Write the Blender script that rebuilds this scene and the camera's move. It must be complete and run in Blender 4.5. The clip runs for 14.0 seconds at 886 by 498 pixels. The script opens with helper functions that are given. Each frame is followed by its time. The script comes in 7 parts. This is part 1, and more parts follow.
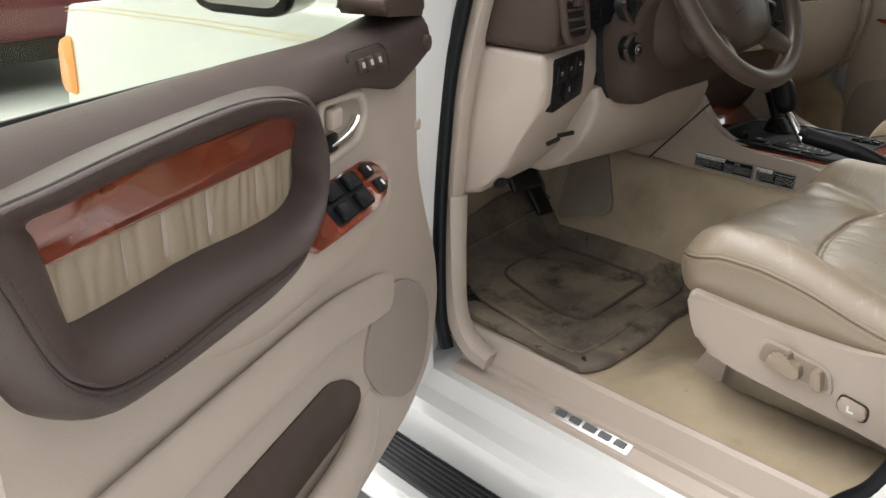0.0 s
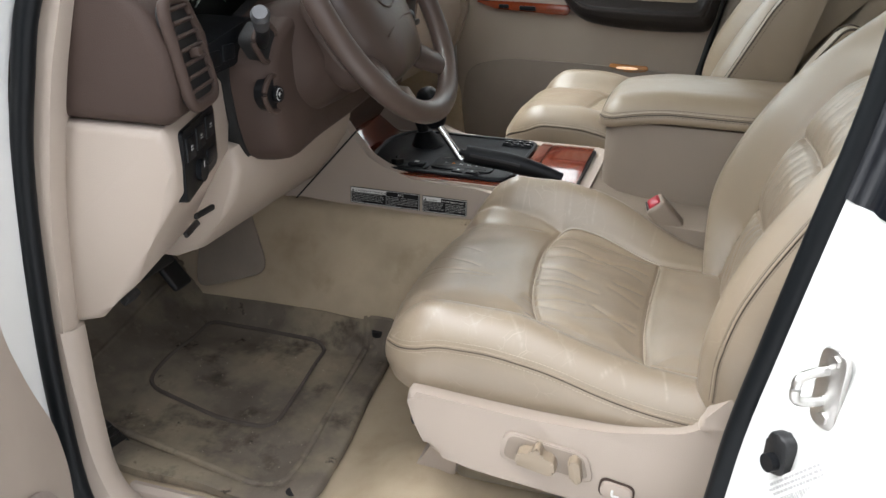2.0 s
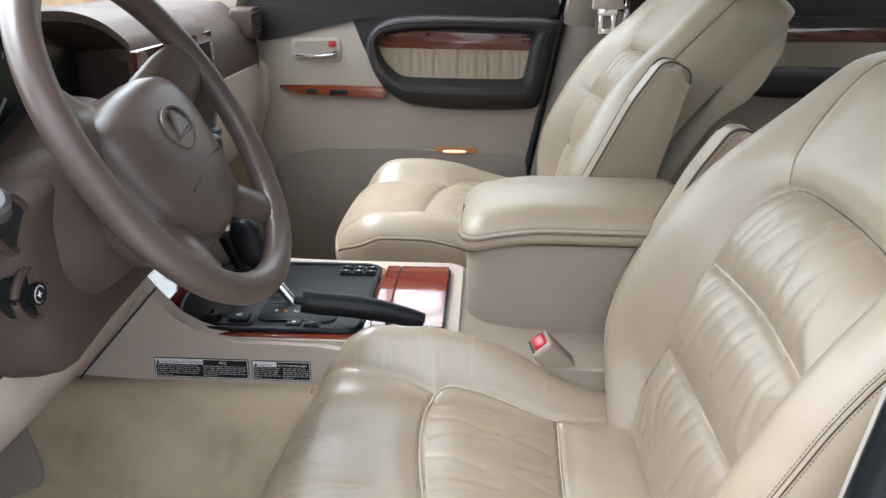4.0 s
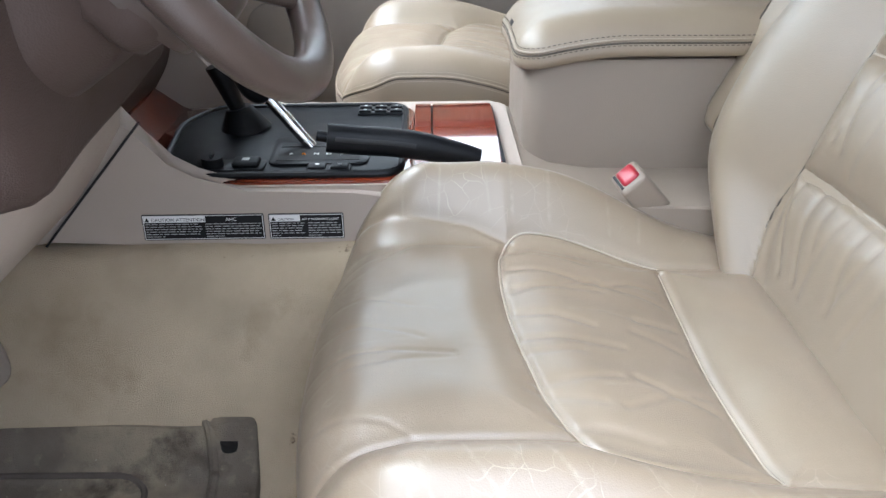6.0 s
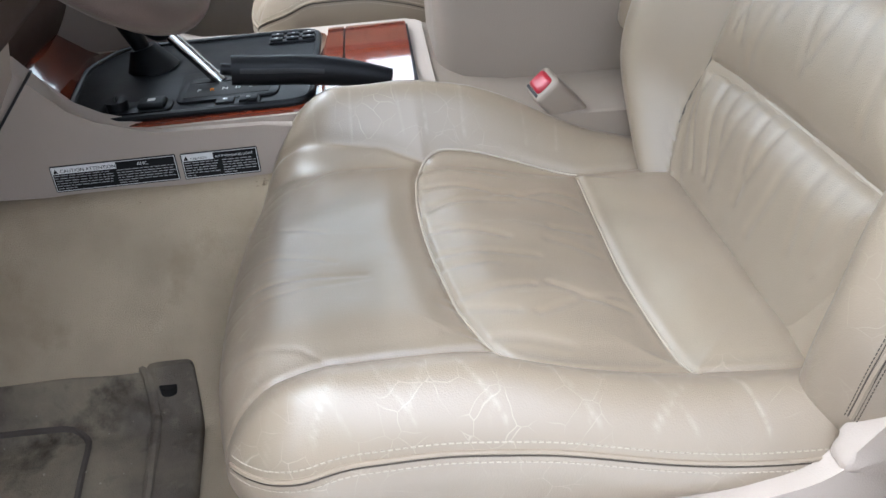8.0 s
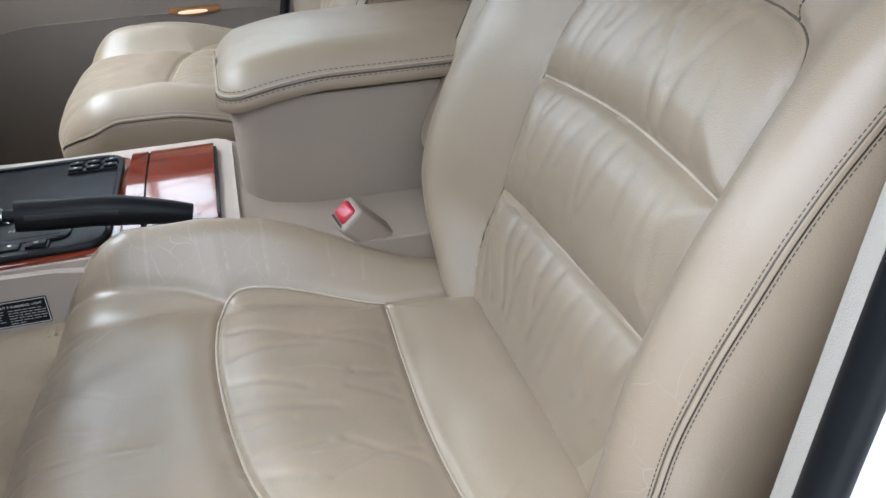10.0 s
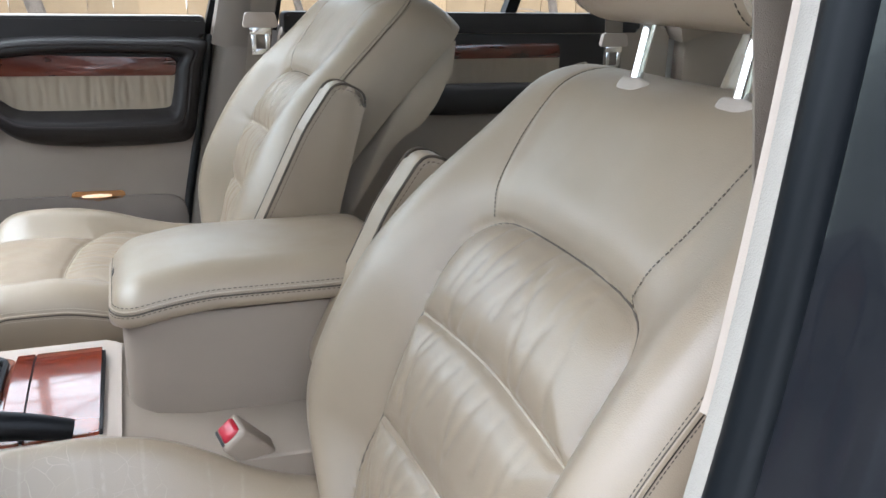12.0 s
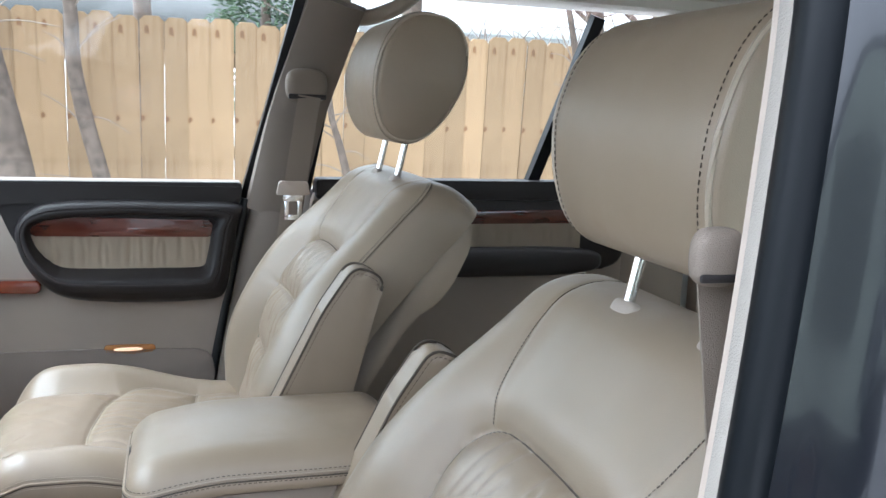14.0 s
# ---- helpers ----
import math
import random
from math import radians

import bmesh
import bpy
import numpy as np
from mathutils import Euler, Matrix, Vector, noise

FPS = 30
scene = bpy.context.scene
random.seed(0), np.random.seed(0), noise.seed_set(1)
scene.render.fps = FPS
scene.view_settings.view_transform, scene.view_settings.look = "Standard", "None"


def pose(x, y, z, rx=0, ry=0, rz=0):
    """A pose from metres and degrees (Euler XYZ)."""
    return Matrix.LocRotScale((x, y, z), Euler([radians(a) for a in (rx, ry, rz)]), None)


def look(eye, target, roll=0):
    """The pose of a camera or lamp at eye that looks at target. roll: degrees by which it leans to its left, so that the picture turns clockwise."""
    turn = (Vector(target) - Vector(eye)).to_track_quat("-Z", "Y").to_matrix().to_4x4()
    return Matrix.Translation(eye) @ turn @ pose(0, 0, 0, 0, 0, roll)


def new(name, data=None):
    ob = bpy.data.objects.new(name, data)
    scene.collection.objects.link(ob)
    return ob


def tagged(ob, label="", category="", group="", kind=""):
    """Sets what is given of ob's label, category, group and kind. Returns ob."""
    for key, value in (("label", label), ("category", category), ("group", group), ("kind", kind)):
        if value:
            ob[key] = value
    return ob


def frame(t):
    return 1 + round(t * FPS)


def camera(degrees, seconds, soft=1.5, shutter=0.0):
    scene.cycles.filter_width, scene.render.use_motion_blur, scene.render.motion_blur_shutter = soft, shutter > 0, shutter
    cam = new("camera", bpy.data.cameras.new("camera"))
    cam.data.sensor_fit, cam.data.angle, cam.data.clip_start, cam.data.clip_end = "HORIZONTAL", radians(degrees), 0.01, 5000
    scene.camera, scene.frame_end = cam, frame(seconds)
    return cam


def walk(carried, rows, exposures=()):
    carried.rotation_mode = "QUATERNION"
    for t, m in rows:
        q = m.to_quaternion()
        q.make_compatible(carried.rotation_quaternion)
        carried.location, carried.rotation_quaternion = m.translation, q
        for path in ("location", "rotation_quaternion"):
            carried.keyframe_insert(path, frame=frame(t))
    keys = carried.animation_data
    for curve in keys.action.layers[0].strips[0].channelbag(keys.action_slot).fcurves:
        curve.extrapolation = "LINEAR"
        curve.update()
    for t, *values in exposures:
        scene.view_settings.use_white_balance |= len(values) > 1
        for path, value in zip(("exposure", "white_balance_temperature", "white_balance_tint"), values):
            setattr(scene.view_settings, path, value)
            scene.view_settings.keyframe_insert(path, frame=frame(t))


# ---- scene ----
cam = camera(55.4, 14.0, soft=1.5)
PATH = [
    (0, (-1.78, -0.305, 1.544), (-0.513, 1.017, 0.739), -0.4),
    (0.5, (-1.751, -0.164, 1.554), (-0.215, 0.779, 0.688), -0.7),
    (1, (-1.735, -0.092, 1.559), (-0.091, 0.6, 0.656), -0.1),
    (1.5, (-1.633, -0.071, 1.569), (0.035, 0.571, 0.671), 0.8),
    (2, (-1.51, -0.028, 1.581), (0.201, 0.515, 0.7), 0.1),
    (2.5, (-1.378, 0.076, 1.573), (0.408, 0.281, 0.696), -0.6),
    (3, (-1.279, 0.103, 1.6), (0.541, 0.147, 0.772), -0.0),
    (3.2, (-1.251, 0.103, 1.614), (0.588, 0.191, 0.834), -0.0),
    (5.3, (-1.117, 0.176, 1.521), (0.711, 0.29, 0.716), 0.0),
    (5.5, (-1.079, 0.209, 1.482), (0.716, 0.263, 0.603), 0.6),
    (6, (-1.029, 0.243, 1.431), (0.708, 0.22, 0.44), -0.5),
    (6.5, (-1.031, 0.235, 1.412), (0.668, 0.203, 0.358), -3.3),
    (7, (-1.045, 0.22, 1.394), (0.629, 0.207, 0.3), -4.9),
    (7.2, (-1.05, 0.22, 1.396), (0.618, 0.208, 0.292), -4.8),
    (9.3, (-0.992, 0.125, 1.471), (0.623, -0.146, 0.323), -4.4),
    (9.5, (-0.994, 0.123, 1.473), (0.637, -0.191, 0.357), -3.6),
    (10, (-0.997, 0.117, 1.482), (0.661, -0.286, 0.439), -2.3),
    (10.5, (-1.005, 0.109, 1.502), (0.681, -0.365, 0.536), -1.0),
    (11, (-1.006, 0.108, 1.524), (0.702, -0.43, 0.632), 0.6),
    (11.5, (-1.005, 0.1, 1.552), (0.723, -0.503, 0.746), 1.7),
    (12, (-1.016, 0.098, 1.578), (0.728, -0.564, 0.857), 2.7),
    (12.5, (-1.021, 0.096, 1.6), (0.732, -0.614, 0.949), 3.2),
    (13, (-1.025, 0.09, 1.62), (0.748, -0.629, 1.039), 3.1),
    (13.5, (-1.036, 0.09, 1.651), (0.769, -0.61, 1.148), 3.1),
    (14, (-1.038, 0.074, 1.677), (0.818, -0.52, 1.227), 3.5),
]
# the car as fitted leans a little: LEVEL stands it on level ground
LEVEL = Matrix.Translation((-0.8, 0, 0.72)) @ Euler((0, radians(3.6), 0)).to_matrix().to_4x4() @ Matrix.Translation((0.8, 0, -0.64))
walk(cam, [(t, look(eye, target, roll)) for t, eye, target, roll in PATH], exposures=[(0.0, 1.62, 6500, 10), (0.5, 1.74, 6200, 10), (2.0, 2.03, 6150, 10), (3.2, 2.42, 5950, 10), (5.3, 2.62, 5550, 10), (7.2, 2.52, 5450, 10), (9.5, 2.20, 5500, 10), (10.5, 2.22, 5530, 10), (11.5, 2.38, 5550, 10), (14.0, 2.33, 5400, 10)])

# ---- world and light ----
world = bpy.data.worlds.new("world")
scene.world = world
world.use_nodes = True
wn, wl = world.node_tree.nodes, world.node_tree.links
sky = wn.new("ShaderNodeTexSky")
sky.sky_type, sky.sun_disc = "NISHITA", False
sky.sun_elevation, sky.sun_rotation = radians(62), radians(14)
sky.air_density, sky.dust_density, sky.ozone_density = 1.0, 6.0, 0.6
# overcast: most of the sky's blue is taken out by cloud
cloud = wn.new("ShaderNodeHueSaturation")
cloud.inputs["Saturation"].default_value = 0.18
wl.new(sky.outputs[0], cloud.inputs["Color"])
wl.new(cloud.outputs[0], wn["Background"].inputs["Color"])
wn["Background"].inputs["Strength"].default_value = 0.15
sun_data = bpy.data.lights.new("sun", "SUN")
sun_data.energy, sun_data.angle, sun_data.color = 1.5, radians(150), (1.0, 0.98, 0.96)
sun = new("sun", sun_data)
sun.matrix_world = look((0.85, 3.40, 6.60), (0, 0, 0))


# ---- materials ----
def surf(name, col, rough=0.5, metal=0.0, vary=0.08, scale=5.0, bump=0.1, fine=300.0, coat=0.0, cells=False, rvary=0.08, spec=0.5):
    """A painted, moulded or covered surface: two scales of variation and a fine grain."""
    m = bpy.data.materials.new(name)
    m.use_nodes = True
    n, l = m.node_tree.nodes, m.node_tree.links
    b = n["Principled BSDF"]
    b.inputs["Metallic"].default_value = metal
    b.inputs["Coat Weight"].default_value = coat
    b.inputs["Coat Roughness"].default_value = 0.05
    b.inputs["Specular IOR Level"].default_value = spec
    tc = n.new("ShaderNodeTexCoord")
    big = n.new("ShaderNodeTexNoise")
    big.inputs["Scale"].default_value, big.inputs["Detail"].default_value = scale, 6
    l.new(tc.outputs["Object"], big.inputs["Vector"])
    ramp = n.new("ShaderNodeValToRGB")
    ramp.color_ramp.elements[0].position, ramp.color_ramp.elements[1].position = 0.3, 0.7
    ramp.color_ramp.elements[0].color = (*[c * (1 - vary) for c in col], 1)
    ramp.color_ramp.elements[1].color = (*[min(1, c * (1 + vary)) for c in col], 1)
    l.new(big.outputs["Fac"], ramp.inputs["Fac"])
    l.new(ramp.outputs["Color"], b.inputs["Base Color"])
    mr = n.new("ShaderNodeMapRange")
    mr.inputs["To Min"].default_value, mr.inputs["To Max"].default_value = rough - rvary, rough + rvary
    med = n.new("ShaderNodeTexNoise")
    med.inputs["Scale"].default_value, med.inputs["Detail"].default_value = scale * 5, 4
    l.new(tc.outputs["Object"], med.inputs["Vector"])
    l.new(med.outputs["Fac"], mr.inputs["Value"])
    l.new(mr.outputs["Result"], b.inputs["Roughness"])
    if bump:
        g = n.new("ShaderNodeTexVoronoi" if cells else "ShaderNodeTexNoise")
        g.inputs["Scale"].default_value = fine
        l.new(tc.outputs["Object"], g.inputs["Vector"])
        bp = n.new("ShaderNodeBump")
        bp.inputs["Strength"].default_value, bp.inputs["Distance"].default_value = bump, 0.002
        l.new(g.outputs["Distance" if cells else "Fac"], bp.inputs["Height"])
        l.new(bp.outputs["Normal"], b.inputs["Normal"])
    return m


def mix_in(m, fac, col):
    """Lays a colour over a material's base colour by a factor socket."""
    n, l = m.node_tree.nodes, m.node_tree.links
    b = n["Principled BSDF"]
    old = b.inputs["Base Color"].links[0].from_socket
    mx = n.new("ShaderNodeMix")
    mx.data_type = "RGBA"
    l.new(fac, mx.inputs["Factor"])
    l.new(old, mx.inputs["A"])
    mx.inputs["B"].default_value = (*col, 1)
    l.new(mx.outputs["Result"], b.inputs["Base Color"])


def noise_mask(m, scale, lo, hi, detail=5.0, stretch=(1, 1, 1), rough=0.6):
    n, l = m.node_tree.nodes, m.node_tree.links
    tc, mp, t, r = (n.new("ShaderNode" + k) for k in ("TexCoord", "Mapping", "TexNoise", "MapRange"))
    mp.inputs["Scale"].default_value = stretch
    t.inputs["Scale"].default_value, t.inputs["Detail"].default_value, t.inputs["Roughness"].default_value = scale, detail, rough
    r.inputs["From Min"].default_value, r.inputs["From Max"].default_value = lo, hi
    l.new(tc.outputs["Object"], mp.inputs["Vector"])
    l.new(mp.outputs["Vector"], t.inputs["Vector"])
    l.new(t.outputs["Fac"], r.inputs["Value"])
    return r.outputs["Result"]


def leather(name, col, worn=0.0):
    """Seat leather: fine pebble grain, soft mottling, and hairline cracks where it is worn."""
    m = surf(name, col, rough=0.40 - 0.02 * worn, vary=0.07, scale=7, bump=0.11, fine=900, cells=True, rvary=0.08, spec=0.55 + 0.07 * worn)
    n, l = m.node_tree.nodes, m.node_tree.links
    tc, warp, sc, add, vor, ed, bp = (n.new("ShaderNode" + k) for k in ("TexCoord", "TexNoise", "VectorMath", "VectorMath", "TexNoise", "MapRange", "Bump"))
    warp.inputs["Scale"].default_value, warp.inputs["Detail"].default_value = 14, 3
    sc.operation, sc.inputs["Scale"].default_value = "SCALE", 0.06
    l.new(tc.outputs["Object"], warp.inputs["Vector"])
    l.new(warp.outputs["Color"], sc.inputs[0])
    l.new(tc.outputs["Object"], add.inputs[0])
    l.new(sc.outputs[0], add.inputs[1])
    vor.inputs["Scale"].default_value, vor.inputs["Detail"].default_value = 22, 2
    l.new(add.outputs[0], vor.inputs["Vector"])
    ed.inputs["From Min"].default_value, ed.inputs["From Max"].default_value = 0.3, 0.7
    ed.interpolation_type = "SMOOTHSTEP"
    l.new(vor.outputs["Fac"], ed.inputs["Value"])
    mk = n.new("ShaderNodeMath")
    mk.operation = "MULTIPLY"
    l.new(ed.outputs["Result"], mk.inputs[0])
    l.new(noise_mask(m, 5, 0.42, 0.62, 2), mk.inputs[1])
    bp.inputs["Strength"].default_value, bp.inputs["Distance"].default_value = 0.25, 0.0012
    l.new(mk.outputs[0], bp.inputs["Height"])
    b = n["Principled BSDF"]
    l.new(bp.outputs["Normal"], b.inputs["Normal"].links[0].from_node.inputs["Normal"])
    mix_in(m, noise_mask(m, 3.5, 0.56, 0.85), [c * 0.86 for c in col])
    if worn:
        b.inputs["Coat Weight"].default_value, b.inputs["Coat Roughness"].default_value = 0.32 if worn == 1 else 0.0, 0.30
        tc, warp, add, vor, lt, mul = (n.new("ShaderNode" + k) for k in ("TexCoord", "TexNoise", "VectorMath", "TexVoronoi", "MapRange", "Math"))
        warp.inputs["Scale"].default_value = 22
        sc = n.new("ShaderNodeVectorMath")
        sc.operation = "SCALE"
        sc.inputs["Scale"].default_value = 0.022
        l.new(tc.outputs["Object"], warp.inputs["Vector"])
        l.new(warp.outputs["Color"], sc.inputs[0])
        l.new(tc.outputs["Object"], add.inputs[0])
        l.new(sc.outputs[0], add.inputs[1])
        vor.feature = "DISTANCE_TO_EDGE"
        vor.inputs["Scale"].default_value = 46
        l.new(add.outputs[0], vor.inputs["Vector"])
        lt.inputs["From Min"].default_value, lt.inputs["From Max"].default_value = 0.016, 0.0
        l.new(vor.outputs["Distance"], lt.inputs["Value"])
        mul.operation = "MULTIPLY"
        l.new(lt.outputs["Result"], mul.inputs[0])
        brk = n.new("ShaderNodeMath")
        brk.operation = "MULTIPLY"
        l.new(noise_mask(m, 6, 0.42, 0.56, 3), brk.inputs[0])
        l.new(noise_mask(m, 26, 0.40, 0.60, 2), brk.inputs[1])
        l.new(brk.outputs[0], mul.inputs[1])
        att = n.new("ShaderNodeAttribute")
        att.attribute_name = "wear"
        m2 = n.new("ShaderNodeMath")
        m2.operation = "MULTIPLY"
        l.new(mul.outputs[0], m2.inputs[0])
        l.new(att.outputs["Fac"], m2.inputs[1])
        mix_in(m, m2.outputs[0], (0.345, 0.292, 0.218))
        fold, mf = n.new("ShaderNodeAttribute"), n.new("ShaderNodeMath")
        fold.attribute_name = "fold"
        mf.operation = "MULTIPLY"
        l.new(fold.outputs["Fac"], mf.inputs[0])
        l.new(noise_mask(m, 90, 0.35, 0.60, 3), mf.inputs[1])
        mix_in(m, mf.outputs[0], (0.40, 0.345, 0.265))
    return m


def burl(name, dark, light, rough=0.12):
    """Lacquered burr walnut."""
    m = surf(name, dark, rough=rough, vary=0.2, scale=14, bump=0, coat=1.0, rvary=0.03, spec=0.3)
    m.node_tree.nodes["Principled BSDF"].inputs["Coat IOR"].default_value = 1.6
    mix_in(m, noise_mask(m, 9, 0.42, 0.66, 8, (1, 0.35, 2.2)), light)
    mix_in(m, noise_mask(m, 30, 0.58, 0.75, 6, (1, 0.5, 1.6)), [c * 0.35 for c in dark])
    return m


def glass(name, tint=(0.93, 0.96, 0.94)):
    m = bpy.data.materials.new(name)
    m.use_nodes = True
    n, l = m.node_tree.nodes, m.node_tree.links
    n.remove(n["Principled BSDF"])
    tr, gl, lw, pw, sc, mx = (n.new("ShaderNode" + k) for k in ("BsdfTransparent", "BsdfGlossy", "LayerWeight", "Math", "MapRange", "MixShader"))
    tr.inputs["Color"].default_value = (*tint, 1)
    gl.inputs["Roughness"].default_value = 0.0
    pw.operation = "POWER"
    pw.inputs[1].default_value = 5.0
    sc.inputs["To Min"].default_value, sc.inputs["To Max"].default_value = 0.03, 0.8
    l.new(lw.outputs["Facing"], pw.inputs[0])
    l.new(pw.outputs[0], sc.inputs["Value"])
    l.new(sc.outputs[0], mx.inputs[0])
    l.new(tr.outputs[0], mx.inputs[1])
    l.new(gl.outputs[0], mx.inputs[2])
    l.new(mx.outputs[0], n["Material Output"].inputs["Surface"])
    return m


LEATHER = leather("tan_leather", (0.247, 0.195, 0.137))
LEATHER_WORN = leather("worn_tan_leather", (0.236, 0.186, 0.130), 1.0)
LEATHER_BACK = leather("worn_backrest_leather", (0.226, 0.178, 0.125), 0.6)
# tan piping with its highlight put into the colour, lighter than the leather
PIPING = leather("highlit_tan_piping", (0.35, 0.295, 0.225))
BEIGE = surf("beige_plastic", (0.345, 0.288, 0.240), 0.55, bump=0.12, fine=700, cells=True, vary=0.04)
TAUPE = surf("taupe_plastic", (0.234, 0.190, 0.149), 0.55, bump=0.12, fine=700, cells=True, vary=0.05)
PANEL = surf("sand_plastic", (0.335, 0.285, 0.240), 0.55, bump=0.12, fine=700, cells=True, vary=0.05)
# beige door vinyl with the passenger side's shade put into a darker colour
DOOR_PANEL = surf("shaded_beige_vinyl", (0.282, 0.2352, 0.1944), 0.6, bump=0.15, fine=700, cells=True, vary=0.05)
HEEL = surf("worn_heel_pad", (0.235, 0.195, 0.155), 0.85, bump=0.4, fine=500, vary=0.15, scale=9)
BROWN = surf("brown_soft_plastic", (0.054, 0.037, 0.030), 0.55, spec=0.15, bump=0.14, fine=650, cells=True, vary=0.06)
BROWN_LEATHER = surf("brown_leather", (0.047, 0.033, 0.029), 0.40, spec=0.17, bump=0.12, fine=800, cells=True, vary=0.10)
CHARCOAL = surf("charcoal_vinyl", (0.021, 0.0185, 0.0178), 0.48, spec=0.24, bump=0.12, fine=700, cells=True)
RIM = surf("wheel_leather", (0.060, 0.043, 0.035), 0.30, spec=0.30, bump=0.10, fine=900, cells=True, vary=0.08, scale=8, rvary=0.05)
BLACK = surf("black_plastic", (0.006, 0.0065, 0.0075), 0.40, bump=0.06, fine=600, spec=0.2)
DARK = surf("dark_void", (0.006, 0.006, 0.006), 0.7, bump=0)
SEAL = surf("door_seal_rubber", (0.004, 0.005, 0.006), 0.40, bump=0.02, vary=0.1, spec=0.16)
PILLAR_CLOTH = surf("taupe_pillar_trim", (0.150, 0.125, 0.103), 0.7, bump=0.2, fine=700, vary=0.05, spec=0.25)
EDGE_TRIM = surf("pale_edge_trim", (0.29, 0.266, 0.232), 0.8, bump=0.3, fine=900, vary=0.05)
RUBBER = surf("black_rubber", (0.007, 0.0075, 0.008), 0.45, bump=0.15, fine=400)
WHITE = surf("white_paint", (0.57, 0.57, 0.55), 0.22, coat=0.8, bump=0.0, vary=0.025, scale=3, rvary=0.04)
CHROME = surf("chrome", (0.78, 0.78, 0.78), 0.10, metal=1.0, bump=0, vary=0.02, rvary=0.04)
STEEL = surf("zinc_steel", (0.60, 0.59, 0.57), 0.32, metal=1.0, bump=0.1, vary=0.1, scale=40)
WOOD = burl("burr_walnut", (0.105, 0.015, 0.006), (0.190, 0.038, 0.013))
WOOD_DARK = burl("dark_walnut", (0.055, 0.012, 0.008), (0.095, 0.022, 0.012))
GLASS = glass("window_glass")
GLASS_SIDE = glass("side_glass", (0.82, 0.86, 0.79))
# dark thread; tubes of it also stand for the shade along seams
THREAD_AND_SHADE = surf("dark_thread_seam_shade", (0.060, 0.047, 0.034), 0.8, bump=0.3, fine=2000)
PALE_THREAD = surf("pale_thread", (0.36, 0.31, 0.24), 0.8, bump=0.3, fine=2000)
THREAD_BROWN = surf("brown_thread", (0.035, 0.025, 0.022), 0.8, bump=0.3, fine=2000)
RED = surf("red_plastic", (0.30, 0.010, 0.022), 0.3, bump=0, vary=0.05)
AMBER = surf("amber_lens", (0.80, 0.28, 0.04), 0.2, bump=0, vary=0.1)
GREY_PRINT = surf("grey_print", (0.36, 0.36, 0.35), 0.5, bump=0, vary=0.03)
GLOSS_BLACK = surf("gloss_black_paint", (0.006, 0.007, 0.009), 0.16, bump=0, coat=0.3, vary=0.05, spec=0.35)
PALE = surf("pale_print", (0.62, 0.62, 0.60), 0.5, bump=0, vary=0.03)
STALK_TIP = surf("smoky_plastic", (0.06, 0.062, 0.065), 0.3, bump=0, vary=0.1)
GRIT = surf("pale_grit", (0.30, 0.26, 0.20), 0.8, bump=0, vary=0.3)
GREY_LIGHT = surf("silver_print", (0.66, 0.66, 0.65), 0.45, bump=0, vary=0.05)
GOLD = surf("gold_stripe", (0.55, 0.38, 0.14), 0.4, bump=0, vary=0.1)
INK = surf("black_print", (0.006, 0.006, 0.007), 0.35, bump=0, vary=0.05, spec=0.2)
CARPET = surf("tan_carpet", (0.47, 0.385, 0.27), 0.95, bump=1.0, fine=1000, vary=0.16, scale=9, spec=0.1)
mix_in(CARPET, noise_mask(CARPET, 4.5, 0.50, 0.72), (0.34, 0.27, 0.18))
mix_in(CARPET, noise_mask(CARPET, 11, 0.58, 0.76, 6), (0.36, 0.285, 0.19))
mix_in(CARPET, noise_mask(CARPET, 38, 0.70, 0.76), (0.10, 0.07, 0.045))
MAT = surf("grey_mat_pile", (0.150, 0.126, 0.100), 0.97, bump=1.0, fine=700, vary=0.22, scale=14, spec=0.08)
mix_in(MAT, noise_mask(MAT, 5, 0.44, 0.62, 8), (0.27, 0.225, 0.16))
mix_in(MAT, noise_mask(MAT, 12, 0.56, 0.70, 8), (0.070, 0.058, 0.046))
mix_in(MAT, noise_mask(MAT, 60, 0.58, 0.72, 4), (0.20, 0.17, 0.125))
mix_in(MAT, noise_mask(MAT, 26, 0.66, 0.72, 6), (0.045, 0.037, 0.03))
mix_in(MAT, noise_mask(MAT, 120, 0.735, 0.78), (0.32, 0.28, 0.21))
# mat edging; the same dark tone paints shade on the driver's kick carpet
MAT_EDGE_KICK_SHADE = surf("grey_mat_edge_kick_shade", (0.100, 0.085, 0.072), 0.95, bump=0.8, fine=500, vary=0.15, scale=20, spec=0.1)
HEAD = surf("headliner_cloth", (0.50, 0.47, 0.42), 0.95, bump=0.3, fine=900, vary=0.03)
BELT = surf("taupe_webbing", (0.165, 0.135, 0.106), 0.8, bump=0.4, fine=1200, vary=0.05)
CONCRETE = surf("driveway_concrete", (0.44, 0.435, 0.425), 0.9, bump=0.4, fine=90, vary=0.12, scale=1.5)
MAROON = surf("maroon_paint", (0.10, 0.012, 0.018), 0.3, coat=0.5, bump=0, vary=0.1)
# for the added, unseen wall that blocks low sky
WALL = surf("grey_brown_sky_block", (0.26, 0.245, 0.225), 0.8, bump=0.2, fine=40, vary=0.08)
SIDING = surf("pale_siding", (0.55, 0.56, 0.56), 0.7, bump=0.1, fine=60, vary=0.05)
ROOFING = surf("grey_roofing", (0.45, 0.46, 0.47), 0.9, bump=0.5, fine=40, vary=0.15)
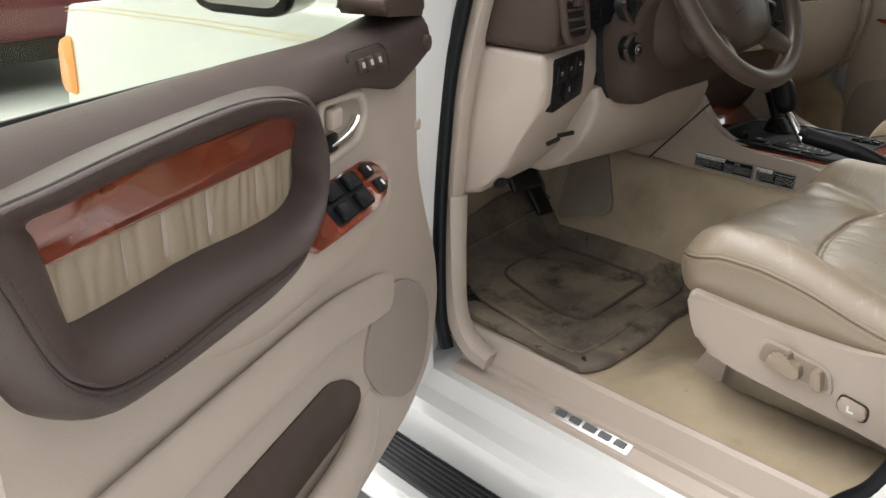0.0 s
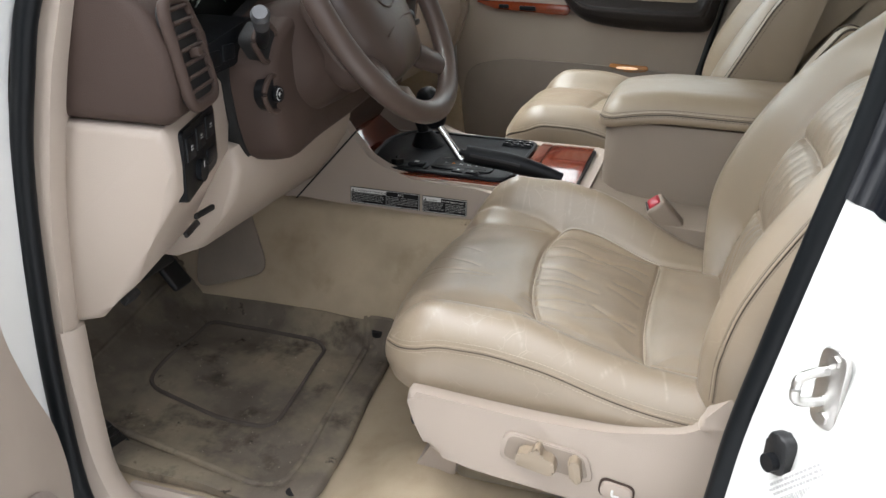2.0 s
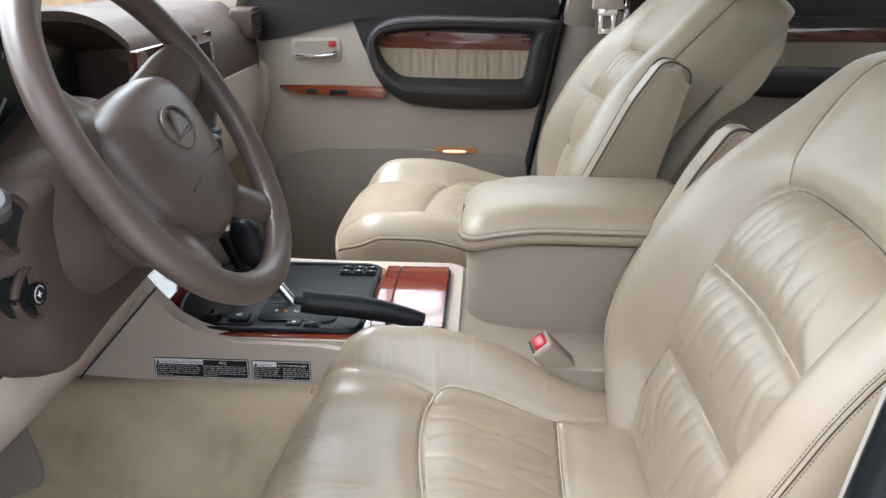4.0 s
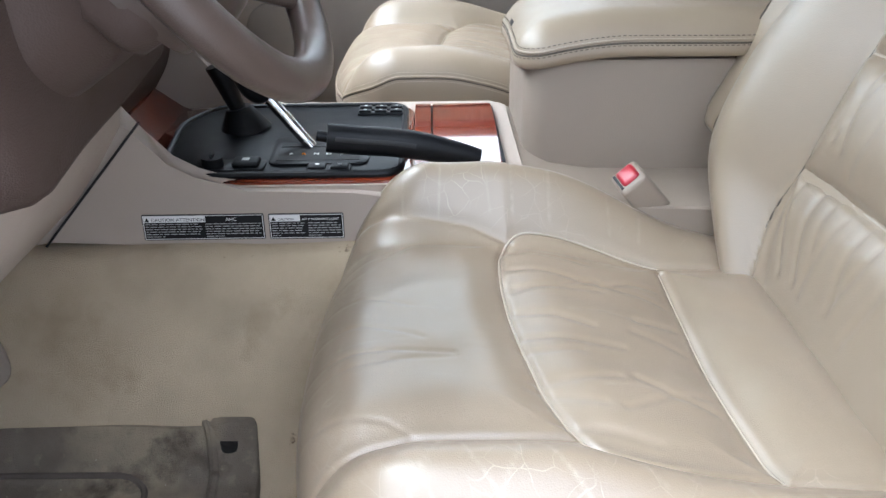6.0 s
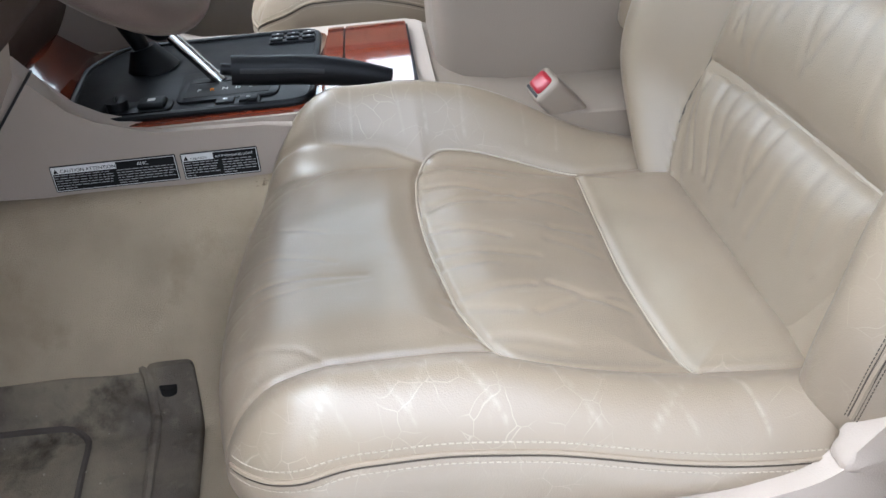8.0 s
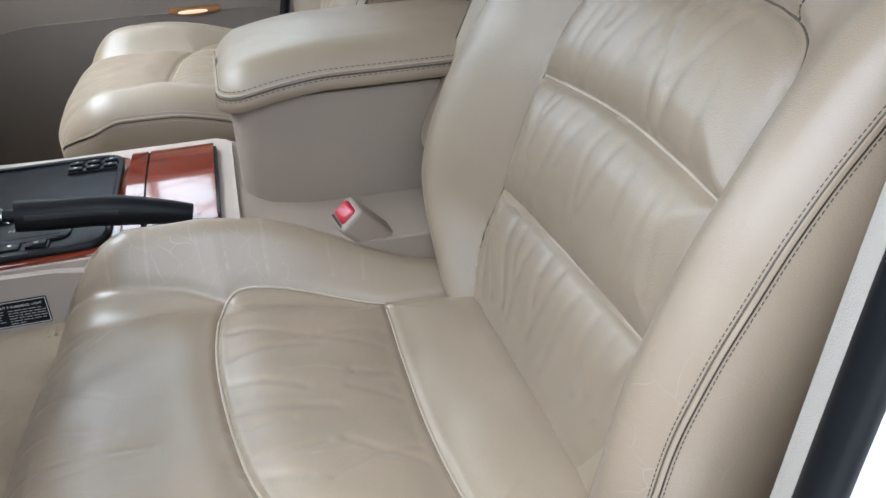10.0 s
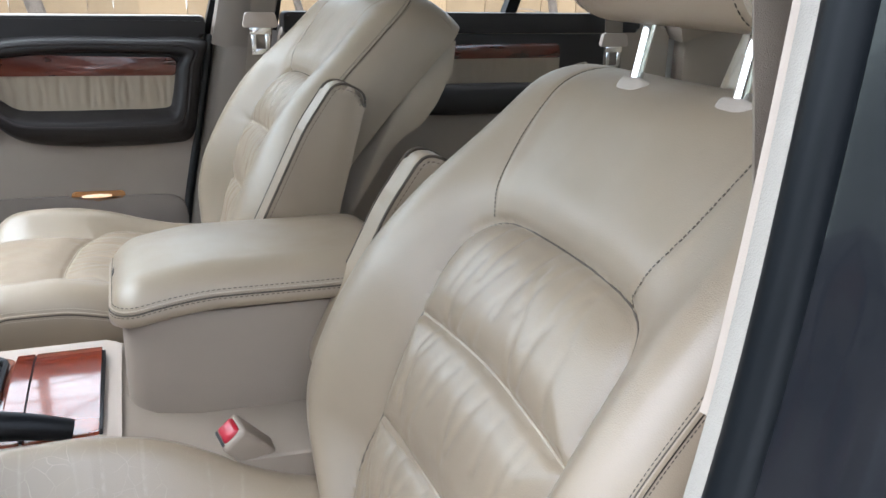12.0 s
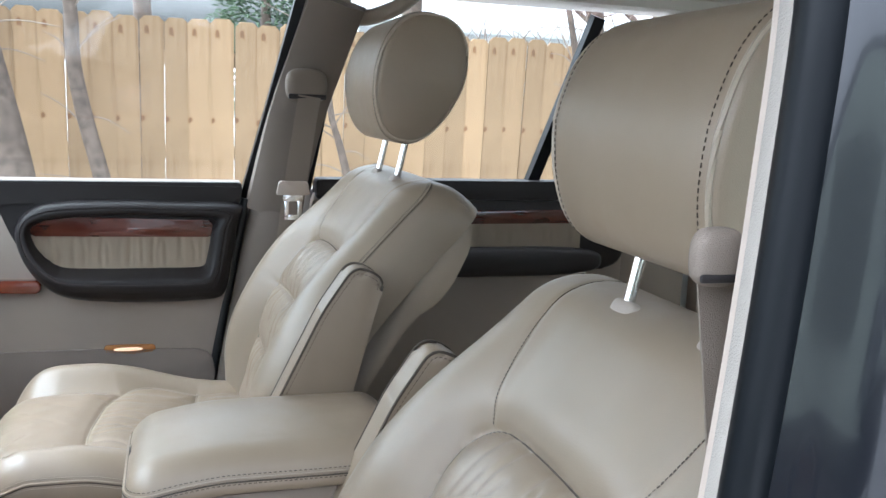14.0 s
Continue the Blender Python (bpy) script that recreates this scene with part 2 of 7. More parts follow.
BARK = surf("grey_brown_bark", (0.115, 0.085, 0.066), 0.95, bump=0.8, fine=60, vary=0.35, scale=18)
TWIG = surf("twig_bark", (0.20, 0.155, 0.125), 0.9, bump=0.3, fine=80, vary=0.2)
NEEDLE = surf("evergreen_needles", (0.045, 0.075, 0.035), 0.8, bump=0, vary=0.4, scale=9)
CEDAR = surf("new_cedar", (0.3, 0.192, 0.102), 0.75, bump=0.3, fine=120, vary=0.10, scale=3)


def board_grain(m):
    """Each board has a tone of its own, long grain and a few knots."""
    n, l = m.node_tree.nodes, m.node_tree.links
    mix_in(m, noise_mask(m, 20, 0.48, 0.72, 5, (1, 1, 0.06)), (0.22, 0.13, 0.062))
    mix_in(m, noise_mask(m, 9, 0.665, 0.70, 2, (1, 1, 0.55)), (0.17, 0.085, 0.035))
    mix_in(m, noise_mask(m, 1.7, 0.55, 0.8, 2), (0.30, 0.205, 0.115))
    oi, hs, mr = (n.new("ShaderNode" + k) for k in ("ObjectInfo", "HueSaturation", "MapRange"))
    mr.inputs["To Min"].default_value, mr.inputs["To Max"].default_value = 0.80, 1.18
    b = n["Principled BSDF"]
    old = b.inputs["Base Color"].links[0].from_socket
    l.new(oi.outputs["Random"], mr.inputs["Value"])
    l.new(mr.outputs["Result"], hs.inputs["Value"])
    l.new(old, hs.inputs["Color"])
    l.new(hs.outputs["Color"], b.inputs["Base Color"])


board_grain(CEDAR)


# ---- mesh helpers ----
def thing(name, label, category, base=(0, 0, 0), group="", kind=""):
    ob = new(name)
    ob.empty_display_size = 0.05
    ob.location = base
    return tagged(ob, label, category, group, kind)


def part(name, bm, material, parent=None, label="", sharp=38, normals=True):
    if normals:
        bmesh.ops.recalc_face_normals(bm, faces=bm.faces)
    me = bpy.data.meshes.new(name)
    bm.to_mesh(me)
    bm.free()
    me.materials.append(material)
    me.shade_smooth()
    me.set_sharp_from_angle(angle=radians(sharp))
    ob = new(name, me)
    if parent:
        ob.parent = parent
        ob.matrix_parent_inverse = Matrix.Translation(parent.location).inverted()
    return tagged(ob, label) if label else ob


def raw(verts, faces):
    me = bpy.data.meshes.new("tmp")
    me.from_pydata([tuple(map(float, v)) for v in verts], [], faces)
    bm = bmesh.new()
    bm.from_mesh(me)
    bpy.data.meshes.remove(me)
    return bm


def join(*bms):
    me = bpy.data.meshes.new("tmp")
    out = bms[0]
    for b in bms[1:]:
        b.to_mesh(me)
        out.from_mesh(me)
        b.free()
    bpy.data.meshes.remove(me)
    return out


def moved(bm, m):
    bmesh.ops.transform(bm, matrix=m, verts=bm.verts)
    return bm


def box(lo, hi, r=0.0, seg=2):
    """A block between two corners with rounded edges."""
    bm = bmesh.new()
    c = [(a + b) / 2 for a, b in zip(lo, hi)]
    s = [max(abs(b - a), 1e-4) for a, b in zip(lo, hi)]
    bmesh.ops.create_cube(bm, size=1, matrix=Matrix.Translation(c) @ Matrix.Diagonal((*s, 1)))
    if r:
        bmesh.ops.bevel(bm, geom=bm.edges[:], offset=min(r, min(s) * 0.48), segments=seg, profile=0.5, affect="EDGES")
    return bm


def prism(poly, axis, d0, d1, r=0.0, seg=2):
    """A 2D outline pushed along an axis. poly holds the two other coordinates in axis order."""
    i = "xyz".index(axis)
    def at(p, d):
        q = list(p)
        q.insert(i, d)
        return q
    bm = bmesh.new()
    a = [bm.verts.new(at(p, d0)) for p in poly]
    b = [bm.verts.new(at(p, d1)) for p in poly]
    k = len(poly)
    bm.faces.new(a)
    bm.faces.new(b[::-1])
    for j in range(k):
        bm.faces.new((a[j], b[j], b[(j + 1) % k], a[(j + 1) % k]))
    if r:
        rim = [e for e in bm.edges if (e.verts[0] in a) == (e.verts[1] in a)]
        bmesh.ops.bevel(bm, geom=rim, offset=r, segments=seg, profile=0.5, affect="EDGES")
    return bm


def rounded(poly, r, n=5):
    """Rounds the corners of a closed 2D outline."""
    out, k = [], len(poly)
    for i in range(k):
        p, a, b = Vector(poly[i]), Vector(poly[i - 1]), Vector(poly[(i + 1) % k])
        ra = min(r, (a - p).length * 0.45, (b - p).length * 0.45)
        s, e = p + (a - p).normalized() * ra, p + (b - p).normalized() * ra
        for j in range(n + 1):
            t = j / n
            out.append(tuple(s * (1 - t) ** 2 + p * 2 * t * (1 - t) + e * t * t))
    return out


def smooth_path(pts, n=8, closed=False):
    """A Catmull-Rom curve through points."""
    p = [Vector(q) for q in pts]
    k, out = len(p), []
    for i in range(k if closed else k - 1):
        if closed:
            a, b, c, d = p[i - 1], p[i], p[(i + 1) % k], p[(i + 2) % k]
        else:
            a, b, c, d = p[max(i - 1, 0)], p[i], p[i + 1], p[min(i + 2, k - 1)]
        for j in range(n):
            t = j / n
            out.append(0.5 * ((2 * b) + (c - a) * t + (2 * a - 5 * b + 4 * c - d) * t * t + (3 * b - a - 3 * c + d) * t ** 3))
    if not closed:
        out.append(p[-1])
    return out


def sweep(path, section, closed=False, up=(0, 0, 1), cap=True, scale=None):
    """A 2D section (side, up) carried along a 3D path."""
    path = [Vector(p) for p in path]
    k, m = len(path), len(section)
    verts, faces = [], []
    up = Vector(up)
    for i, p in enumerate(path):
        if closed:
            t = path[(i + 1) % k] - path[i - 1]
        else:
            t = path[min(i + 1, k - 1)] - path[max(i - 1, 0)]
        t.normalize()
        side = t.cross(up)
        if side.length < 1e-4:
            side = t.cross(Vector((0, 1, 0)))
        side.normalize()
        u = side.cross(t)
        f = scale(i / max(k - 1, 1)) if scale else 1.0
        verts += [p + side * (s[0] * f) + u * (s[1] * f) for s in section]
    for i in range(k if closed else k - 1):
        a, b = i * m, ((i + 1) % k) * m
        for j in range(m):
            faces.append((a + j, a + (j + 1) % m, b + (j + 1) % m, b + j))
    if cap and not closed:
        faces += [tuple(range(m))[::-1], tuple(range((k - 1) * m, k * m))]
    return raw(verts, faces)


def ring(r, n=10, ry=None):
    return [(r * math.cos(2 * math.pi * i / n), (ry or r) * math.sin(2 * math.pi * i / n)) for i in range(n)]


def tube(path, r, n=10, closed=False, scale=None, up=(0, 0, 1)):
    return sweep(path, ring(r, n), closed, up, True, scale)


def rod(p0, p1, r, n=14, r1=None):
    r1 = r if r1 is None else r1
    d = Vector(p1) - Vector(p0)
    q = d.to_track_quat("Z", "Y").to_matrix().to_4x4()
    bm = bmesh.new()
    bmesh.ops.create_cone(bm, cap_ends=True, segments=n, radius1=r, radius2=r1, depth=d.length, matrix=Matrix.Translation((Vector(p0) + Vector(p1)) / 2) @ q)
    return bm


def blob(c, rx, ry, rz, e=2.0, nu=32, nv=20):
    """A superellipsoid: e 2 is an egg, larger is boxier."""
    verts, faces = [], []
    f = lambda v: math.copysign(abs(v) ** (2 / e), v)
    for i in range(nv + 1):
        th = -math.pi / 2 + math.pi * i / nv
        for j in range(nu):
            ph = 2 * math.pi * j / nu
            verts.append((c[0] + rx * f(math.cos(th)) * f(math.cos(ph)), c[1] + ry * f(math.cos(th)) * f(math.sin(ph)), c[2] + rz * f(math.sin(th))))
    for i in range(nv):
        for j in range(nu):
            faces.append((i * nu + j, i * nu + (j + 1) % nu, (i + 1) * nu + (j + 1) % nu, (i + 1) * nu + j))
    bm = raw(verts, faces)
    bmesh.ops.remove_doubles(bm, verts=bm.verts, dist=1e-5)
    return bm


def stitches(path, length=0.0036, gap=0.0026, r=0.00055):
    """A row of single stitches along a path."""
    path = [Vector(p) for p in path]
    verts, faces, run, nxt = [], [], 0.0, 0.0
    for a, b in zip(path, path[1:]):
        d = (b - a).length
        if d < 1e-7:
            continue
        t = (b - a) / d
        s1 = t.orthogonal().normalized() * r
        s2 = t.cross(s1).normalized() * r
        while nxt < run + d:
            p = a + t * (nxt - run)
            q = p + t * length
            k = len(verts)
            verts += [p + s1, p + s2, p - s1, p - s2, q + s1, q + s2, q - s1, q - s2]
            faces += [(k, k + 1, k + 5, k + 4), (k + 1, k + 2, k + 6, k + 5), (k + 2, k + 3, k + 7, k + 6), (k + 3, k, k + 4, k + 7), (k + 3, k + 2, k + 1, k), (k + 4, k + 5, k + 6, k + 7)]
            nxt += length + gap
        run += d
    return raw(verts, faces)


def polydist(x, y, line):
    """Distance of each point from a 2D polyline."""
    best = np.full(np.shape(x), 9.0)
    for (ax, ay), (bx, by) in zip(line, line[1:]):
        dx, dy = bx - ax, by - ay
        t = np.clip(((x - ax) * dx + (y - ay) * dy) / (dx * dx + dy * dy + 1e-12), 0, 1)
        best = np.minimum(best, np.hypot(x - ax - t * dx, y - ay - t * dy))
    return best


def step(x, a, b):
    t = np.clip((x - a) / (b - a), 0, 1)
    return t * t * (3 - 2 * t)


def waves(x, y, sx, sy, seed=0):
    """Smooth pseudo-random waves of the given sizes across x and y."""
    g = np.random.RandomState(seed)
    out = np.zeros(np.shape(x))
    for k in range(9):
        a, p, q = g.uniform(0.6, 1.7), g.uniform(0, 6.28), g.uniform(0, 6.28)
        out = out + np.sin(x / sx * a * 3.14 + p + 1.1 * np.sin(y / sy * g.uniform(0.5, 1.5) * 3.14 + q)) * np.cos(y / sy * g.uniform(0.3, 1.2) + q)
    return out / 3.2


def pillow(x0, x1, y0, y1, r, prof, top, nx, ny, ne, place, wear=None, foot=None):
    """An upholstered panel: a flat field with rounded corners whose edge follows prof(d) -> (out, down), d from 0 to 1, over a relief top(x, y), laid into the world by place(x, y, z)."""
    s = np.concatenate([np.linspace(-1, 0, ne, endpoint=False), np.linspace(0, 1, nx + 1), np.linspace(1, 2, ne + 1)[1:]])
    t = np.concatenate([np.linspace(-1, 0, ne, endpoint=False), np.linspace(0, 1, ny + 1), np.linspace(1, 2, ne + 1)[1:]])
    S, T = np.meshgrid(s, t)
    cx, cy = np.clip(S, 0, 1), np.clip(T, 0, 1)
    ds, dt = S - cx, T - cy
    d = np.maximum(np.abs(ds), np.abs(dt))
    nrm = np.hypot(ds, dt) + 1e-12
    out, down = prof(d)
    X = x0 + r + cx * (x1 - x0 - 2 * r) + ds / nrm * out
    Y = y0 + r + cy * (y1 - y0 - 2 * r) + dt / nrm * out
    Z = top(X, Y) - down
    if foot is not None:
        b = np.clip((d - 0.62) / 0.38, 0, 1)
        Z = np.where(b > 0, (top(X, Y) - r) * (1 - b) + foot * b, Z)
    P = place(X, Y, Z)
    h, w = S.shape
    verts = np.stack([np.broadcast_to(p, S.shape) for p in P], -1).reshape(-1, 3)
    faces = [(j * w + i, j * w + i + 1, (j + 1) * w + i + 1, (j + 1) * w + i) for j in range(h - 1) for i in range(w - 1)]
    bm = raw(verts, faces)
    if wear is not None:
        for key, fn in zip(("wear", "fold"), wear):
            lay = bm.verts.layers.float.new(key)
            v = fn(X, Y).reshape(-1)
            for i, vert in enumerate(bm.verts):
                vert[lay] = float(v[i])
    return bm


def edge_round(r, drop, share=0.6, tuck=0.0, power=2.0):
    """An edge that rounds over with radius r, then falls straight to drop, tucking under at its foot."""
    def prof(d):
        a = np.clip(d / share, 0, 1) * math.pi / 2
        b = np.clip((d - share) / (1 - share), 0, 1)
        return r * np.sin(a) - tuck * b ** power, r * (1 - np.cos(a)) + (drop - r) * b
    return prof


# ---- front seats ----
def creases(seed, count, x0, x1, y0, y1, lean=0.25):
    """Short slanting gathers that start at the seam y0 and run towards y1."""
    g = np.random.RandomState(seed)
    out = []
    for i in range(count):
        x = x0 + (x1 - x0) * (i + g.uniform(0.1, 0.9)) / count
        e = y0 + (y1 - y0) * g.uniform(0.45, 0.95)
        dx = g.uniform(-lean, lean) * abs(e - y0)
        m = (y0 + e) / 2
        out.append(([(x, y0), (x + dx * 0.3 + g.uniform(-0.003, 0.003), m), (x + dx, e)], g.uniform(0.4, 1.0)))
    return out


def press(x, y, lines, depth, width):
    z = 0.0
    for line, f in lines:
        z = z - depth * f * np.exp(-(polydist(x, y, line) / width) ** 2)
    return z


C_FRONT = [(-0.180, -0.005), (-0.184, 0.05), (-0.180, 0.095), (-0.165, 0.125), (-0.135, 0.145), (-0.09, 0.160), (-0.03, 0.170), (0.04, 0.177), (0.10, 0.178), (0.145, 0.174), (0.166, 0.158), (0.170, 0.120), (0.166, 0.060), (0.158, 0.004)]
C_FRONT = [tuple(p[:2]) for p in smooth_path([(a, b, 0) for a, b in C_FRONT], 4)]
C_REAR = [tuple(p[:2]) for p in smooth_path([(-0.184, -0.006, 0), (-0.15, 0.000, 0), (-0.09, 0.006, 0), (-0.02, 0.008, 0), (0.06, 0.007, 0), (0.11, 0.005, 0), (0.150, 0.004, 0)], 5)]
C_SIDES = ([(-0.180, -0.005), (-0.186, -0.06), (-0.19, -0.14)], [(0.158, 0.004), (0.162, -0.06), (0.165, -0.14)])
C_BOLSTER = ([(-0.150, 0.137), (-0.156, 0.19), (-0.156, 0.27), (-0.165, 0.32), (-0.185, 0.36)], [(0.160, 0.165), (0.172, 0.21), (0.178, 0.27), (0.186, 0.32), (0.20, 0.36)])
CX, CY0, CY1, CR = 0.256, -0.13, 0.360, 0.058
C_PROF = edge_round(CR, 0.088, 0.62, 0.010)


def cushion_relief(hi, lo, seed):
    """Relief of the seat cushion; hi and lo are the heights of the inner and the outer bolster."""
    gath = creases(seed, 10, -0.15, 0.15, 0.172, 0.06, 0.5) + creases(seed + 1, 6, -0.14, 0.14, 0.022, 0.10, 0.5)
    wrinkles = creases(seed + 2, 7, -0.13, 0.15, 0.355, 0.20, 0.9)
    g = np.random.RandomState(seed + 9)
    folds = []
    for i in range(6):
        y = 0.0 + i * 0.060 + g.uniform(-0.008, 0.008)
        for d in (g.uniform(0.025, 0.06), -g.uniform(0.02, 0.05)):
            folds.append(([(-0.168 - g.uniform(0, 0.02), y), (-0.215, y + d * 0.5 + g.uniform(-0.006, 0.006)), (-0.244, y + d)], g.uniform(0.3, 1.0)))
    for i in range(7):
        y = 0.03 + i * 0.042 + g.uniform(-0.02, 0.02)
        folds.append(([(0.178, y), (0.205, y + g.uniform(-0.008, 0.008)), (0.205 + g.uniform(0.01, 0.045), y + g.uniform(-0.015, 0.015))], g.uniform(0.3, 0.8)))
    for i in range(6):
        x = -0.15 + i * 0.055 + g.uniform(-0.01, 0.01)
        folds.append(([(x, 0.25 + g.uniform(-0.03, 0.05)), (x + g.uniform(-0.02, 0.02), 0.32), (x + g.uniform(-0.05, 0.05), 0.345)], g.uniform(0.1, 0.5)))
    folds.append(([(-0.15, 0.318), (-0.05, 0.325), (0.06, 0.318), (0.16, 0.326)], 0.6))
    folds.append(([(0.02, 0.05), (0.03, 0.09), (0.025, 0.12)], 0.5))
    folds.append(([(-0.10, 0.04), (-0.085, 0.075), (-0.09, 0.11)], 0.5))

    def top(a, y):
        z = 0.916 + 0.032 * step(y, -0.02, 0.2) - 0.022 * step(y, 0.26, 0.40)
        keep = step(y, -0.11, 0.125) * (1 - 0.55 * step(y, 0.27, 0.40))
        z = z + hi * step(a, 0.145, 0.215) * keep + lo * step(-a, 0.15, 0.22) * (0.4 + 0.6 * keep)
        dc, dr = polydist(a, y, C_FRONT), polydist(a, y, C_REAR)
        ds = np.minimum(polydist(a, y, C_SIDES[0]), polydist(a, y, C_SIDES[1]))
        db = np.minimum(polydist(a, y, C_BOLSTER[0]), polydist(a, y, C_BOLSTER[1]))
        dmin = np.minimum(np.minimum(dc, dr), np.minimum(ds, db))
        z = z + 0.010 * (1 - np.exp(-(dmin / 0.026) ** 2)) - 0.0045 * np.exp(-(dmin / 0.0038) ** 2)
        inside = step(y, 0.0, 0.03) * (1 - step(y, 0.165, 0.185)) * (1 - step(np.abs(a), 0.15, 0.185))
        z = z + inside * (press(a, y, gath, 0.0017, 0.0050) + 0.0006 * waves(a, y, 0.042, 0.16, seed))
        front = step(y, 0.19, 0.22) * (1 - step(np.abs(a), 0.14, 0.18))
        z = z + front * (0.0007 * waves(a, y, 0.045, 0.06, seed + 3) + press(a, y, wrinkles, 0.0010, 0.0026))
        rear = (1 - step(y, -0.02, 0.005)) * (1 - step(np.abs(a), 0.14, 0.18))
        return z + rear * 0.0014 * waves(a, y, 0.05, 0.05, seed + 5) + 0.0011 * waves(a, y, 0.09, 0.08, seed + 6) + press(a, y, folds, 0.0003, 0.0024)
    top.folds = lambda a, y: -press(a, y, folds, 0.5, 0.0015)
    return top


def rim_path(x0, x1, y0, y1, r, prof, top, d, start=0.0, stop=1.0, n=220):
    """Points round an upholstered panel at a constant depth d of its edge, from a share of the way round to another (counter-clockwise from the middle of the low-y side)."""
    out, down = (float(v) for v in prof(np.array(d)))
    w, h = x1 - x0 - 2 * r, y1 - y0 - 2 * r
    arc = math.pi / 2 * r
    total, pts = 2 * (w + h) + 4 * arc, []
    for i in range(n + 1):
        u = (start + (stop - start) * i / n) * total + w / 2
        u %= total
        for k, (cx, cy, ex, ey, a0) in enumerate(((x0 + r, y0 + r, 1, 0, -90), (x1 - r, y0 + r, 0, 1, 0), (x1 - r, y1 - r, -1, 0, 90), (x0 + r, y1 - r, 0, -1, 180))):
            length = w if k % 2 == 0 else h
            if u <= length:
                x, y = cx + ex * u + ey * out, cy + ey * u - ex * out
                break
            u -= length
            if u <= arc:
                qx, qy = cx + ex * length, cy + ey * length
                a = radians(a0) + u / r
                x, y = qx + out * math.cos(a), qy + out * math.sin(a)
                break
            u -= arc
        pts.append((x, y, float(top(np.array(x), np.array(y))) - down))
    return pts


BUP, BN = Vector((0, -0.502, 0.865)), Vector((0, 0.865, 0.502))
BS = -0.020
B_PANEL = [tuple(p[:2]) for p in smooth_path([(BS - 0.172, 0.03, 0), (BS - 0.168, 0.10, 0), (BS - 0.163, 0.17, 0), (BS - 0.156, 0.27, 0), (BS - 0.152, 0.33, 0), (BS - 0.146, 0.372, 0), (BS - 0.122, 0.396, 0), (BS - 0.06, 0.406, 0), (BS + 0.05, 0.408, 0), (BS + 0.125, 0.402, 0), (BS + 0.160, 0.380, 0), (BS + 0.168, 0.335, 0), (BS + 0.160, 0.27, 0), (BS + 0.160, 0.17, 0), (BS + 0.176, 0.10, 0), (BS + 0.196, 0.03, 0)], 5)]
B_MID = [tuple(p[:2]) for p in smooth_path([(BS - 0.160, 0.276, 0), (BS - 0.08, 0.283, 0), (BS, 0.286, 0), (BS + 0.08, 0.283, 0), (BS + 0.158, 0.276, 0)], 5)]
B_LOW = [tuple(p[:2]) for p in smooth_path([(BS - 0.162, 0.163, 0), (BS - 0.08, 0.162, 0), (BS, 0.161, 0), (BS + 0.08, 0.158, 0), (BS + 0.160, 0.152, 0)], 5)]
# how far the middle and the side bolsters of the backrest stand out along its height
B_B = (-0.05, 0.03, 0.09, 0.155, 0.22, 0.28, 0.34, 0.40, 0.47, 0.54, 0.62)
B_CENTRE = (-0.050, -0.030, -0.010, 0.011, 0.026, 0.034, 0.031, 0.022, 0.012, 0.004, -0.014)
B_SIDE = (-0.030, 0.000, 0.040, 0.062, 0.070, 0.072, 0.066, 0.052, 0.030, 0.010, -0.018)
B_SMOOTH = [np.interp(np.linspace(-0.05, 0.62, 140), B_B, v) for v in (B_CENTRE, B_SIDE)]
B_SMOOTH = [np.convolve(np.pad(v, 10, "edge"), np.hanning(21) / np.hanning(21).sum(), "valid") for v in B_SMOOTH]


B_UP = [[(q * 0.130, 0.400), (q * 0.152, 0.45), (q * 0.172, 0.52), (q * 0.184, 0.62)] for q in (-1, 1)]
BW, BB0, BB1, BR = 0.285, -0.02, 0.605, 0.066
B_PROF = edge_round(BR, 0.120, 0.60, 0.008)


def back_relief(seed, inner):
    gath = creases(seed, 6, -0.15, 0.11, 0.290, 0.40, 0.5) + creases(seed + 1, 6, -0.13, 0.09, 0.402, 0.31, 0.4)
    gath2 = creases(seed + 2, 9, -0.16, 0.12, 0.280, 0.165, 0.5) + creases(seed + 3, 10, -0.17, 0.13, 0.155, 0.06, 0.3)

    def top(a, b):
        ab = np.abs(a)
        mid_, side_ = (np.interp(b, np.linspace(-0.05, 0.62, 140), v) for v in B_SMOOTH)
        z = mid_ - 0.006 + (side_ - mid_) * np.where(a > BS, inner, 1.0) * step(np.abs(a - BS), 0.150, 0.232)
        dm = np.minimum(polydist(a, b, B_PANEL), np.minimum(polydist(a, b, B_MID), polydist(a, b, B_LOW)))
        du = np.minimum(polydist(a, b, B_UP[0]), polydist(a, b, B_UP[1]))
        z = z + 0.012 * (1 - np.exp(-(dm / 0.024) ** 2)) - 0.0075 * np.exp(-(dm / 0.0048) ** 2) - 0.0025 * np.exp(-(du / 0.0032) ** 2)
        inside = 1 - step(np.abs(a - BS), 0.135, 0.165)
        up = inside * step(b, 0.278, 0.29) * (1 - step(b, 0.40, 0.417))
        mid = inside * (1 - step(b, 0.27, 0.28)) * step(b, 0.03, 0.06)
        z = z + up * (press(a, b, gath, 0.0024, 0.0042) + 0.0006 * waves(a, b, 0.04, 0.2, seed))
        return z + mid * (press(a, b, gath2, 0.0023, 0.0042) + 0.0005 * waves(a, b, 0.04, 0.2, seed + 4)) + 0.001 * waves(a, b, 0.1, 0.09, seed + 5)
    return top


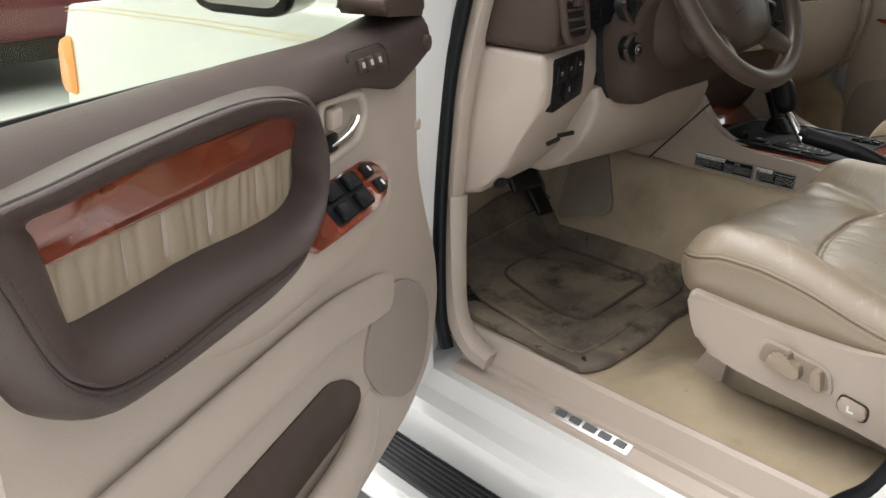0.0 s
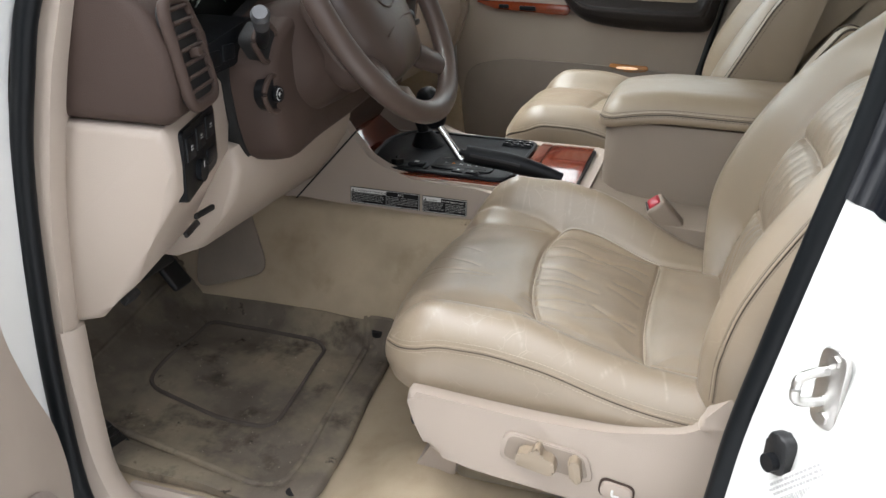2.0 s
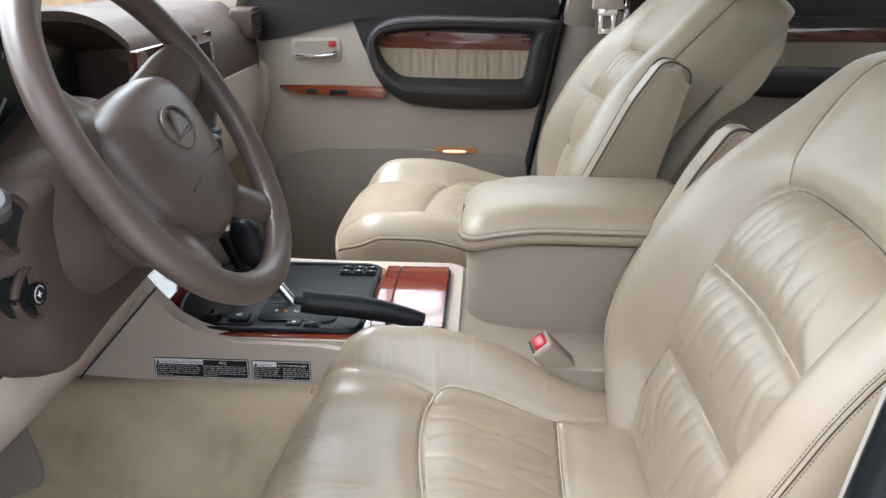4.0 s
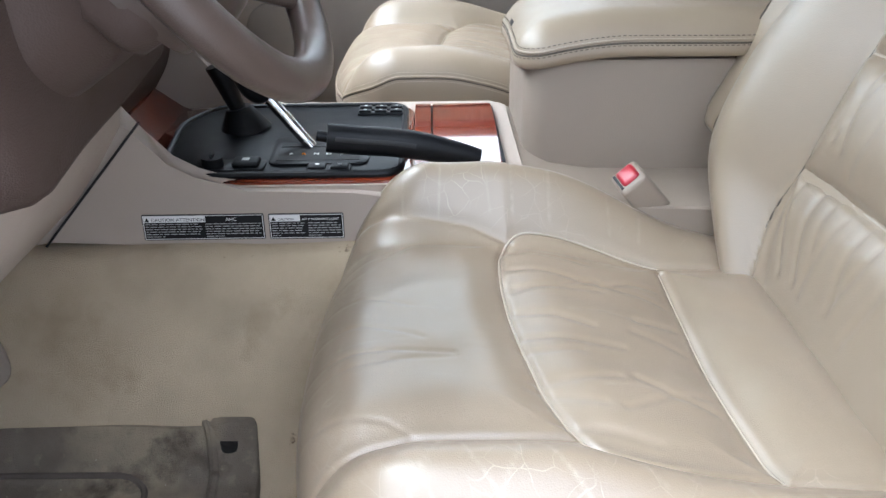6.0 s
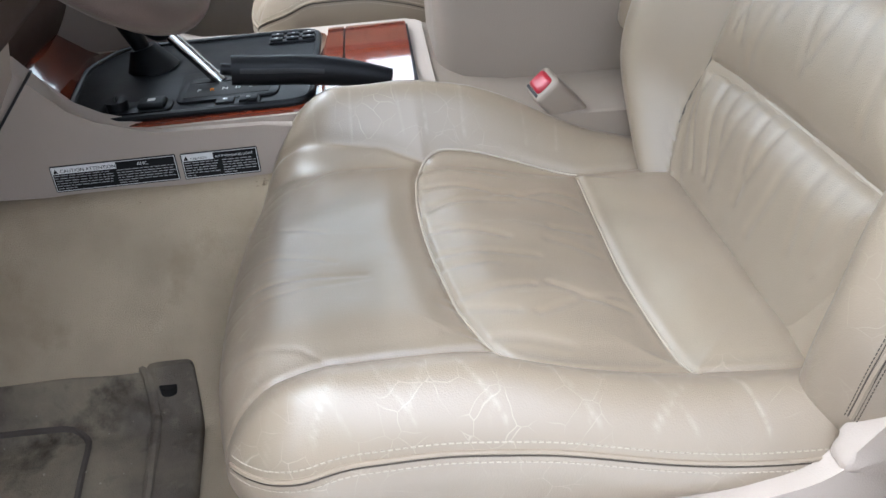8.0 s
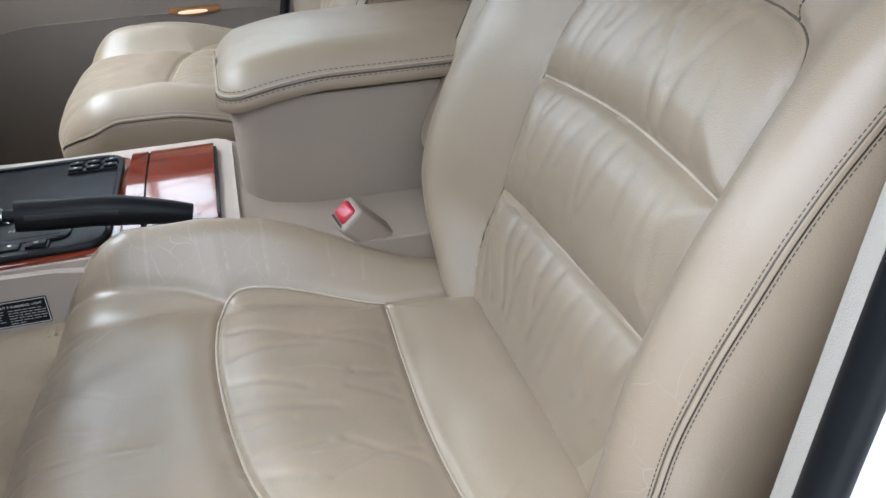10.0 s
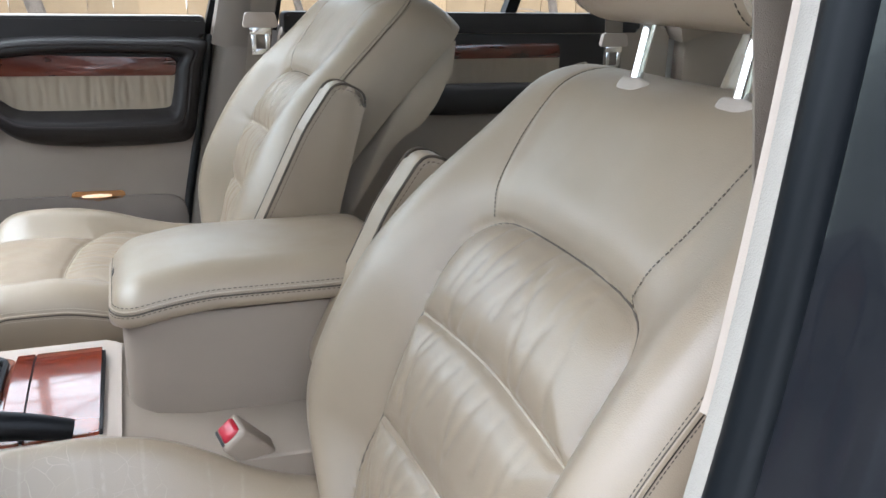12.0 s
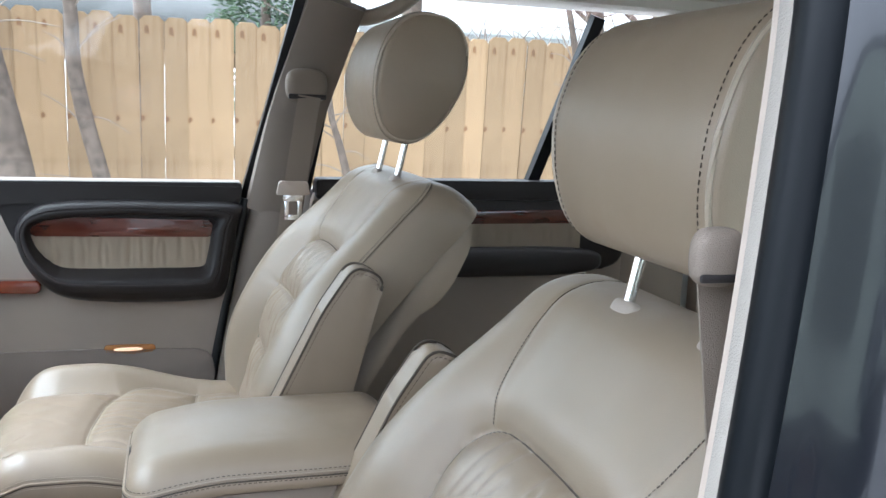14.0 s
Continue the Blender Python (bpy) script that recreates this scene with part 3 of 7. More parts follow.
def car_seat(xc, dy, dz, s, label, seed, hi, lo, hr_up, switches):
    """A front seat. s is 1 when the console is on its +x side; dy and dz move it from the driver's setting."""
    seat = thing("bucket_seat", label, "seat", (xc, dy, 0.70), "front seats")
    put = lambda a, y, z: (xc + s * a, y + dy - 0.045 * np.abs(a / CX) ** 2.5 * step(y, 0.12, 0.36), z + dz)
    org = Vector((xc, -0.05 + dy, 0.90 + dz))
    lean = lambda a, b, n: (org.x + s * a, org.y + BUP.y * b + BN.y * n, org.z + BUP.z * b + BN.z * n)
    mb = Matrix(((s, 0, 0, org.x), (0, BUP.y, BN.y, org.y), (0, BUP.z, BN.z, org.z), (0, 0, 0, 1)))
    # cushion
    top = cushion_relief(hi, lo, seed)
    worn = lambda a, y: np.clip(step(-a, 0.15, 0.19) + 0.8 * step(y, 0.29, 0.33) + 0.7 * step(a, 0.15, 0.18), 0, 1)
    cush = part("cushion", pillow(-CX, CX, CY0, CY1, CR, C_PROF, top, *((210, 210, 26) if switches else (110, 112, 18)), put, (worn, top.folds), 0.866), LEATHER_WORN if switches else LEATHER, seat, "creased tan leather cushion", 80)
    lift = lambda line, h=0.0012: [Vector(put(a, y, float(top(np.array(a), np.array(y))) + h)) for a, y in line]
    for line in (C_FRONT, C_REAR):
        part("piping", tube(lift(line, 0.0006), 0.0013, 6), PIPING, cush)
    part("stitching", stitches(lift([p for p in C_BOLSTER[0] if p[1] <= 0.28], 0.0002), 0.0035, 0.002, 0.0004), THREAD_AND_SHADE, cush)
    rim = lambda d, a, b: [Vector(put(*p)) for p in rim_path(-CX, CX, CY0, CY1, CR, C_PROF, top, d, a, b)]
    r0 = 0.612 if switches else 0.07
    part("seam", tube(rim(0.50, r0, 0.93), 0.0019, 6), LEATHER, cush)
    # dark tube stands in for the shade under the cushion seam
    part("seam_shadow", tube([p + Vector((0, 0, -0.0030)) for p in rim(0.50, r0, 0.93)], 0.0012, 5), THREAD_AND_SHADE, cush)
    for d in (0.455, 0.55):
        part("stitching", stitches(rim(d, r0, 0.93), 0.0032, 0.0016, 0.0006), PALE_THREAD, cush)
    # backrest
    bt = back_relief(seed + 20, 1.0 if switches else 0.8)
    worn_b = lambda a, b: 0.6 * step(-a, 0.17, 0.22) * (1 - step(b, 0.10, 0.26))
    taper = lambda b: 1 - 0.085 * step(b, 0.25, 0.62)
    waist = lambda a, b: np.where(a > 0, 0.58 + 0.42 * step(b, -0.03, 0.13) + 0.04 * np.exp(-((b - 0.19) / 0.10) ** 2) - 0.05 * step(b, 0.34, 0.54), 0.90 + 0.10 * step(b, 0.0, 0.12))
    bput = lambda a, b, n: lean(a * taper(b) * waist(a, b), b, n)
    back = part("backrest", pillow(-BW, BW, BB0, BB1, BR, B_PROF, bt, 104, 132, 20, bput, (worn_b,)), LEATHER_BACK if switches else LEATHER, seat, "tan leather backrest with gathered panels", 80)
    over = lambda b: BR * (1 - math.sqrt(1 - min(0.97, max(0.0, (b - BB1 + BR) / BR)) ** 2))
    blift = lambda line, h: [Vector(bput(a, b, float(bt(np.array(a), np.array(b))) + h - over(b))) for a, b in line if b < BB1]
    for line in (B_MID, B_LOW):
        part("piping", tube(blift(line, 0.0006), 0.0013, 6), PIPING, back)
    # dark tube round the panel draws the shade of its crease, no piping
    part("piping", tube(blift([p for p in B_PANEL if p[1] > 0.07], 0.0004), 0.0011, 6), THREAD_AND_SHADE, back)
    for line in B_UP:
        part("seam", stitches(blift([tuple(p[:2]) for p in smooth_path([(u, w, 0) for u, w in line], 14)], 0.0009), 0.0030, 0.0014, 0.0006), THREAD_AND_SHADE, back)
    brim = lambda d, a, b: [Vector(bput(*p)) for p in rim_path(-BW, BW, BB0, BB1, BR, B_PROF, bt, d, a, b)]
    for a, b in ((0.14, 0.40), (0.60, 0.86)):
        part("seam", tube(brim(0.36, a, b), 0.0022, 6), LEATHER, back)
        for d in (0.335, 0.385):
            part("stitching", stitches(brim(d, a, b), 0.0024, 0.0014, 0.00035), THREAD_AND_SHADE, back)
        # dark tubes on both sides of the seam paint its shade
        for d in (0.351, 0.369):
            part("seam_shadow", tube(brim(d, a, b), 0.0012, 5), THREAD_AND_SHADE, back)
    shell = prism(rounded([(0.0, -0.03), (-0.02, -0.06), (-0.02, -0.082), (0.05, -0.085), (0.12, -0.087), (0.20, -0.090), (0.30, -0.094), (0.365, -0.099), (0.40, -0.110), (0.425, -0.128), (0.47, -0.138), (0.53, -0.137), (0.580, -0.115), (0.590, -0.085), (0.585, -0.04), (0.40, 0.0), (0.15, 0.0)], 0.012, 3), "x", -0.272, 0.272, 0.026, 4)
    for v in shell.verts:
        v.co.x *= (float(taper(v.co.y)) - 0.03 * max(0, v.co.y - 0.4) / 0.19) * float(waist(v.co.x, v.co.y))
    part("back_shell", moved(shell, mb), LEATHER, seat, "tan leather seat back", 60)
    # folding armrest on the inner side
    arm = rounded([(0.12, -0.088), (0.12, 0.038), (0.34, 0.054), (0.422, 0.048), (0.428, -0.002)], 0.021, 6)
    part("folding_armrest", moved(prism(arm, "x", 0.292, 0.342, 0.014, 5), mb), LEATHER, seat, "tan leather armrest folded upright", 60)

    def inset(d):
        """The armrest's front and top outline, drawn in by d."""
        pts = []
        for i in range(6, 35):
            (b0, n0), (b1, n1) = arm[i - 1], arm[(i + 1) % 35]
            k = math.hypot(b1 - b0, n1 - n0) or 1
            pts.append((arm[i][0] + (n1 - n0) / k * d, arm[i][1] - (b1 - b0) / k * d))
        return pts

    turn = 1 if sum(p[0] * q[1] - q[0] * p[1] for p, q in zip(arm, arm[1:] + arm[:1])) < 0 else -1
    for x0, w in ((0.292, 1), (0.342, -1)):
        part("seam", tube([mb @ Vector((x0 + w * 0.0006, b, n)) for b, n in inset(turn * 0.0006)], 0.0019, 6), THREAD_AND_SHADE, seat)
        part("stitching", stitches([mb @ Vector((x0 - w * 0.0001, b, n)) for b, n in inset(turn * 0.0075)]), THREAD_AND_SHADE, seat)
    # head restraint
    hc = mb @ Matrix.Translation((-0.010, 0.728 + hr_up, 0.060)) @ Matrix.Rotation(radians(21), 4, "X")
    power = lambda v, e=2.5: math.copysign(abs(v) ** (2 / e), v)

    def head_ring(x, k=1.0, n=56):
        """Outline of the head restraint at one place across its width: deep at the top, narrowing to its foot."""
        out = []
        for i in range(n):
            t = 2 * math.pi * i / n
            y, z = power(math.cos(t)), power(math.sin(t))
            out.append(Vector((x * (1 - 0.10 * max(0, -y * k)), 0.114 * y * k, 0.080 * z * k * (1 - 0.24 * max(0, -y)) - 0.008 * y * k)))
        return out

    half = [(0.118 * i / 10, 1.0) for i in range(11)] + [(0.118 + 0.026 * math.sin(math.pi / 2 * i / 7), 1 - 0.17 * (1 - math.cos(math.pi / 2 * i / 7))) for i in range(1, 8)] + [(0.144 + 0.007 * (1 - (k / 0.83) ** 2), k) for k in (0.74, 0.62, 0.48, 0.32, 0.16, 0.03)]
    across = [(-x, k) for x, k in half[:0:-1]] + half
    rings = [head_ring(x, k) for x, k in across]
    last = len(rings) - 1
    hb = raw([p for r_ in rings for p in r_], [(i * 56 + j, i * 56 + (j + 1) % 56, (i + 1) * 56 + (j + 1) % 56, (i + 1) * 56 + j) for i in range(last) for j in range(56)] + [tuple(range(56)), tuple(range(last * 56, (last + 1) * 56))])
    headrest = part("headrest", moved(hb, hc), LEATHER, seat, "padded tan leather head restraint", 80)
    for q in (-1, 1):
        loop = [hc @ p for p in head_ring(q * 0.1375, 0.952, 72)]
        part("piping", tube(loop, 0.0026, 6, True), PIPING, headrest)
        part("stitching", stitches([hc @ p for p in head_ring(q * 0.1285, 0.991, 72)]), THREAD_AND_SHADE, headrest)
        a = q * 0.0745 - 0.014
        part("post", rod(mb @ Vector((a, 0.545, -0.022)), mb @ Vector((a, 0.69 + hr_up, 0.028)), 0.0062, 16), CHROME, seat, "chrome post")
        sock = blob((0, 0.571, 0.002), 0.022, 0.011, 0.016, 3.4, 24, 16)
        part("post_socket", moved(sock, mb @ Matrix.Translation((a, 0, -0.020))), PANEL, seat, "beige plastic post socket")
    # side valance and frame
    side = rounded([(0.285, 0.882), (0.268, 0.828), (0.248, 0.793), (0.19, 0.781), (0.10, 0.772), (0.016, 0.765), (-0.06, 0.755), (-0.135, 0.775), (-0.165, 0.86), (-0.165, 0.965), (-0.115, 0.935), (-0.06, 0.892), (0.03, 0.874), (0.12, 0.872), (0.20, 0.876)], 0.018, 4)
    off = Matrix(((s, 0, 0, xc), (0, 1, 0, dy), (0, 0, 1, dz), (0, 0, 0, 1)))
    val = part("valance", moved(prism(side, "x", -0.270, -0.230, 0.010, 3), off), BEIGE, seat, "beige plastic side valance")
    part("front_valance", moved(box((-0.242, 0.20, 0.787), (0.225, 0.276, 0.876), 0.02, 3), off), BEIGE, seat)
    part("inner_valance", moved(box((0.215, -0.12, 0.77), (0.240, 0.25, 0.880), 0.010, 2), off), BEIGE, seat)
    part("seat_pan", moved(box((-0.235, -0.12, 0.80), (0.215, 0.29, 0.876), 0.01), off), DARK, seat)
    for q in (-0.17, 0.15):
        part("seat_rail", moved(box((q - 0.02, -0.20, 0.700 - dz), (q + 0.02, 0.235, 0.80), 0.006), off), STEEL, seat)
        part("rail_cover", moved(prism(rounded([(0.235, 0.700 - dz), (0.30, 0.700 - dz), (0.275, 0.74), (0.25, 0.80), (0.225, 0.80)], 0.012), "x", q - 0.03, q + 0.03, 0.008), off), BEIGE, seat, "beige plastic rail end cover")
    part("recliner_cover", moved(prism(rounded([(-0.16, 0.90), (-0.06, 0.895), (-0.10, 0.95), (-0.17, 1.02), (-0.21, 1.0)], 0.03), "x", -0.272, -0.25, 0.006), off), BEIGE, seat)
    if switches:
        sw_off = off @ Matrix.Translation((0.010, 0, 0))
        bezel = rounded([(0.158, 0.812), (0.150, 0.852), (0.048, 0.839), (0.038, 0.800)], 0.012, 5)
        panel = part("switch_panel", moved(prism(bezel, "x", -0.284, -0.279, 0.002), sw_off), BEIGE, val, "raised switch surround")
        inner = [(0.098 + (y - 0.098) * 0.90, 0.826 + (z - 0.826) * 0.84) for y, z in bezel]
        part("switch_well", moved(prism(inner, "x", -0.2848, -0.282, 0.001), sw_off), TAUPE, val)
        knob = rounded([(0.134, 0.820), (0.130, 0.838), (0.113, 0.838), (0.110, 0.848), (0.103, 0.848), (0.102, 0.836), (0.086, 0.833), (0.082, 0.815), (0.092, 0.812)], 0.004)
        part("seat_switch", moved(prism(knob, "x", -0.302, -0.284, 0.004), sw_off), LEATHER, val, "cream plastic cushion switch")
        tilt = rounded([(0.064, 0.808), (0.070, 0.837), (0.056, 0.838), (0.050, 0.806)], 0.005)
        part("seat_switch", moved(prism(tilt, "x", -0.300, -0.284, 0.004), sw_off), LEATHER, val, "cream plastic backrest switch")
        lum = rounded([(0.030, 0.787), (0.028, 0.810), (-0.010, 0.804), (-0.009, 0.781)], 0.009)
        part("lumbar_frame", moved(prism([(0.010 + (y - 0.010) * 1.12, 0.7955 + (z - 0.7955) * 1.18) for y, z in lum], "x", -0.2825, -0.279, 0.001), sw_off), BROWN, val)
        part("lumbar_switch", moved(prism(lum, "x", -0.287, -0.280, 0.003), sw_off), BEIGE, val, "lumbar support switch")
        part("switch_mark", moved(join(box((-0.2876, 0.013, 0.792), (-0.2872, 0.016, 0.800)), box((-0.2876, 0.006, 0.790), (-0.2872, 0.015, 0.793))), sw_off), PALE, val)
    return seat


car_seat(-0.435, 0.0, 0.0, 1, "worn tan leather driver's seat with cracked outer bolster and power switches", 3, 0.066, 0.026, 0.0, True)
car_seat(0.44, 0.05, 0.057, -1, "smooth tan leather passenger seat beside the console", 40, 0.034, 0.034, 0.010, False)


def belt_buckle(x, y, z):
    t = thing("seat_belt_buckle", "beige seat belt buckle with red release button beside the seat cushion", "seat belt buckle", (x, y, z - 0.09))
    m = Matrix.Translation((x, y, z)) @ Euler((radians(-42), radians(-10), radians(12))).to_matrix().to_4x4()
    part("housing", moved(box((-0.019, -0.014, -0.085), (0.019, 0.020, 0.0), 0.006, 3), m), TAUPE, t, "beige plastic housing")
    part("release_button", moved(box((-0.013, -0.009, -0.006), (0.013, 0.013, 0.004), 0.0055, 4), m), RED, t, "red release button")
    part("slot", moved(box((-0.013, 0.0135, -0.004), (0.013, 0.0165, 0.0008)), m), DARK, t)
    part("stalk", moved(box((-0.012, -0.004, -0.15), (0.012, 0.006, -0.07), 0.002), m), BLACK, t)


belt_buckle(-0.210, 0.027, 1.000)


# ---- dashboard ----
dash = thing("dashboard", "brown and beige dashboard with air vents and dark instrument cluster", "dashboard", (0, 0.62, 1.0))


def skew(bm, rise=0.0):
    """The outer end of the dashboard turns a little towards the driver."""
    for v in bm.verts:
        k = v.co.x + 0.80
        v.co.y += 0.018 + 0.27 * max(0, k) * (1 if v.co.y < 0.70 else 0)
        if v.co.z > 1.18:
            v.co.z += rise * max(0, k)
    return bm


LOW_END = [(0.80, 1.214), (0.509, 1.216), (0.500, 1.205), (0.497, 1.17), (0.498, 1.139), (0.535, 1.078), (0.567, 1.022), (0.599, 0.991), (0.624, 0.967), (0.663, 0.955), (0.80, 0.953)]
UP_END = [(0.80, 1.215), (0.502, 1.219), (0.488, 1.230), (0.485, 1.260), (0.492, 1.300), (0.510, 1.335), (0.545, 1.370), (0.60, 1.392), (0.80, 1.400)]
part("knee_panel", skew(prism(LOW_END, "x", -0.812, -0.600, 0.012, 4), 0.12), BEIGE, dash, "beige lower dashboard end")
LOW_MID = [(0.80, 1.19), (0.562, 1.14), (0.553, 1.11), (0.562, 1.070), (0.590, 1.03), (0.625, 0.985), (0.67, 0.965), (0.80, 0.96)]
part("lower_panel", prism(LOW_MID, "x", -0.612, -0.225, 0.012, 3), BEIGE, dash, "beige lower dashboard")
part("upper_pad", skew(prism(UP_END, "x", -0.812, -0.668, 0.016, 4)), BROWN, dash, "brown soft dashboard end")
MID_PAD = [(0.90, 1.20), (0.66, 1.20), (0.65, 1.30), (0.655, 1.40), (0.70, 1.425), (0.90, 1.40)]
part("upper_pad", prism(MID_PAD, "x", -0.70, -0.20, 0.014, 3), BROWN, dash)
# hood over the cluster, arched from side to side
hood = raw([(x, y, z + 0.055 * (1 - abs((x + 0.43) / 0.245) ** 2.6)) for x in np.linspace(-0.672, -0.188, 25) for y, z in ((0.90, 1.385), (0.66, 1.395), (0.585, 1.392), (0.562, 1.386), (0.562, 1.376), (0.585, 1.370), (0.66, 1.366), (0.90, 1.36))], [(i * 8 + j, i * 8 + (j + 1) % 8, (i + 1) * 8 + (j + 1) % 8, (i + 1) * 8 + j) for i in range(24) for j in range(8)])
part("cluster_hood", hood, BROWN, dash, "brown cluster hood")
part("instrument_cluster", prism(rounded([(-0.690, 1.255), (-0.20, 1.270), (-0.205, 1.40), (-0.30, 1.44), (-0.55, 1.44), (-0.665, 1.40)], 0.02), "y", 0.625, 0.66), INK, dash, "unlit black instrument cluster")
part("cluster_lens", prism(rounded([(-0.680, 1.262), (-0.21, 1.277), (-0.215, 1.395), (-0.30, 1.432), (-0.55, 1.432), (-0.655, 1.395)], 0.02), "y", 0.605, 0.608), GLASS, dash, "clear cluster lens").visible_shadow = False
for x, z, r in ((-0.54, 1.345, 0.052), (-0.385, 1.350, 0.052), (-0.615, 1.325, 0.026), (-0.295, 1.340, 0.028)):
    dial_ = part("gauge_face", rod((x, 0.626, z), (x, 0.621, z), r, 32), DARK, dash)
    ticks = [moved(box((-0.0006, -0.001, r * 0.80), (0.0006, 0.001, r * 0.93)), Matrix.Translation((x, 0.6205, z)) @ Matrix.Rotation(radians(a), 4, "Y")) for a in range(-130, 131, 13)]
    part("gauge_ticks", join(*ticks), GREY_PRINT, dial_)
    part("cluster_needle", moved(box((-0.0012, -0.001, 0), (0.0012, 0.001, r * 0.8)), Matrix.Translation((x, 0.619, z)) @ Matrix.Rotation(radians(-128), 4, "Y")), PALE, dial_)
# black strip of blanks between vent and column
strip = part("blank_strip", prism(rounded([(-0.690, 1.246), (-0.612, 1.252), (-0.565, 1.290), (-0.565, 1.306), (-0.680, 1.284)], 0.006), "y", 0.545, 0.62, 0.003), BLACK, dash, "black strip of switch blanks")
for i in range(2):
    part("switch_blank", box((-0.676 + i * 0.033, 0.5425, 1.256 + i * 0.004), (-0.648 + i * 0.033, 0.548, 1.276 + i * 0.004), 0.003), BLACK, strip)
# outer vent on the turned end of the pad
mq = Matrix(((0.966, -0.259, 0, -0.800), (0.259, 0.966, 0, 0.5085), (0, 0, 1, 0), (0, 0, 0, 1)))
mv = mq @ Matrix.Translation((0, 0.002, 1.290)) @ Euler((radians(-12), 0, 0)).to_matrix().to_4x4()
vent_ring = [mv @ Vector((p[0], -0.006, p[1])) for p in rounded([(0.006, -0.056), (0.092, -0.056), (0.088, 0.010), (0.070, 0.058), (0.006, 0.058)], 0.022, 6)]
vent = part("air_vent", sweep(vent_ring, [(x * 0.007, y * 0.007) for x, y in ring(1, 10)], True, (0, -1, 0)), BROWN, dash, "brown air vent surround", 80)
part("vent_well", moved(prism(rounded([(0.008, -0.054), (0.090, -0.054), (0.086, 0.010), (0.068, 0.056), (0.008, 0.056)], 0.02), "y", -0.007, 0.004), mv), DARK, vent)
for i in range(7):
    z = -0.043 + i * 0.0145
    w1 = 0.083 - max(0, z) * 0.30
    part("slat", moved(box((0.014, -0.013, -0.0020), (w1, 0.0, 0.0020), 0.001), mv @ Matrix.Translation((0, 0, z)) @ Euler((radians(-24), 0, 0)).to_matrix().to_4x4()), BROWN, vent)
part("vent_tab", moved(box((0.038, -0.020, -0.006), (0.052, -0.008, 0.004), 0.002), mv), BROWN, vent)
# switch bank below it
mk = mq @ Matrix.Translation((0, 0.006, 0))
bank = part("switch_panel", moved(prism(rounded([(0.016, 1.124), (0.140, 1.140), (0.138, 1.213), (0.020, 1.207)], 0.008), "y", -0.002, 0.02, 0.001), mk), BLACK, dash, "black switch bank")
for i in range(3):
    x, z = 0.042 + i * 0.036, 1.184 + i * 0.004
    part("switch", moved(box((x - 0.015, -0.0045, z - 0.014), (x + 0.015, 0.0, z + 0.014), 0.003), mk), BLACK, bank)
    part("switch_mark", moved(join(box((x - 0.004, -0.0052, z - 0.002), (x + 0.004, -0.0044, z - 0.0008)), box((x - 0.003, -0.0052, z + 0.001), (x + 0.003, -0.0044, z + 0.003))), mk), GREY_PRINT, bank)
part("dial", moved(rod((0.068, 0, 1.150), (0.068, -0.008, 1.150), 0.014, 20), mk), BLACK, bank)
part("dial_mark", moved(box((0.067, -0.0085, 1.154), (0.069, -0.0078, 1.161)), mk), PALE, bank)
part("switch", moved(box((0.095, -0.0045, 1.146), (0.125, 0, 1.166), 0.003), mk), BLACK, bank)
part("lever", moved(box((-0.024, -0.003, -0.004), (0.024, 0.003, 0.004), 0.002), Matrix.Translation((-0.70, 0.574, 1.056)) @ Euler((radians(-30), 0, radians(15))).to_matrix().to_4x4()), CHARCOAL, dash, "dark bonnet release slot")
part("lower_slot", moved(box((-0.022, -0.003, -0.004), (0.022, 0.003, 0.004), 0.002), Matrix.Translation((-0.645, 0.590, 1.058))), DARK, dash)
for x, y, z in ((-0.775, 0.623, 0.983), (-0.757, 0.631, 0.977)):
    part("service_socket", moved(box((-0.008, -0.004, -0.008), (0.008, 0.006, 0.008), 0.002), Matrix.Translation((x, y, z)) @ Euler((radians(40), 0, 0)).to_matrix().to_4x4()), DARK, dash)
# brown surround of the steering column, swelling towards the driver
rim_o = rounded([(-0.590, 1.290), (-0.612, 1.255), (-0.612, 1.225), (-0.598, 1.165), (-0.580, 1.125), (-0.553, 1.106), (-0.47, 1.118), (-0.34, 1.127), (-0.22, 1.140), (-0.21, 1.30), (-0.40, 1.36)], 0.022, 5)
cx_, cz_ = -0.43, 1.23
lay = []
for f, y in ((1.0, 0.566), (1.0, 0.556), (0.985, 0.530), (0.955, 0.512), (0.91, 0.503), (0.85, 0.499), (0.6, 0.497), (0.3, 0.495)):
    lay.append([(cx_ + (x - cx_) * f, y, cz_ + (z - cz_) * f) for x, z in rim_o])
k_ = len(rim_o)
sur = raw([p for l_ in lay for p in l_] + [(cx_, 0.495, cz_)], [(i * k_ + j, i * k_ + (j + 1) % k_, (i + 1) * k_ + (j + 1) % k_, (i + 1) * k_ + j) for i in range(7) for j in range(k_)] + [(7 * k_ + j, 7 * k_ + (j + 1) % k_, 8 * k_) for j in range(k_)])
part("column_surround", sur, BROWN, dash, "brown steering column surround", 60)
part("surround_gap", prism([(x * 1.0 - 0.002 * (1 if x < -0.5 else 0), z - 0.007) for x, z in rim_o], "y", 0.556, 0.59), DARK, dash)
rec = [Vector((x, 0.509, z)) for x, z in rounded([(-0.634, 1.286), (-0.600, 1.252), (-0.570, 1.264), (-0.572, 1.290), (-0.600, 1.308)], 0.014, 5)]
part("stalk_recess", prism([(p.x, p.z) for p in rec], "y", 0.5075, 0.53), DARK, dash, "black stalk boot")
part("recess_lip", tube(rec, 0.004, 8, True), BROWN, dash)
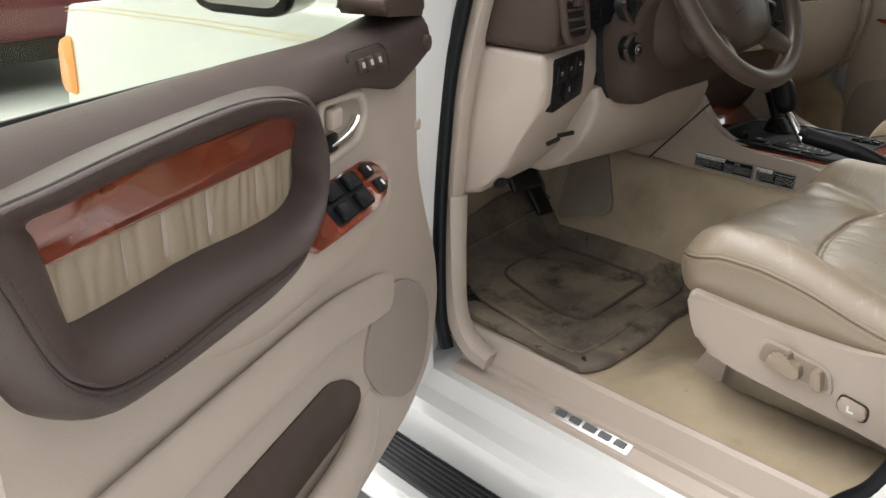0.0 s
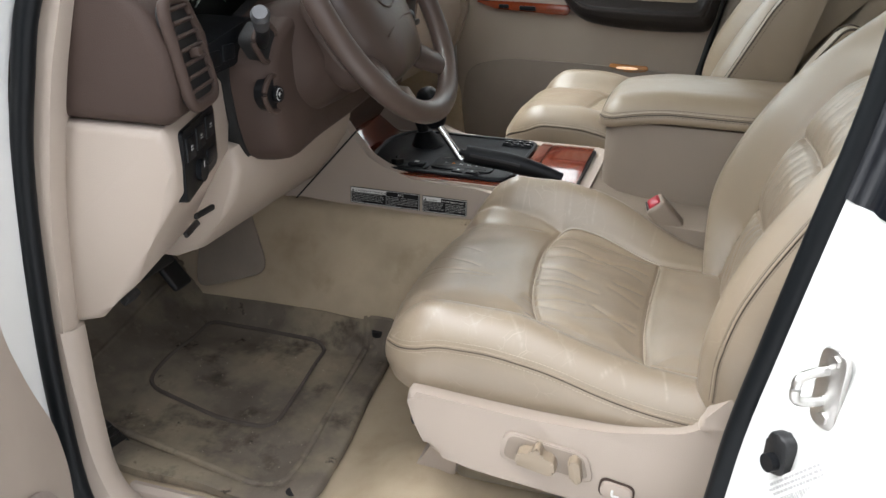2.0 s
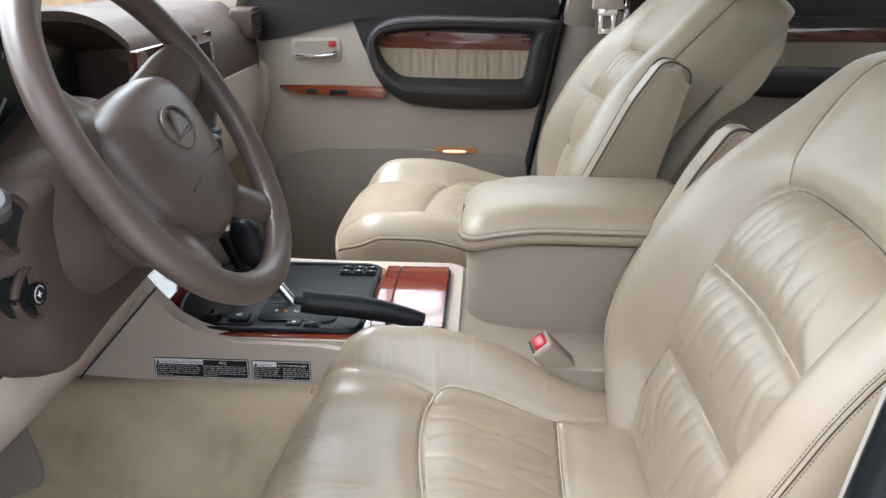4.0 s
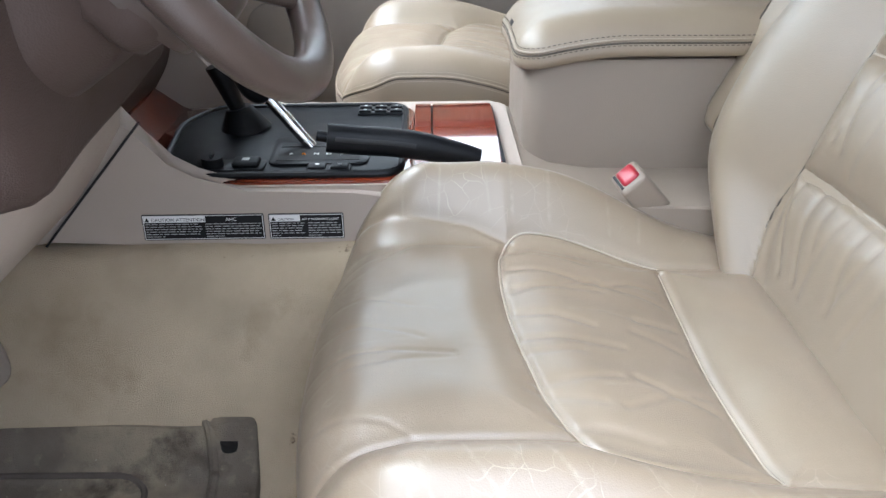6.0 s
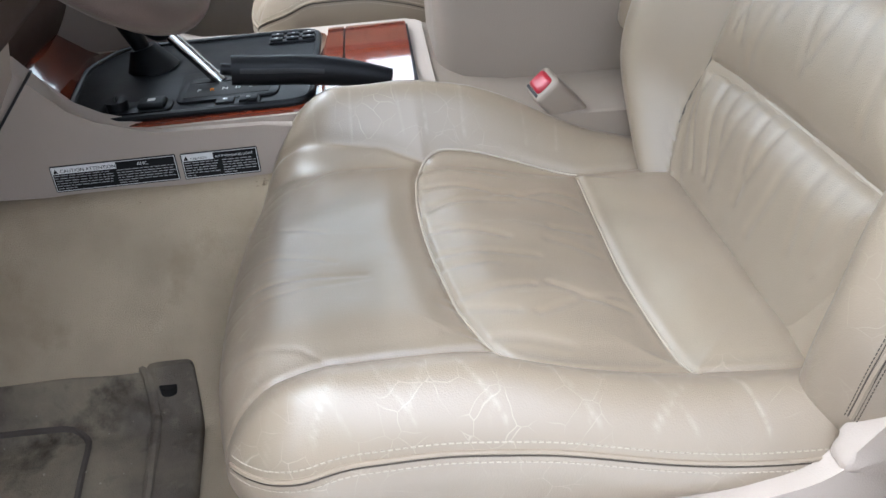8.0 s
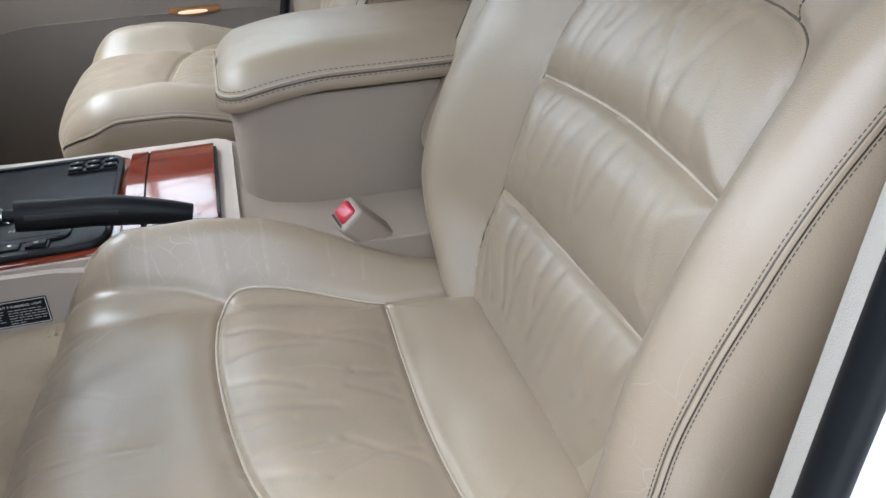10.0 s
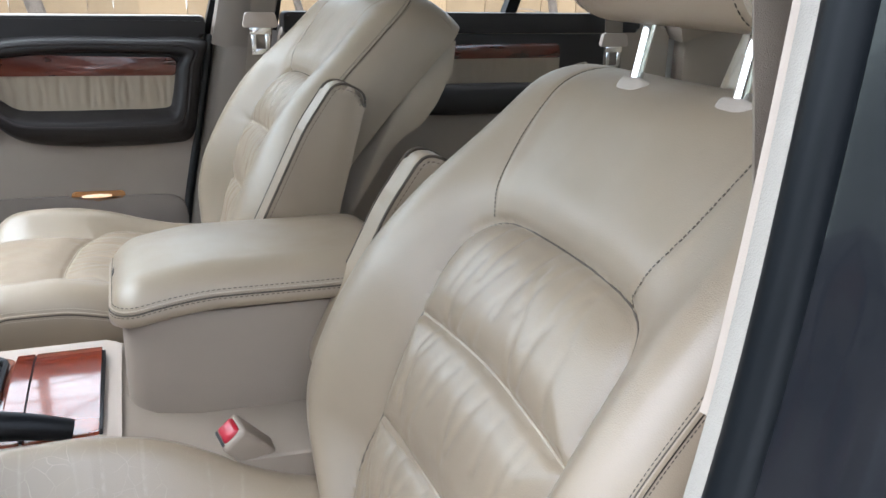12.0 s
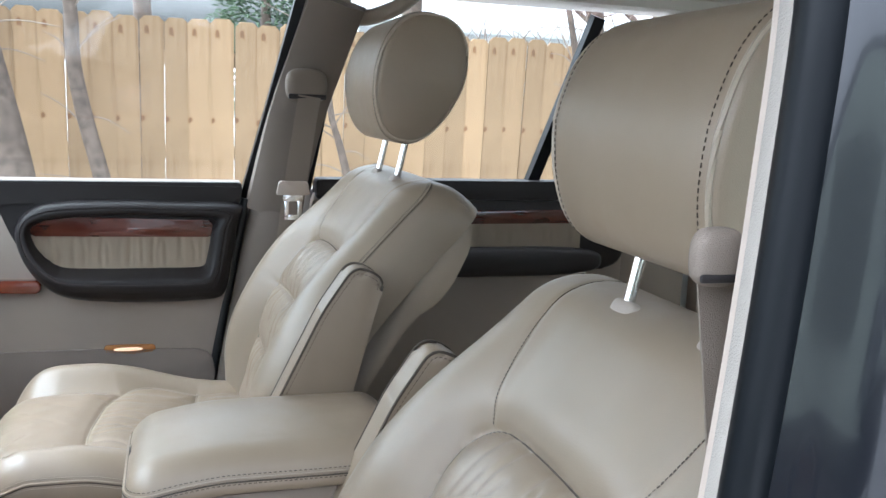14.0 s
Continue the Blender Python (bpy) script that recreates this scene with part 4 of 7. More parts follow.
ring_ = [Vector((x, 0.5045, z)) for x, z in rounded([(-0.622, 1.218), (-0.600, 1.240), (-0.562, 1.232), (-0.545, 1.205), (-0.560, 1.186), (-0.604, 1.192)], 0.018, 5)]
sw = part("mirror_switch", tube(ring_, 0.004, 8, True), BROWN, dash, "round black mirror switch")
part("switch_well", prism([(p.x, p.z) for p in ring_], "y", 0.5030, 0.52), BLACK, sw)
part("knob", rod((-0.590, 0.504, 1.213), (-0.591, 0.4975, 1.2135), 0.0112, 24, 0.0105), BLACK, sw)
mark = [Vector((-0.591 + 0.0075 * math.cos(t), 0.4972, 1.2135 + 0.0075 * math.sin(t))) for t in np.linspace(0, 6.28, 25)[:-1]]
part("knob_mark", tube(mark, 0.0007, 4, True), GREY_PRINT, sw)
part("knob_mark", join(box((-0.5915, 0.4966, 1.2105), (-0.5905, 0.4976, 1.2165)), box((-0.594, 0.4966, 1.213), (-0.588, 0.4976, 1.214))), PALE, sw)
# passenger side
P_DASH = [(0.90, 1.10), (0.70, 1.13), (0.665, 1.17), (0.655, 1.25), (0.66, 1.30), (0.68, 1.345), (0.74, 1.385), (0.90, 1.40)]
part("passenger_pad", prism(P_DASH, "x", -0.205, 0.80, 0.03, 5), BROWN, dash, "brown passenger dashboard")
GLOVE = [(0.90, 0.98), (0.74, 1.0), (0.675, 1.06), (0.648, 1.16), (0.652, 1.245), (0.70, 1.262), (0.90, 1.26)]
part("glove_box", prism(GLOVE, "x", 0.10, 0.765, 0.02, 4), BEIGE, dash, "beige glove box lid")
part("end_cap", prism(rounded([(0.90, 0.98), (0.74, 1.0), (0.67, 1.06), (0.640, 1.16), (0.640, 1.245), (0.69, 1.268), (0.90, 1.27)], 0.02), "x", 0.772, 0.800, 0.008, 3), BEIGE, dash)
pv = part("air_vent", prism(rounded([(0.70, 1.305), (0.785, 1.305), (0.785, 1.375), (0.70, 1.375)], 0.014), "y", 0.648, 0.70, 0.008, 3), BROWN, dash, "brown air vent")
part("vent_well", prism(rounded([(0.708, 1.316), (0.777, 1.316), (0.777, 1.366), (0.708, 1.366)], 0.008), "y", 0.6465, 0.66), DARK, pv)
for i in range(6):
    part("slat", moved(box((-0.034, -0.008, -0.0015), (0.034, 0.006, 0.0015)), Matrix.Translation((0.742, 0.650, 1.320 + i * 0.0085)) @ Euler((radians(-20), 0, 0)).to_matrix().to_4x4()), BROWN, pv)
# centre stack
STACK = rounded([(0.90, 0.99), (0.64, 1.00), (0.600, 1.06), (0.570, 1.18), (0.555, 1.30), (0.56, 1.385), (0.62, 1.41), (0.90, 1.41)], 0.02, 4)
part("centre_fascia", prism(STACK, "x", -0.205, 0.125, 0.014, 3), BROWN, dash, "dark brown centre stack")
part("stack_trim", prism([(0.562, 1.165), (0.546, 1.295), (0.551, 1.378), (0.565, 1.378), (0.560, 1.295), (0.576, 1.165)], "x", -0.19, 0.11, 0.003), WOOD_DARK, dash, "dark walnut stack trim")
part("stack_face", prism([(0.557, 1.19), (0.542, 1.295), (0.546, 1.365), (0.56, 1.365), (0.556, 1.295), (0.571, 1.19)], "x", -0.165, 0.085, 0.002), BLACK, dash, "black radio face")
for i in range(5):
    part("stack_button", box((-0.15 + i * 0.05, 0.538, 1.215), (-0.115 + i * 0.05, 0.560, 1.227), 0.003), BLACK, dash)
part("stack_panel", prism(rounded([(0.655, 0.985), (0.615, 1.03), (0.590, 1.12), (0.62, 1.125), (0.68, 1.0)], 0.008), "x", -0.215, -0.10, 0.004), BROWN, dash)

# ---- steering wheel ----
WC, WU, WN = Vector((-0.43, 0.428, 1.330)), Vector((0, 0.514, 0.858)), Vector((0, -0.858, 0.514))
mw = Matrix(((1, 0, 0, WC.x), (0, WU.y, WN.y, WC.y), (0, WU.z, WN.z, WC.z), (0, 0, 0, 1)))
wheel = thing("steering_wheel", "brown leather steering wheel with worn shiny rim and padded hub", "steering wheel", WC)
loop = [mw @ Vector((0.182 * math.cos(t), 0.182 * math.sin(t), 0.0)) for t in np.linspace(0, 2 * math.pi, 97)[:-1]]
part("rim", sweep(loop, ring(0.0165, 18, 0.0150), True, WN), RIM, wheel, "worn brown leather rim", 80)
for a in (20, 160, -52, -128):
    t = radians(a)
    d = Vector((math.cos(t), math.sin(t), 0))
    q = Vector((-d.y, d.x, 0))
    low = a < 0
    w0, w1 = (0.030, 0.016) if low else (0.040, 0.024)
    path = [mw @ (d * r + Vector((0, 0, z))) for r, z in ((0.05, -0.040), (0.085, -0.034), (0.13, -0.018), (0.16, -0.004), (0.176, 0.0))]
    part("spoke", sweep(path, [(x * (w0 if low else w0), y * 0.012) for x, y in ring(1, 14)], False, WN, True, lambda u: 1 - 0.45 * u * u), RIM, wheel, "brown leather spoke", 80)
padp = rounded([(-0.112, 0.010), (-0.095, 0.045), (-0.040, 0.058), (0.040, 0.058), (0.095, 0.045), (0.112, 0.010), (0.098, -0.062), (0.060, -0.118), (-0.060, -0.118), (-0.098, -0.062)], 0.034, 7)
mh = mw @ Matrix.Rotation(radians(8), 4, "Z")
lay = []
for f, z in ((1.0, -0.060), (1.0, -0.030), (0.985, -0.018), (0.94, -0.008), (0.87, -0.001), (0.75, 0.004), (0.55, 0.008), (0.3, 0.010)):
    lay += [(x * f, -0.03 + (y + 0.03) * f, z) for x, y in padp]
k_ = len(padp)
pad = raw(lay + [(0, -0.03, 0.0105)], [(i * k_ + j, i * k_ + (j + 1) % k_, (i + 1) * k_ + (j + 1) % k_, (i + 1) * k_ + j) for i in range(7) for j in range(k_)] + [(7 * k_ + j, 7 * k_ + (j + 1) % k_, 8 * k_) for j in range(k_)])
hub = part("hub_pad", moved(pad, mh), RIM, wheel, "brown padded hub", 60)
part("hub_lip", tube(smooth_path([mh @ Vector(p) for p in ((-0.058, -0.056, 0.0062), (-0.02, -0.050, 0.0078), (0.02, -0.048, 0.0080), (0.058, -0.052, 0.0062))], 6), 0.0022, 8), BROWN, hub)
em = [mh @ Vector((0.0330 * math.cos(t), -0.004 + 0.0225 * math.sin(t), 0.0098)) for t in np.linspace(0, 2 * math.pi, 49)[:-1]]
part("emblem", tube(em, 0.0022, 8, True), RIM, hub, "oval emblem ring")
part("emblem_bar", sweep([mh @ Vector(p) for p in ((0.002, 0.013, 0.0105), (-0.017, -0.012, 0.0100), (0.020, -0.012, 0.0100))], ring(0.0026, 8), False, WN), RIM, hub)
part("hub_back", moved(prism(rounded([(-0.085, -0.105), (0.085, -0.105), (0.095, 0.035), (-0.095, 0.035)], 0.04), "z", -0.085, -0.050, 0.012, 3), mw), BROWN, wheel)
shroud = rounded([(-0.140, -0.01), (-0.122, 0.055), (0.122, 0.055), (0.140, -0.01), (0.120, -0.070), (0.065, -0.104), (-0.065, -0.104), (-0.120, -0.070)], 0.035, 6)
k_ = len(shroud)
cone = [(x * f, -0.02 + (y + 0.02) * f, z) for f, z in ((1.0, -0.24), (1.0, -0.155), (0.97, -0.120), (0.88, -0.092), (0.72, -0.072), (0.5, -0.062)) for x, y in shroud]
part("column_shroud", moved(raw(cone, [(i * k_ + j, i * k_ + (j + 1) % k_, (i + 1) * k_ + (j + 1) % k_, (i + 1) * k_ + j) for i in range(5) for j in range(k_)]), mw), BROWN, wheel, "brown column shroud", 60)
part("shroud_joint", tube([mw @ Vector((x * 1.003, -0.02 + (y + 0.02) * 1.003, -0.150)) for x, y in shroud], 0.0022, 6, True), DARK, wheel)
part("ignition_lock", moved(rod((0.066, -0.055, -0.11), (0.098, -0.07, -0.085), 0.017, 20), mw), BLACK, wheel, "black ignition lock")
# column stalks
stalk = part("light_stalk", tube(smooth_path([(-0.600, 0.515, 1.278), (-0.630, 0.495, 1.292), (-0.660, 0.478, 1.312)], 4), 0.0085, 12), BLACK, wheel, "black light stalk")
part("stalk_tip", join(rod((-0.658, 0.480, 1.310), (-0.684, 0.466, 1.326), 0.0095, 20, 0.0115), rod((-0.684, 0.466, 1.326), (-0.690, 0.463, 1.330), 0.0115, 20, 0.0085)), STALK_TIP, wheel, "smoky grey stalk tip")
part("wiper_stalk", tube([(-0.35, 0.52, 1.255), (-0.29, 0.48, 1.262), (-0.255, 0.462, 1.268)], 0.011, 10), BLACK, wheel, "black stalk")
part("stalk_end", moved(blob((0, 0, 0), 0.018, 0.022, 0.018, 3), Matrix.Translation((-0.248, 0.456, 1.269))), BLACK, wheel)


# ---- centre console ----
console = thing("centre_console", "beige centre console with walnut trim, gear lever and armrest box", "centre console", (-0.08, 0.3, 0.70))
SIDE = [(0.86, 0.90), (0.66, 0.948), (0.55, 0.933), (0.40, 0.918), (0.20, 0.905), (-0.30, 0.875), (-0.30, 0.905), (0.06, 0.922), (0.15, 0.972), (0.33, 0.992), (0.44, 0.995), (0.50, 1.003), (0.53, 1.020), (0.552, 1.06), (0.566, 1.085), (0.70, 1.09), (0.86, 1.09)]
side_bm = prism(SIDE, "x", -0.232, -0.205, 0.010, 3)
part("side_panel", side_bm, BEIGE, console, "beige console side")
part("side_panel", prism(SIDE, "x", 0.078, 0.105, 0.010, 3), BEIGE, console)
part("panel_joint", moved(box((-0.0035, -0.0013, -0.094), (0.0012, 0.0013, 0.092)), Matrix.Translation((-0.2318, 0.6045, 1.0045)) @ Euler((radians(41.5), 0, 0)).to_matrix().to_4x4()), DARK, console)
part("top_panel", prism(rounded([(-0.222, 0.20), (-0.222, 0.50), (-0.19, 0.56), (0.06, 0.60), (0.095, 0.56), (0.095, 0.14), (-0.222, 0.14)], 0.02), "z", 0.93, 0.9965, 0.006, 3), BEIGE, console)
part("tunnel_cover", prism([(0.165, 0.9955), (0.145, 0.9945), (0.125, 0.985), (0.10, 0.974), (0.05, 0.966), (-0.45, 0.955), (-0.45, 0.88), (0.165, 0.88)], "x", -0.221, 0.094, 0.010, 3), TAUPE, console, "taupe tunnel cover")
plate = part("gear_plate", prism(rounded([(-0.206, 0.275), (-0.206, 0.515), (-0.150, 0.552), (-0.02, 0.566), (0.058, 0.535), (0.058, 0.275)], 0.028, 6), "z", 0.985, 1.003, 0.004, 3), BLACK, console, "black gear selector plate")
part("plate_rim", tube([Vector((x, y, 1.0030)) for x, y in rounded([(-0.204, 0.277), (-0.204, 0.514), (-0.149, 0.550), (-0.02, 0.564), (0.056, 0.534), (0.056, 0.277)], 0.028, 6)], 0.0042, 8, True), BLACK, plate, "raised black rim")
wring = rounded([(-0.217, 0.266), (-0.217, 0.552), (-0.165, 0.608), (-0.02, 0.620), (0.068, 0.575), (0.068, 0.266)], 0.03, 6)
part("wood_surround", prism(wring, "z", 0.980, 0.9990, 0.003, 2), WOOD, console, "red walnut surround")
WFRONT = [(0.540, 0.985), (0.585, 1.00), (0.625, 1.030), (0.640, 1.06), (0.655, 1.055), (0.64, 1.01), (0.60, 0.975), (0.545, 0.965)]
part("wood_front", prism(rounded(WFRONT, 0.006), "x", -0.200, 0.07, 0.006, 3), WOOD, console, "curved red walnut front trim")
CROWN = [(-0.172, 0.9965), (-0.150, 1.0000), (-0.125, 1.0036), (-0.100, 1.0066), (-0.075, 1.0086), (-0.050, 1.0096), (0.0, 1.0098), (0.030, 1.0090), (0.048, 1.0070)]


def crowned(y0, y1, name, label):
    """A lacquered lid that falls away towards the driver."""
    path = [(x, z) for x, z, _ in smooth_path([(x, z, 0) for x, z in CROWN], 5)]
    outline = path + [(0.048, 0.985), (-0.172, 0.985)]
    return part(name, prism(outline, "y", y0, y1, 0.0015, 2), WOOD, console, label, 30)


crowned(0.163, 0.241, "ashtray_lid", "red walnut ashtray lid")
crowned(0.2435, 0.264, "wood_strip", "")
part("lid_joint", box((-0.168, 0.240, 0.990), (0.049, 0.2445, 1.0040)), DARK, console)
part("lid_joint", box((-0.172, 0.1595, 0.990), (0.045, 0.163, 1.0035)), DARK, console)
# gear selector
gate = part("selector_gate", prism(rounded([(-0.178, 0.315), (-0.178, 0.428), (-0.080, 0.432), (-0.080, 0.315)], 0.014), "z", 1.002, 1.006, 0.002), BLACK, console)
part("gate_slot", box((-0.122, 0.325, 1.0052), (-0.110, 0.42, 1.0068)), DARK, gate)
part("selector_scale", box((-0.168, 0.325, 1.0055), (-0.130, 0.42, 1.0066), 0.0004), DARK, gate)
for i, (ch, mat_) in enumerate((("P", PALE), ("R", AMBER), ("N", PALE), ("D", PALE), ("2", PALE), ("L", PALE))):
    cu = bpy.data.curves.new("gear_letter", "FONT")
    cu.body, cu.size, cu.extrude, cu.align_x = ch, 0.009, 0.0003, "CENTER"
    cu.materials.append(mat_)
    ob = new("gear_letter", cu)
    ob.parent, ob.matrix_parent_inverse = gate, Matrix.Identity(4)
    ob.matrix_basis = Matrix.Translation((-0.152, 0.405 - i * 0.0145, 1.0072)) @ Euler((0, 0, radians(-90))).to_matrix().to_4x4()
part("lever_shaft", rod((-0.116, 0.385, 1.004), (-0.106, 0.432, 1.060), 0.0072, 16), CHROME, console, "chrome gear lever shaft")
knob = blob((0, 0, 0), 0.020, 0.024, 0.040, 2.5, 24, 18)
part("gear_knob", moved(knob, Matrix.Translation((-0.103, 0.450, 1.094)) @ Euler((radians(-22), 0, 0)).to_matrix().to_4x4()), BLACK, console, "black leather gear knob")
part("transfer_boot", rod((-0.035, 0.480, 1.000), (-0.035, 0.486, 1.030), 0.034, 20, 0.016), BLACK, console)
part("transfer_lever", rod((-0.035, 0.484, 1.02), (-0.038, 0.505, 1.085), 0.009, 14, 0.016), BLACK, console, "black transfer lever")
# small switch groups
def switch_group(x, y, w, d, n):
    base = part("switch_block", box((x - w / 2, y - d / 2, 1.001), (x + w / 2, y + d / 2, 1.0065), 0.003), BLACK, plate)
    for i in range(n):
        cy = y - d / 2 + d * (i + 0.5) / n
        part("button", box((x - w * 0.36, cy - d / n * 0.40, 1.005), (x + w * 0.36, cy + d / n * 0.40, 1.0095), 0.0018), BLACK, base)
        part("button_mark", box((x - w * 0.08, cy - d / n * 0.10, 1.0093), (x + w * 0.10, cy + d / n * 0.08, 1.0098)), PALE, base)
switch_group(0.034, 0.310, 0.012, 0.062, 3)
switch_group(0.016, 0.310, 0.012, 0.062, 3)
switch_group(-0.190, 0.358, 0.022, 0.050, 2)
dialb = part("switch_block", prism(rounded([(-0.196, 0.43), (-0.196, 0.505), (-0.160, 0.512), (-0.160, 0.43)], 0.012), "z", 1.001, 1.006, 0.002), BLACK, plate)
part("dial", join(rod((-0.180, 0.488, 1.004), (-0.180, 0.488, 1.016), 0.012, 20), box((-0.186, 0.4865, 1.014), (-0.174, 0.4895, 1.021), 0.001)), BLACK, dialb)
part("rocker", box((-0.190, 0.436, 1.005), (-0.166, 0.466, 1.0125), 0.004, 3), BLACK, dialb)
part("rocker_mark", box((-0.182, 0.447, 1.0124), (-0.174, 0.455, 1.0129)), PALE, dialb)
# parking brake
brake = thing("parking_brake", "black textured parking brake lever beside the gear selector", "parking brake", (-0.17, 0.28, 1.0))
path = smooth_path([(-0.166, 0.190, 1.004), (-0.170, 0.232, 1.017), (-0.176, 0.280, 1.028), (-0.182, 0.325, 1.034), (-0.186, 0.358, 1.039)], 5)
part("grip", sweep(path, [(x * 0.0145, y * 0.0165) for x, y in ring(1, 16)], False, (0, 0, 1), True, lambda u: 0.72 + 0.28 * min(1, u * 2.5)), BLACK, brake, "black textured grip", 80)
part("grip_inlay", sweep([p + Vector((-0.0108, 0, 0.002)) for p in path[8:19]], ring(0.004, 8, 0.006)), RUBBER, brake)
part("release_button", rod((-0.186, 0.356, 1.039), (-0.1875, 0.369, 1.042), 0.0062, 14), BLACK, brake)
# armrest box
part("armrest_box", prism(rounded([(-0.098, 0.132), (-0.098, -0.21), (0.125, -0.21), (0.125, 0.132)], 0.030, 6), "z", 0.94, 1.099, 0.004, 2), TAUPE, console, "taupe armrest box")
part("box_latch", box((0.005, 0.126, 1.088), (0.030, 0.140, 1.106), 0.004), DARK, console)
LIDX0, LIDX1, LIDY0, LIDY1, LIDR = -0.112, 0.130, -0.215, 0.146, 0.040
lid_prof = edge_round(LIDR, 0.064, 0.48, 0.030, 1.15)
lid_top = lambda x, y: 1.160 - 0.60 * np.maximum(0, y - 0.02) ** 1.6 - 0.8 * (x - 0.01) ** 2 - 0.10 * np.maximum(0, -y - 0.1) ** 2 + 0.0006 * waves(x, y, 0.08, 0.1, 9)
lid = part("armrest_lid", pillow(LIDX0, LIDX1, LIDY0, LIDY1, LIDR, lid_prof, lid_top, 30, 44, 14, lambda x, y, z: (x, y, z), None, 1.096), LEATHER, console, "padded tan leather armrest lid", 80)
for d, r in ((0.36, 0.0016),):
    part("seam", tube([Vector(p) for p in rim_path(LIDX0, LIDX1, LIDY0, LIDY1, LIDR, lid_prof, lid_top, d)][:-1], r, 6, True), LEATHER, lid)
# shade below the lid seam, put in as a dark tube
part("seam_shadow", tube([Vector(p) + Vector((0, 0, -0.002)) for p in rim_path(LIDX0, LIDX1, LIDY0, LIDY1, LIDR, lid_prof, lid_top, 0.372)][:-1], 0.0013, 5, True), THREAD_AND_SHADE, lid)
for d in (0.325, 0.405):
    part("stitching", stitches([Vector(p) for p in rim_path(LIDX0, LIDX1, LIDY0, LIDY1, LIDR, lid_prof, lid_top, d)]), THREAD_AND_SHADE, lid)
part("lid_notch", box((-0.004, 0.120, 1.106), (0.030, 0.1405, 1.126), 0.006), DARK, lid)


# warning labels on the console side
def caution_label(y0, y1, z0, z1, head, tail, seed):
    lab = thing("warning_label", "black and silver warning label stuck on the console side", "label", (-0.2325, (y0 + y1) / 2, z0), "warning labels")
    part("backing", prism(rounded([(y0, z0), (y1, z0), (y1, z1), (y0, z1)], 0.002), "x", -0.2332, -0.2318), INK, lab, "black backing")
    w, h = y1 - y0, z1 - z0
    part("border", join(box((-0.23345, y0 + 0.001, z0 + 0.001), (-0.2331, y1 - 0.001, z0 + 0.0017)), box((-0.23345, y0 + 0.001, z1 - 0.0017), (-0.2331, y1 - 0.001, z1 - 0.001)), box((-0.23345, y0 + 0.001, z0 + 0.001), (-0.2331, y0 + 0.0017, z1 - 0.001)), box((-0.23345, y1 - 0.0017, z0 + 0.001), (-0.2331, y1 - 0.001, z1 - 0.001))), PALE, lab)
    yh = y1 - w * (0.52 if len(head) > 8 else 0.42)
    part("heading", box((-0.23345, yh, z1 - h * 0.30), (-0.2331, y1 - 0.002, z1 - 0.0018)), GREY_LIGHT, lab, "silver heading")
    for body, y, m_, x in ((head, y1 - 0.010, INK, -0.2336), (tail, yh - (0.022 if len(tail) < 5 else 0.002), PALE, -0.2336)):
        cu = bpy.data.curves.new("heading_text", "FONT")
        cu.body, cu.size, cu.extrude = body, 0.0056 if len(tail) < 8 else 0.0038, 0.0001
        cu.materials.append(m_)
        ob = new("heading_text", cu)
        ob.parent, ob.matrix_parent_inverse = lab, Matrix.Translation(lab.location).inverted()
        ob.matrix_basis = Matrix(((0, 0, -1, x), (-1, 0, 0, y), (0, 1, 0, z1 - h * 0.26), (0, 0, 0, 1)))
    tri = [(y1 - 0.003, z1 - h * 0.27), (y1 - 0.008, z1 - h * 0.27), (y1 - 0.0055, z1 - h * 0.10)]
    part("warning_mark", prism(tri, "x", -0.2337, -0.2333), INK, lab)
    g = random.Random(seed)
    bars = []
    for row in range(6):
        z = z1 - h * (0.36 + row * 0.098)
        for c0, c1 in ((y1 - 0.003, (y0 + y1) / 2 + 0.002), ((y0 + y1) / 2 - 0.002, y0 + 0.003)):
            y = c0
            stop = c1 if row < 5 else c0 - (c0 - c1) * g.uniform(0.3, 0.7)
            while y > stop + 0.003:
                n = min(g.uniform(0.002, 0.008), y - stop)
                bars.append(box((-0.23345, y - n, z - h * 0.026), (-0.2331, y, z)))
                y -= n + 0.0014
    part("small_print", join(*bars), GREY_PRINT, lab, "rows of tiny print")


caution_label(0.4265, 0.5585, 0.9395, 0.9695, "CAUTION ATTENTION", "AHC", 5)
caution_label(0.3400, 0.4215, 0.9390, 0.9690, "CAUTION", "A/T P WARNING LIGHT", 6)


# ---- car body ----
body = thing("car_body", "white car body shell with sills, pillars, roof and bonnet", "car", (0, 0, 0.4), "", "structure")


def rail(name, path, section, material, label="", up=(1, 0, 0), n=6, parent=None):
    """A pillar or strip: section (towards +y, towards +x) carried up a path."""
    return part(name, sweep(smooth_path(path, n), section, False, up), material, parent or body, label, 50)


# sill: white rocker, running board
ROCKER = [(-0.780, 0.655), (-0.836, 0.628), (-0.856, 0.622), (-0.866, 0.606), (-0.876, 0.594), (-0.905, 0.585), (-0.918, 0.570), (-0.925, 0.530), (-0.918, 0.44), (-0.76, 0.44)]
part("rocker", sweep([(0, y, 0) for y in np.linspace(-1.9, 0.80, 28)], [(x, z) for x, z in ROCKER]), WHITE, body, "white painted sill", 25)
part("rocker_right", box((0.86, -1.9, 0.44), (0.95, 0.80, 0.62), 0.02), WHITE, body)
board = part("running_board", box((-1.045, -1.55, 0.44), (-0.905, 0.92, 0.492), 0.02, 3), WHITE, body, "white running board with black tread")
part("tread", box((-1.005, -1.50, 0.488), (-0.915, 0.84, 0.500), 0.006), RUBBER, board, "black ribbed rubber tread")
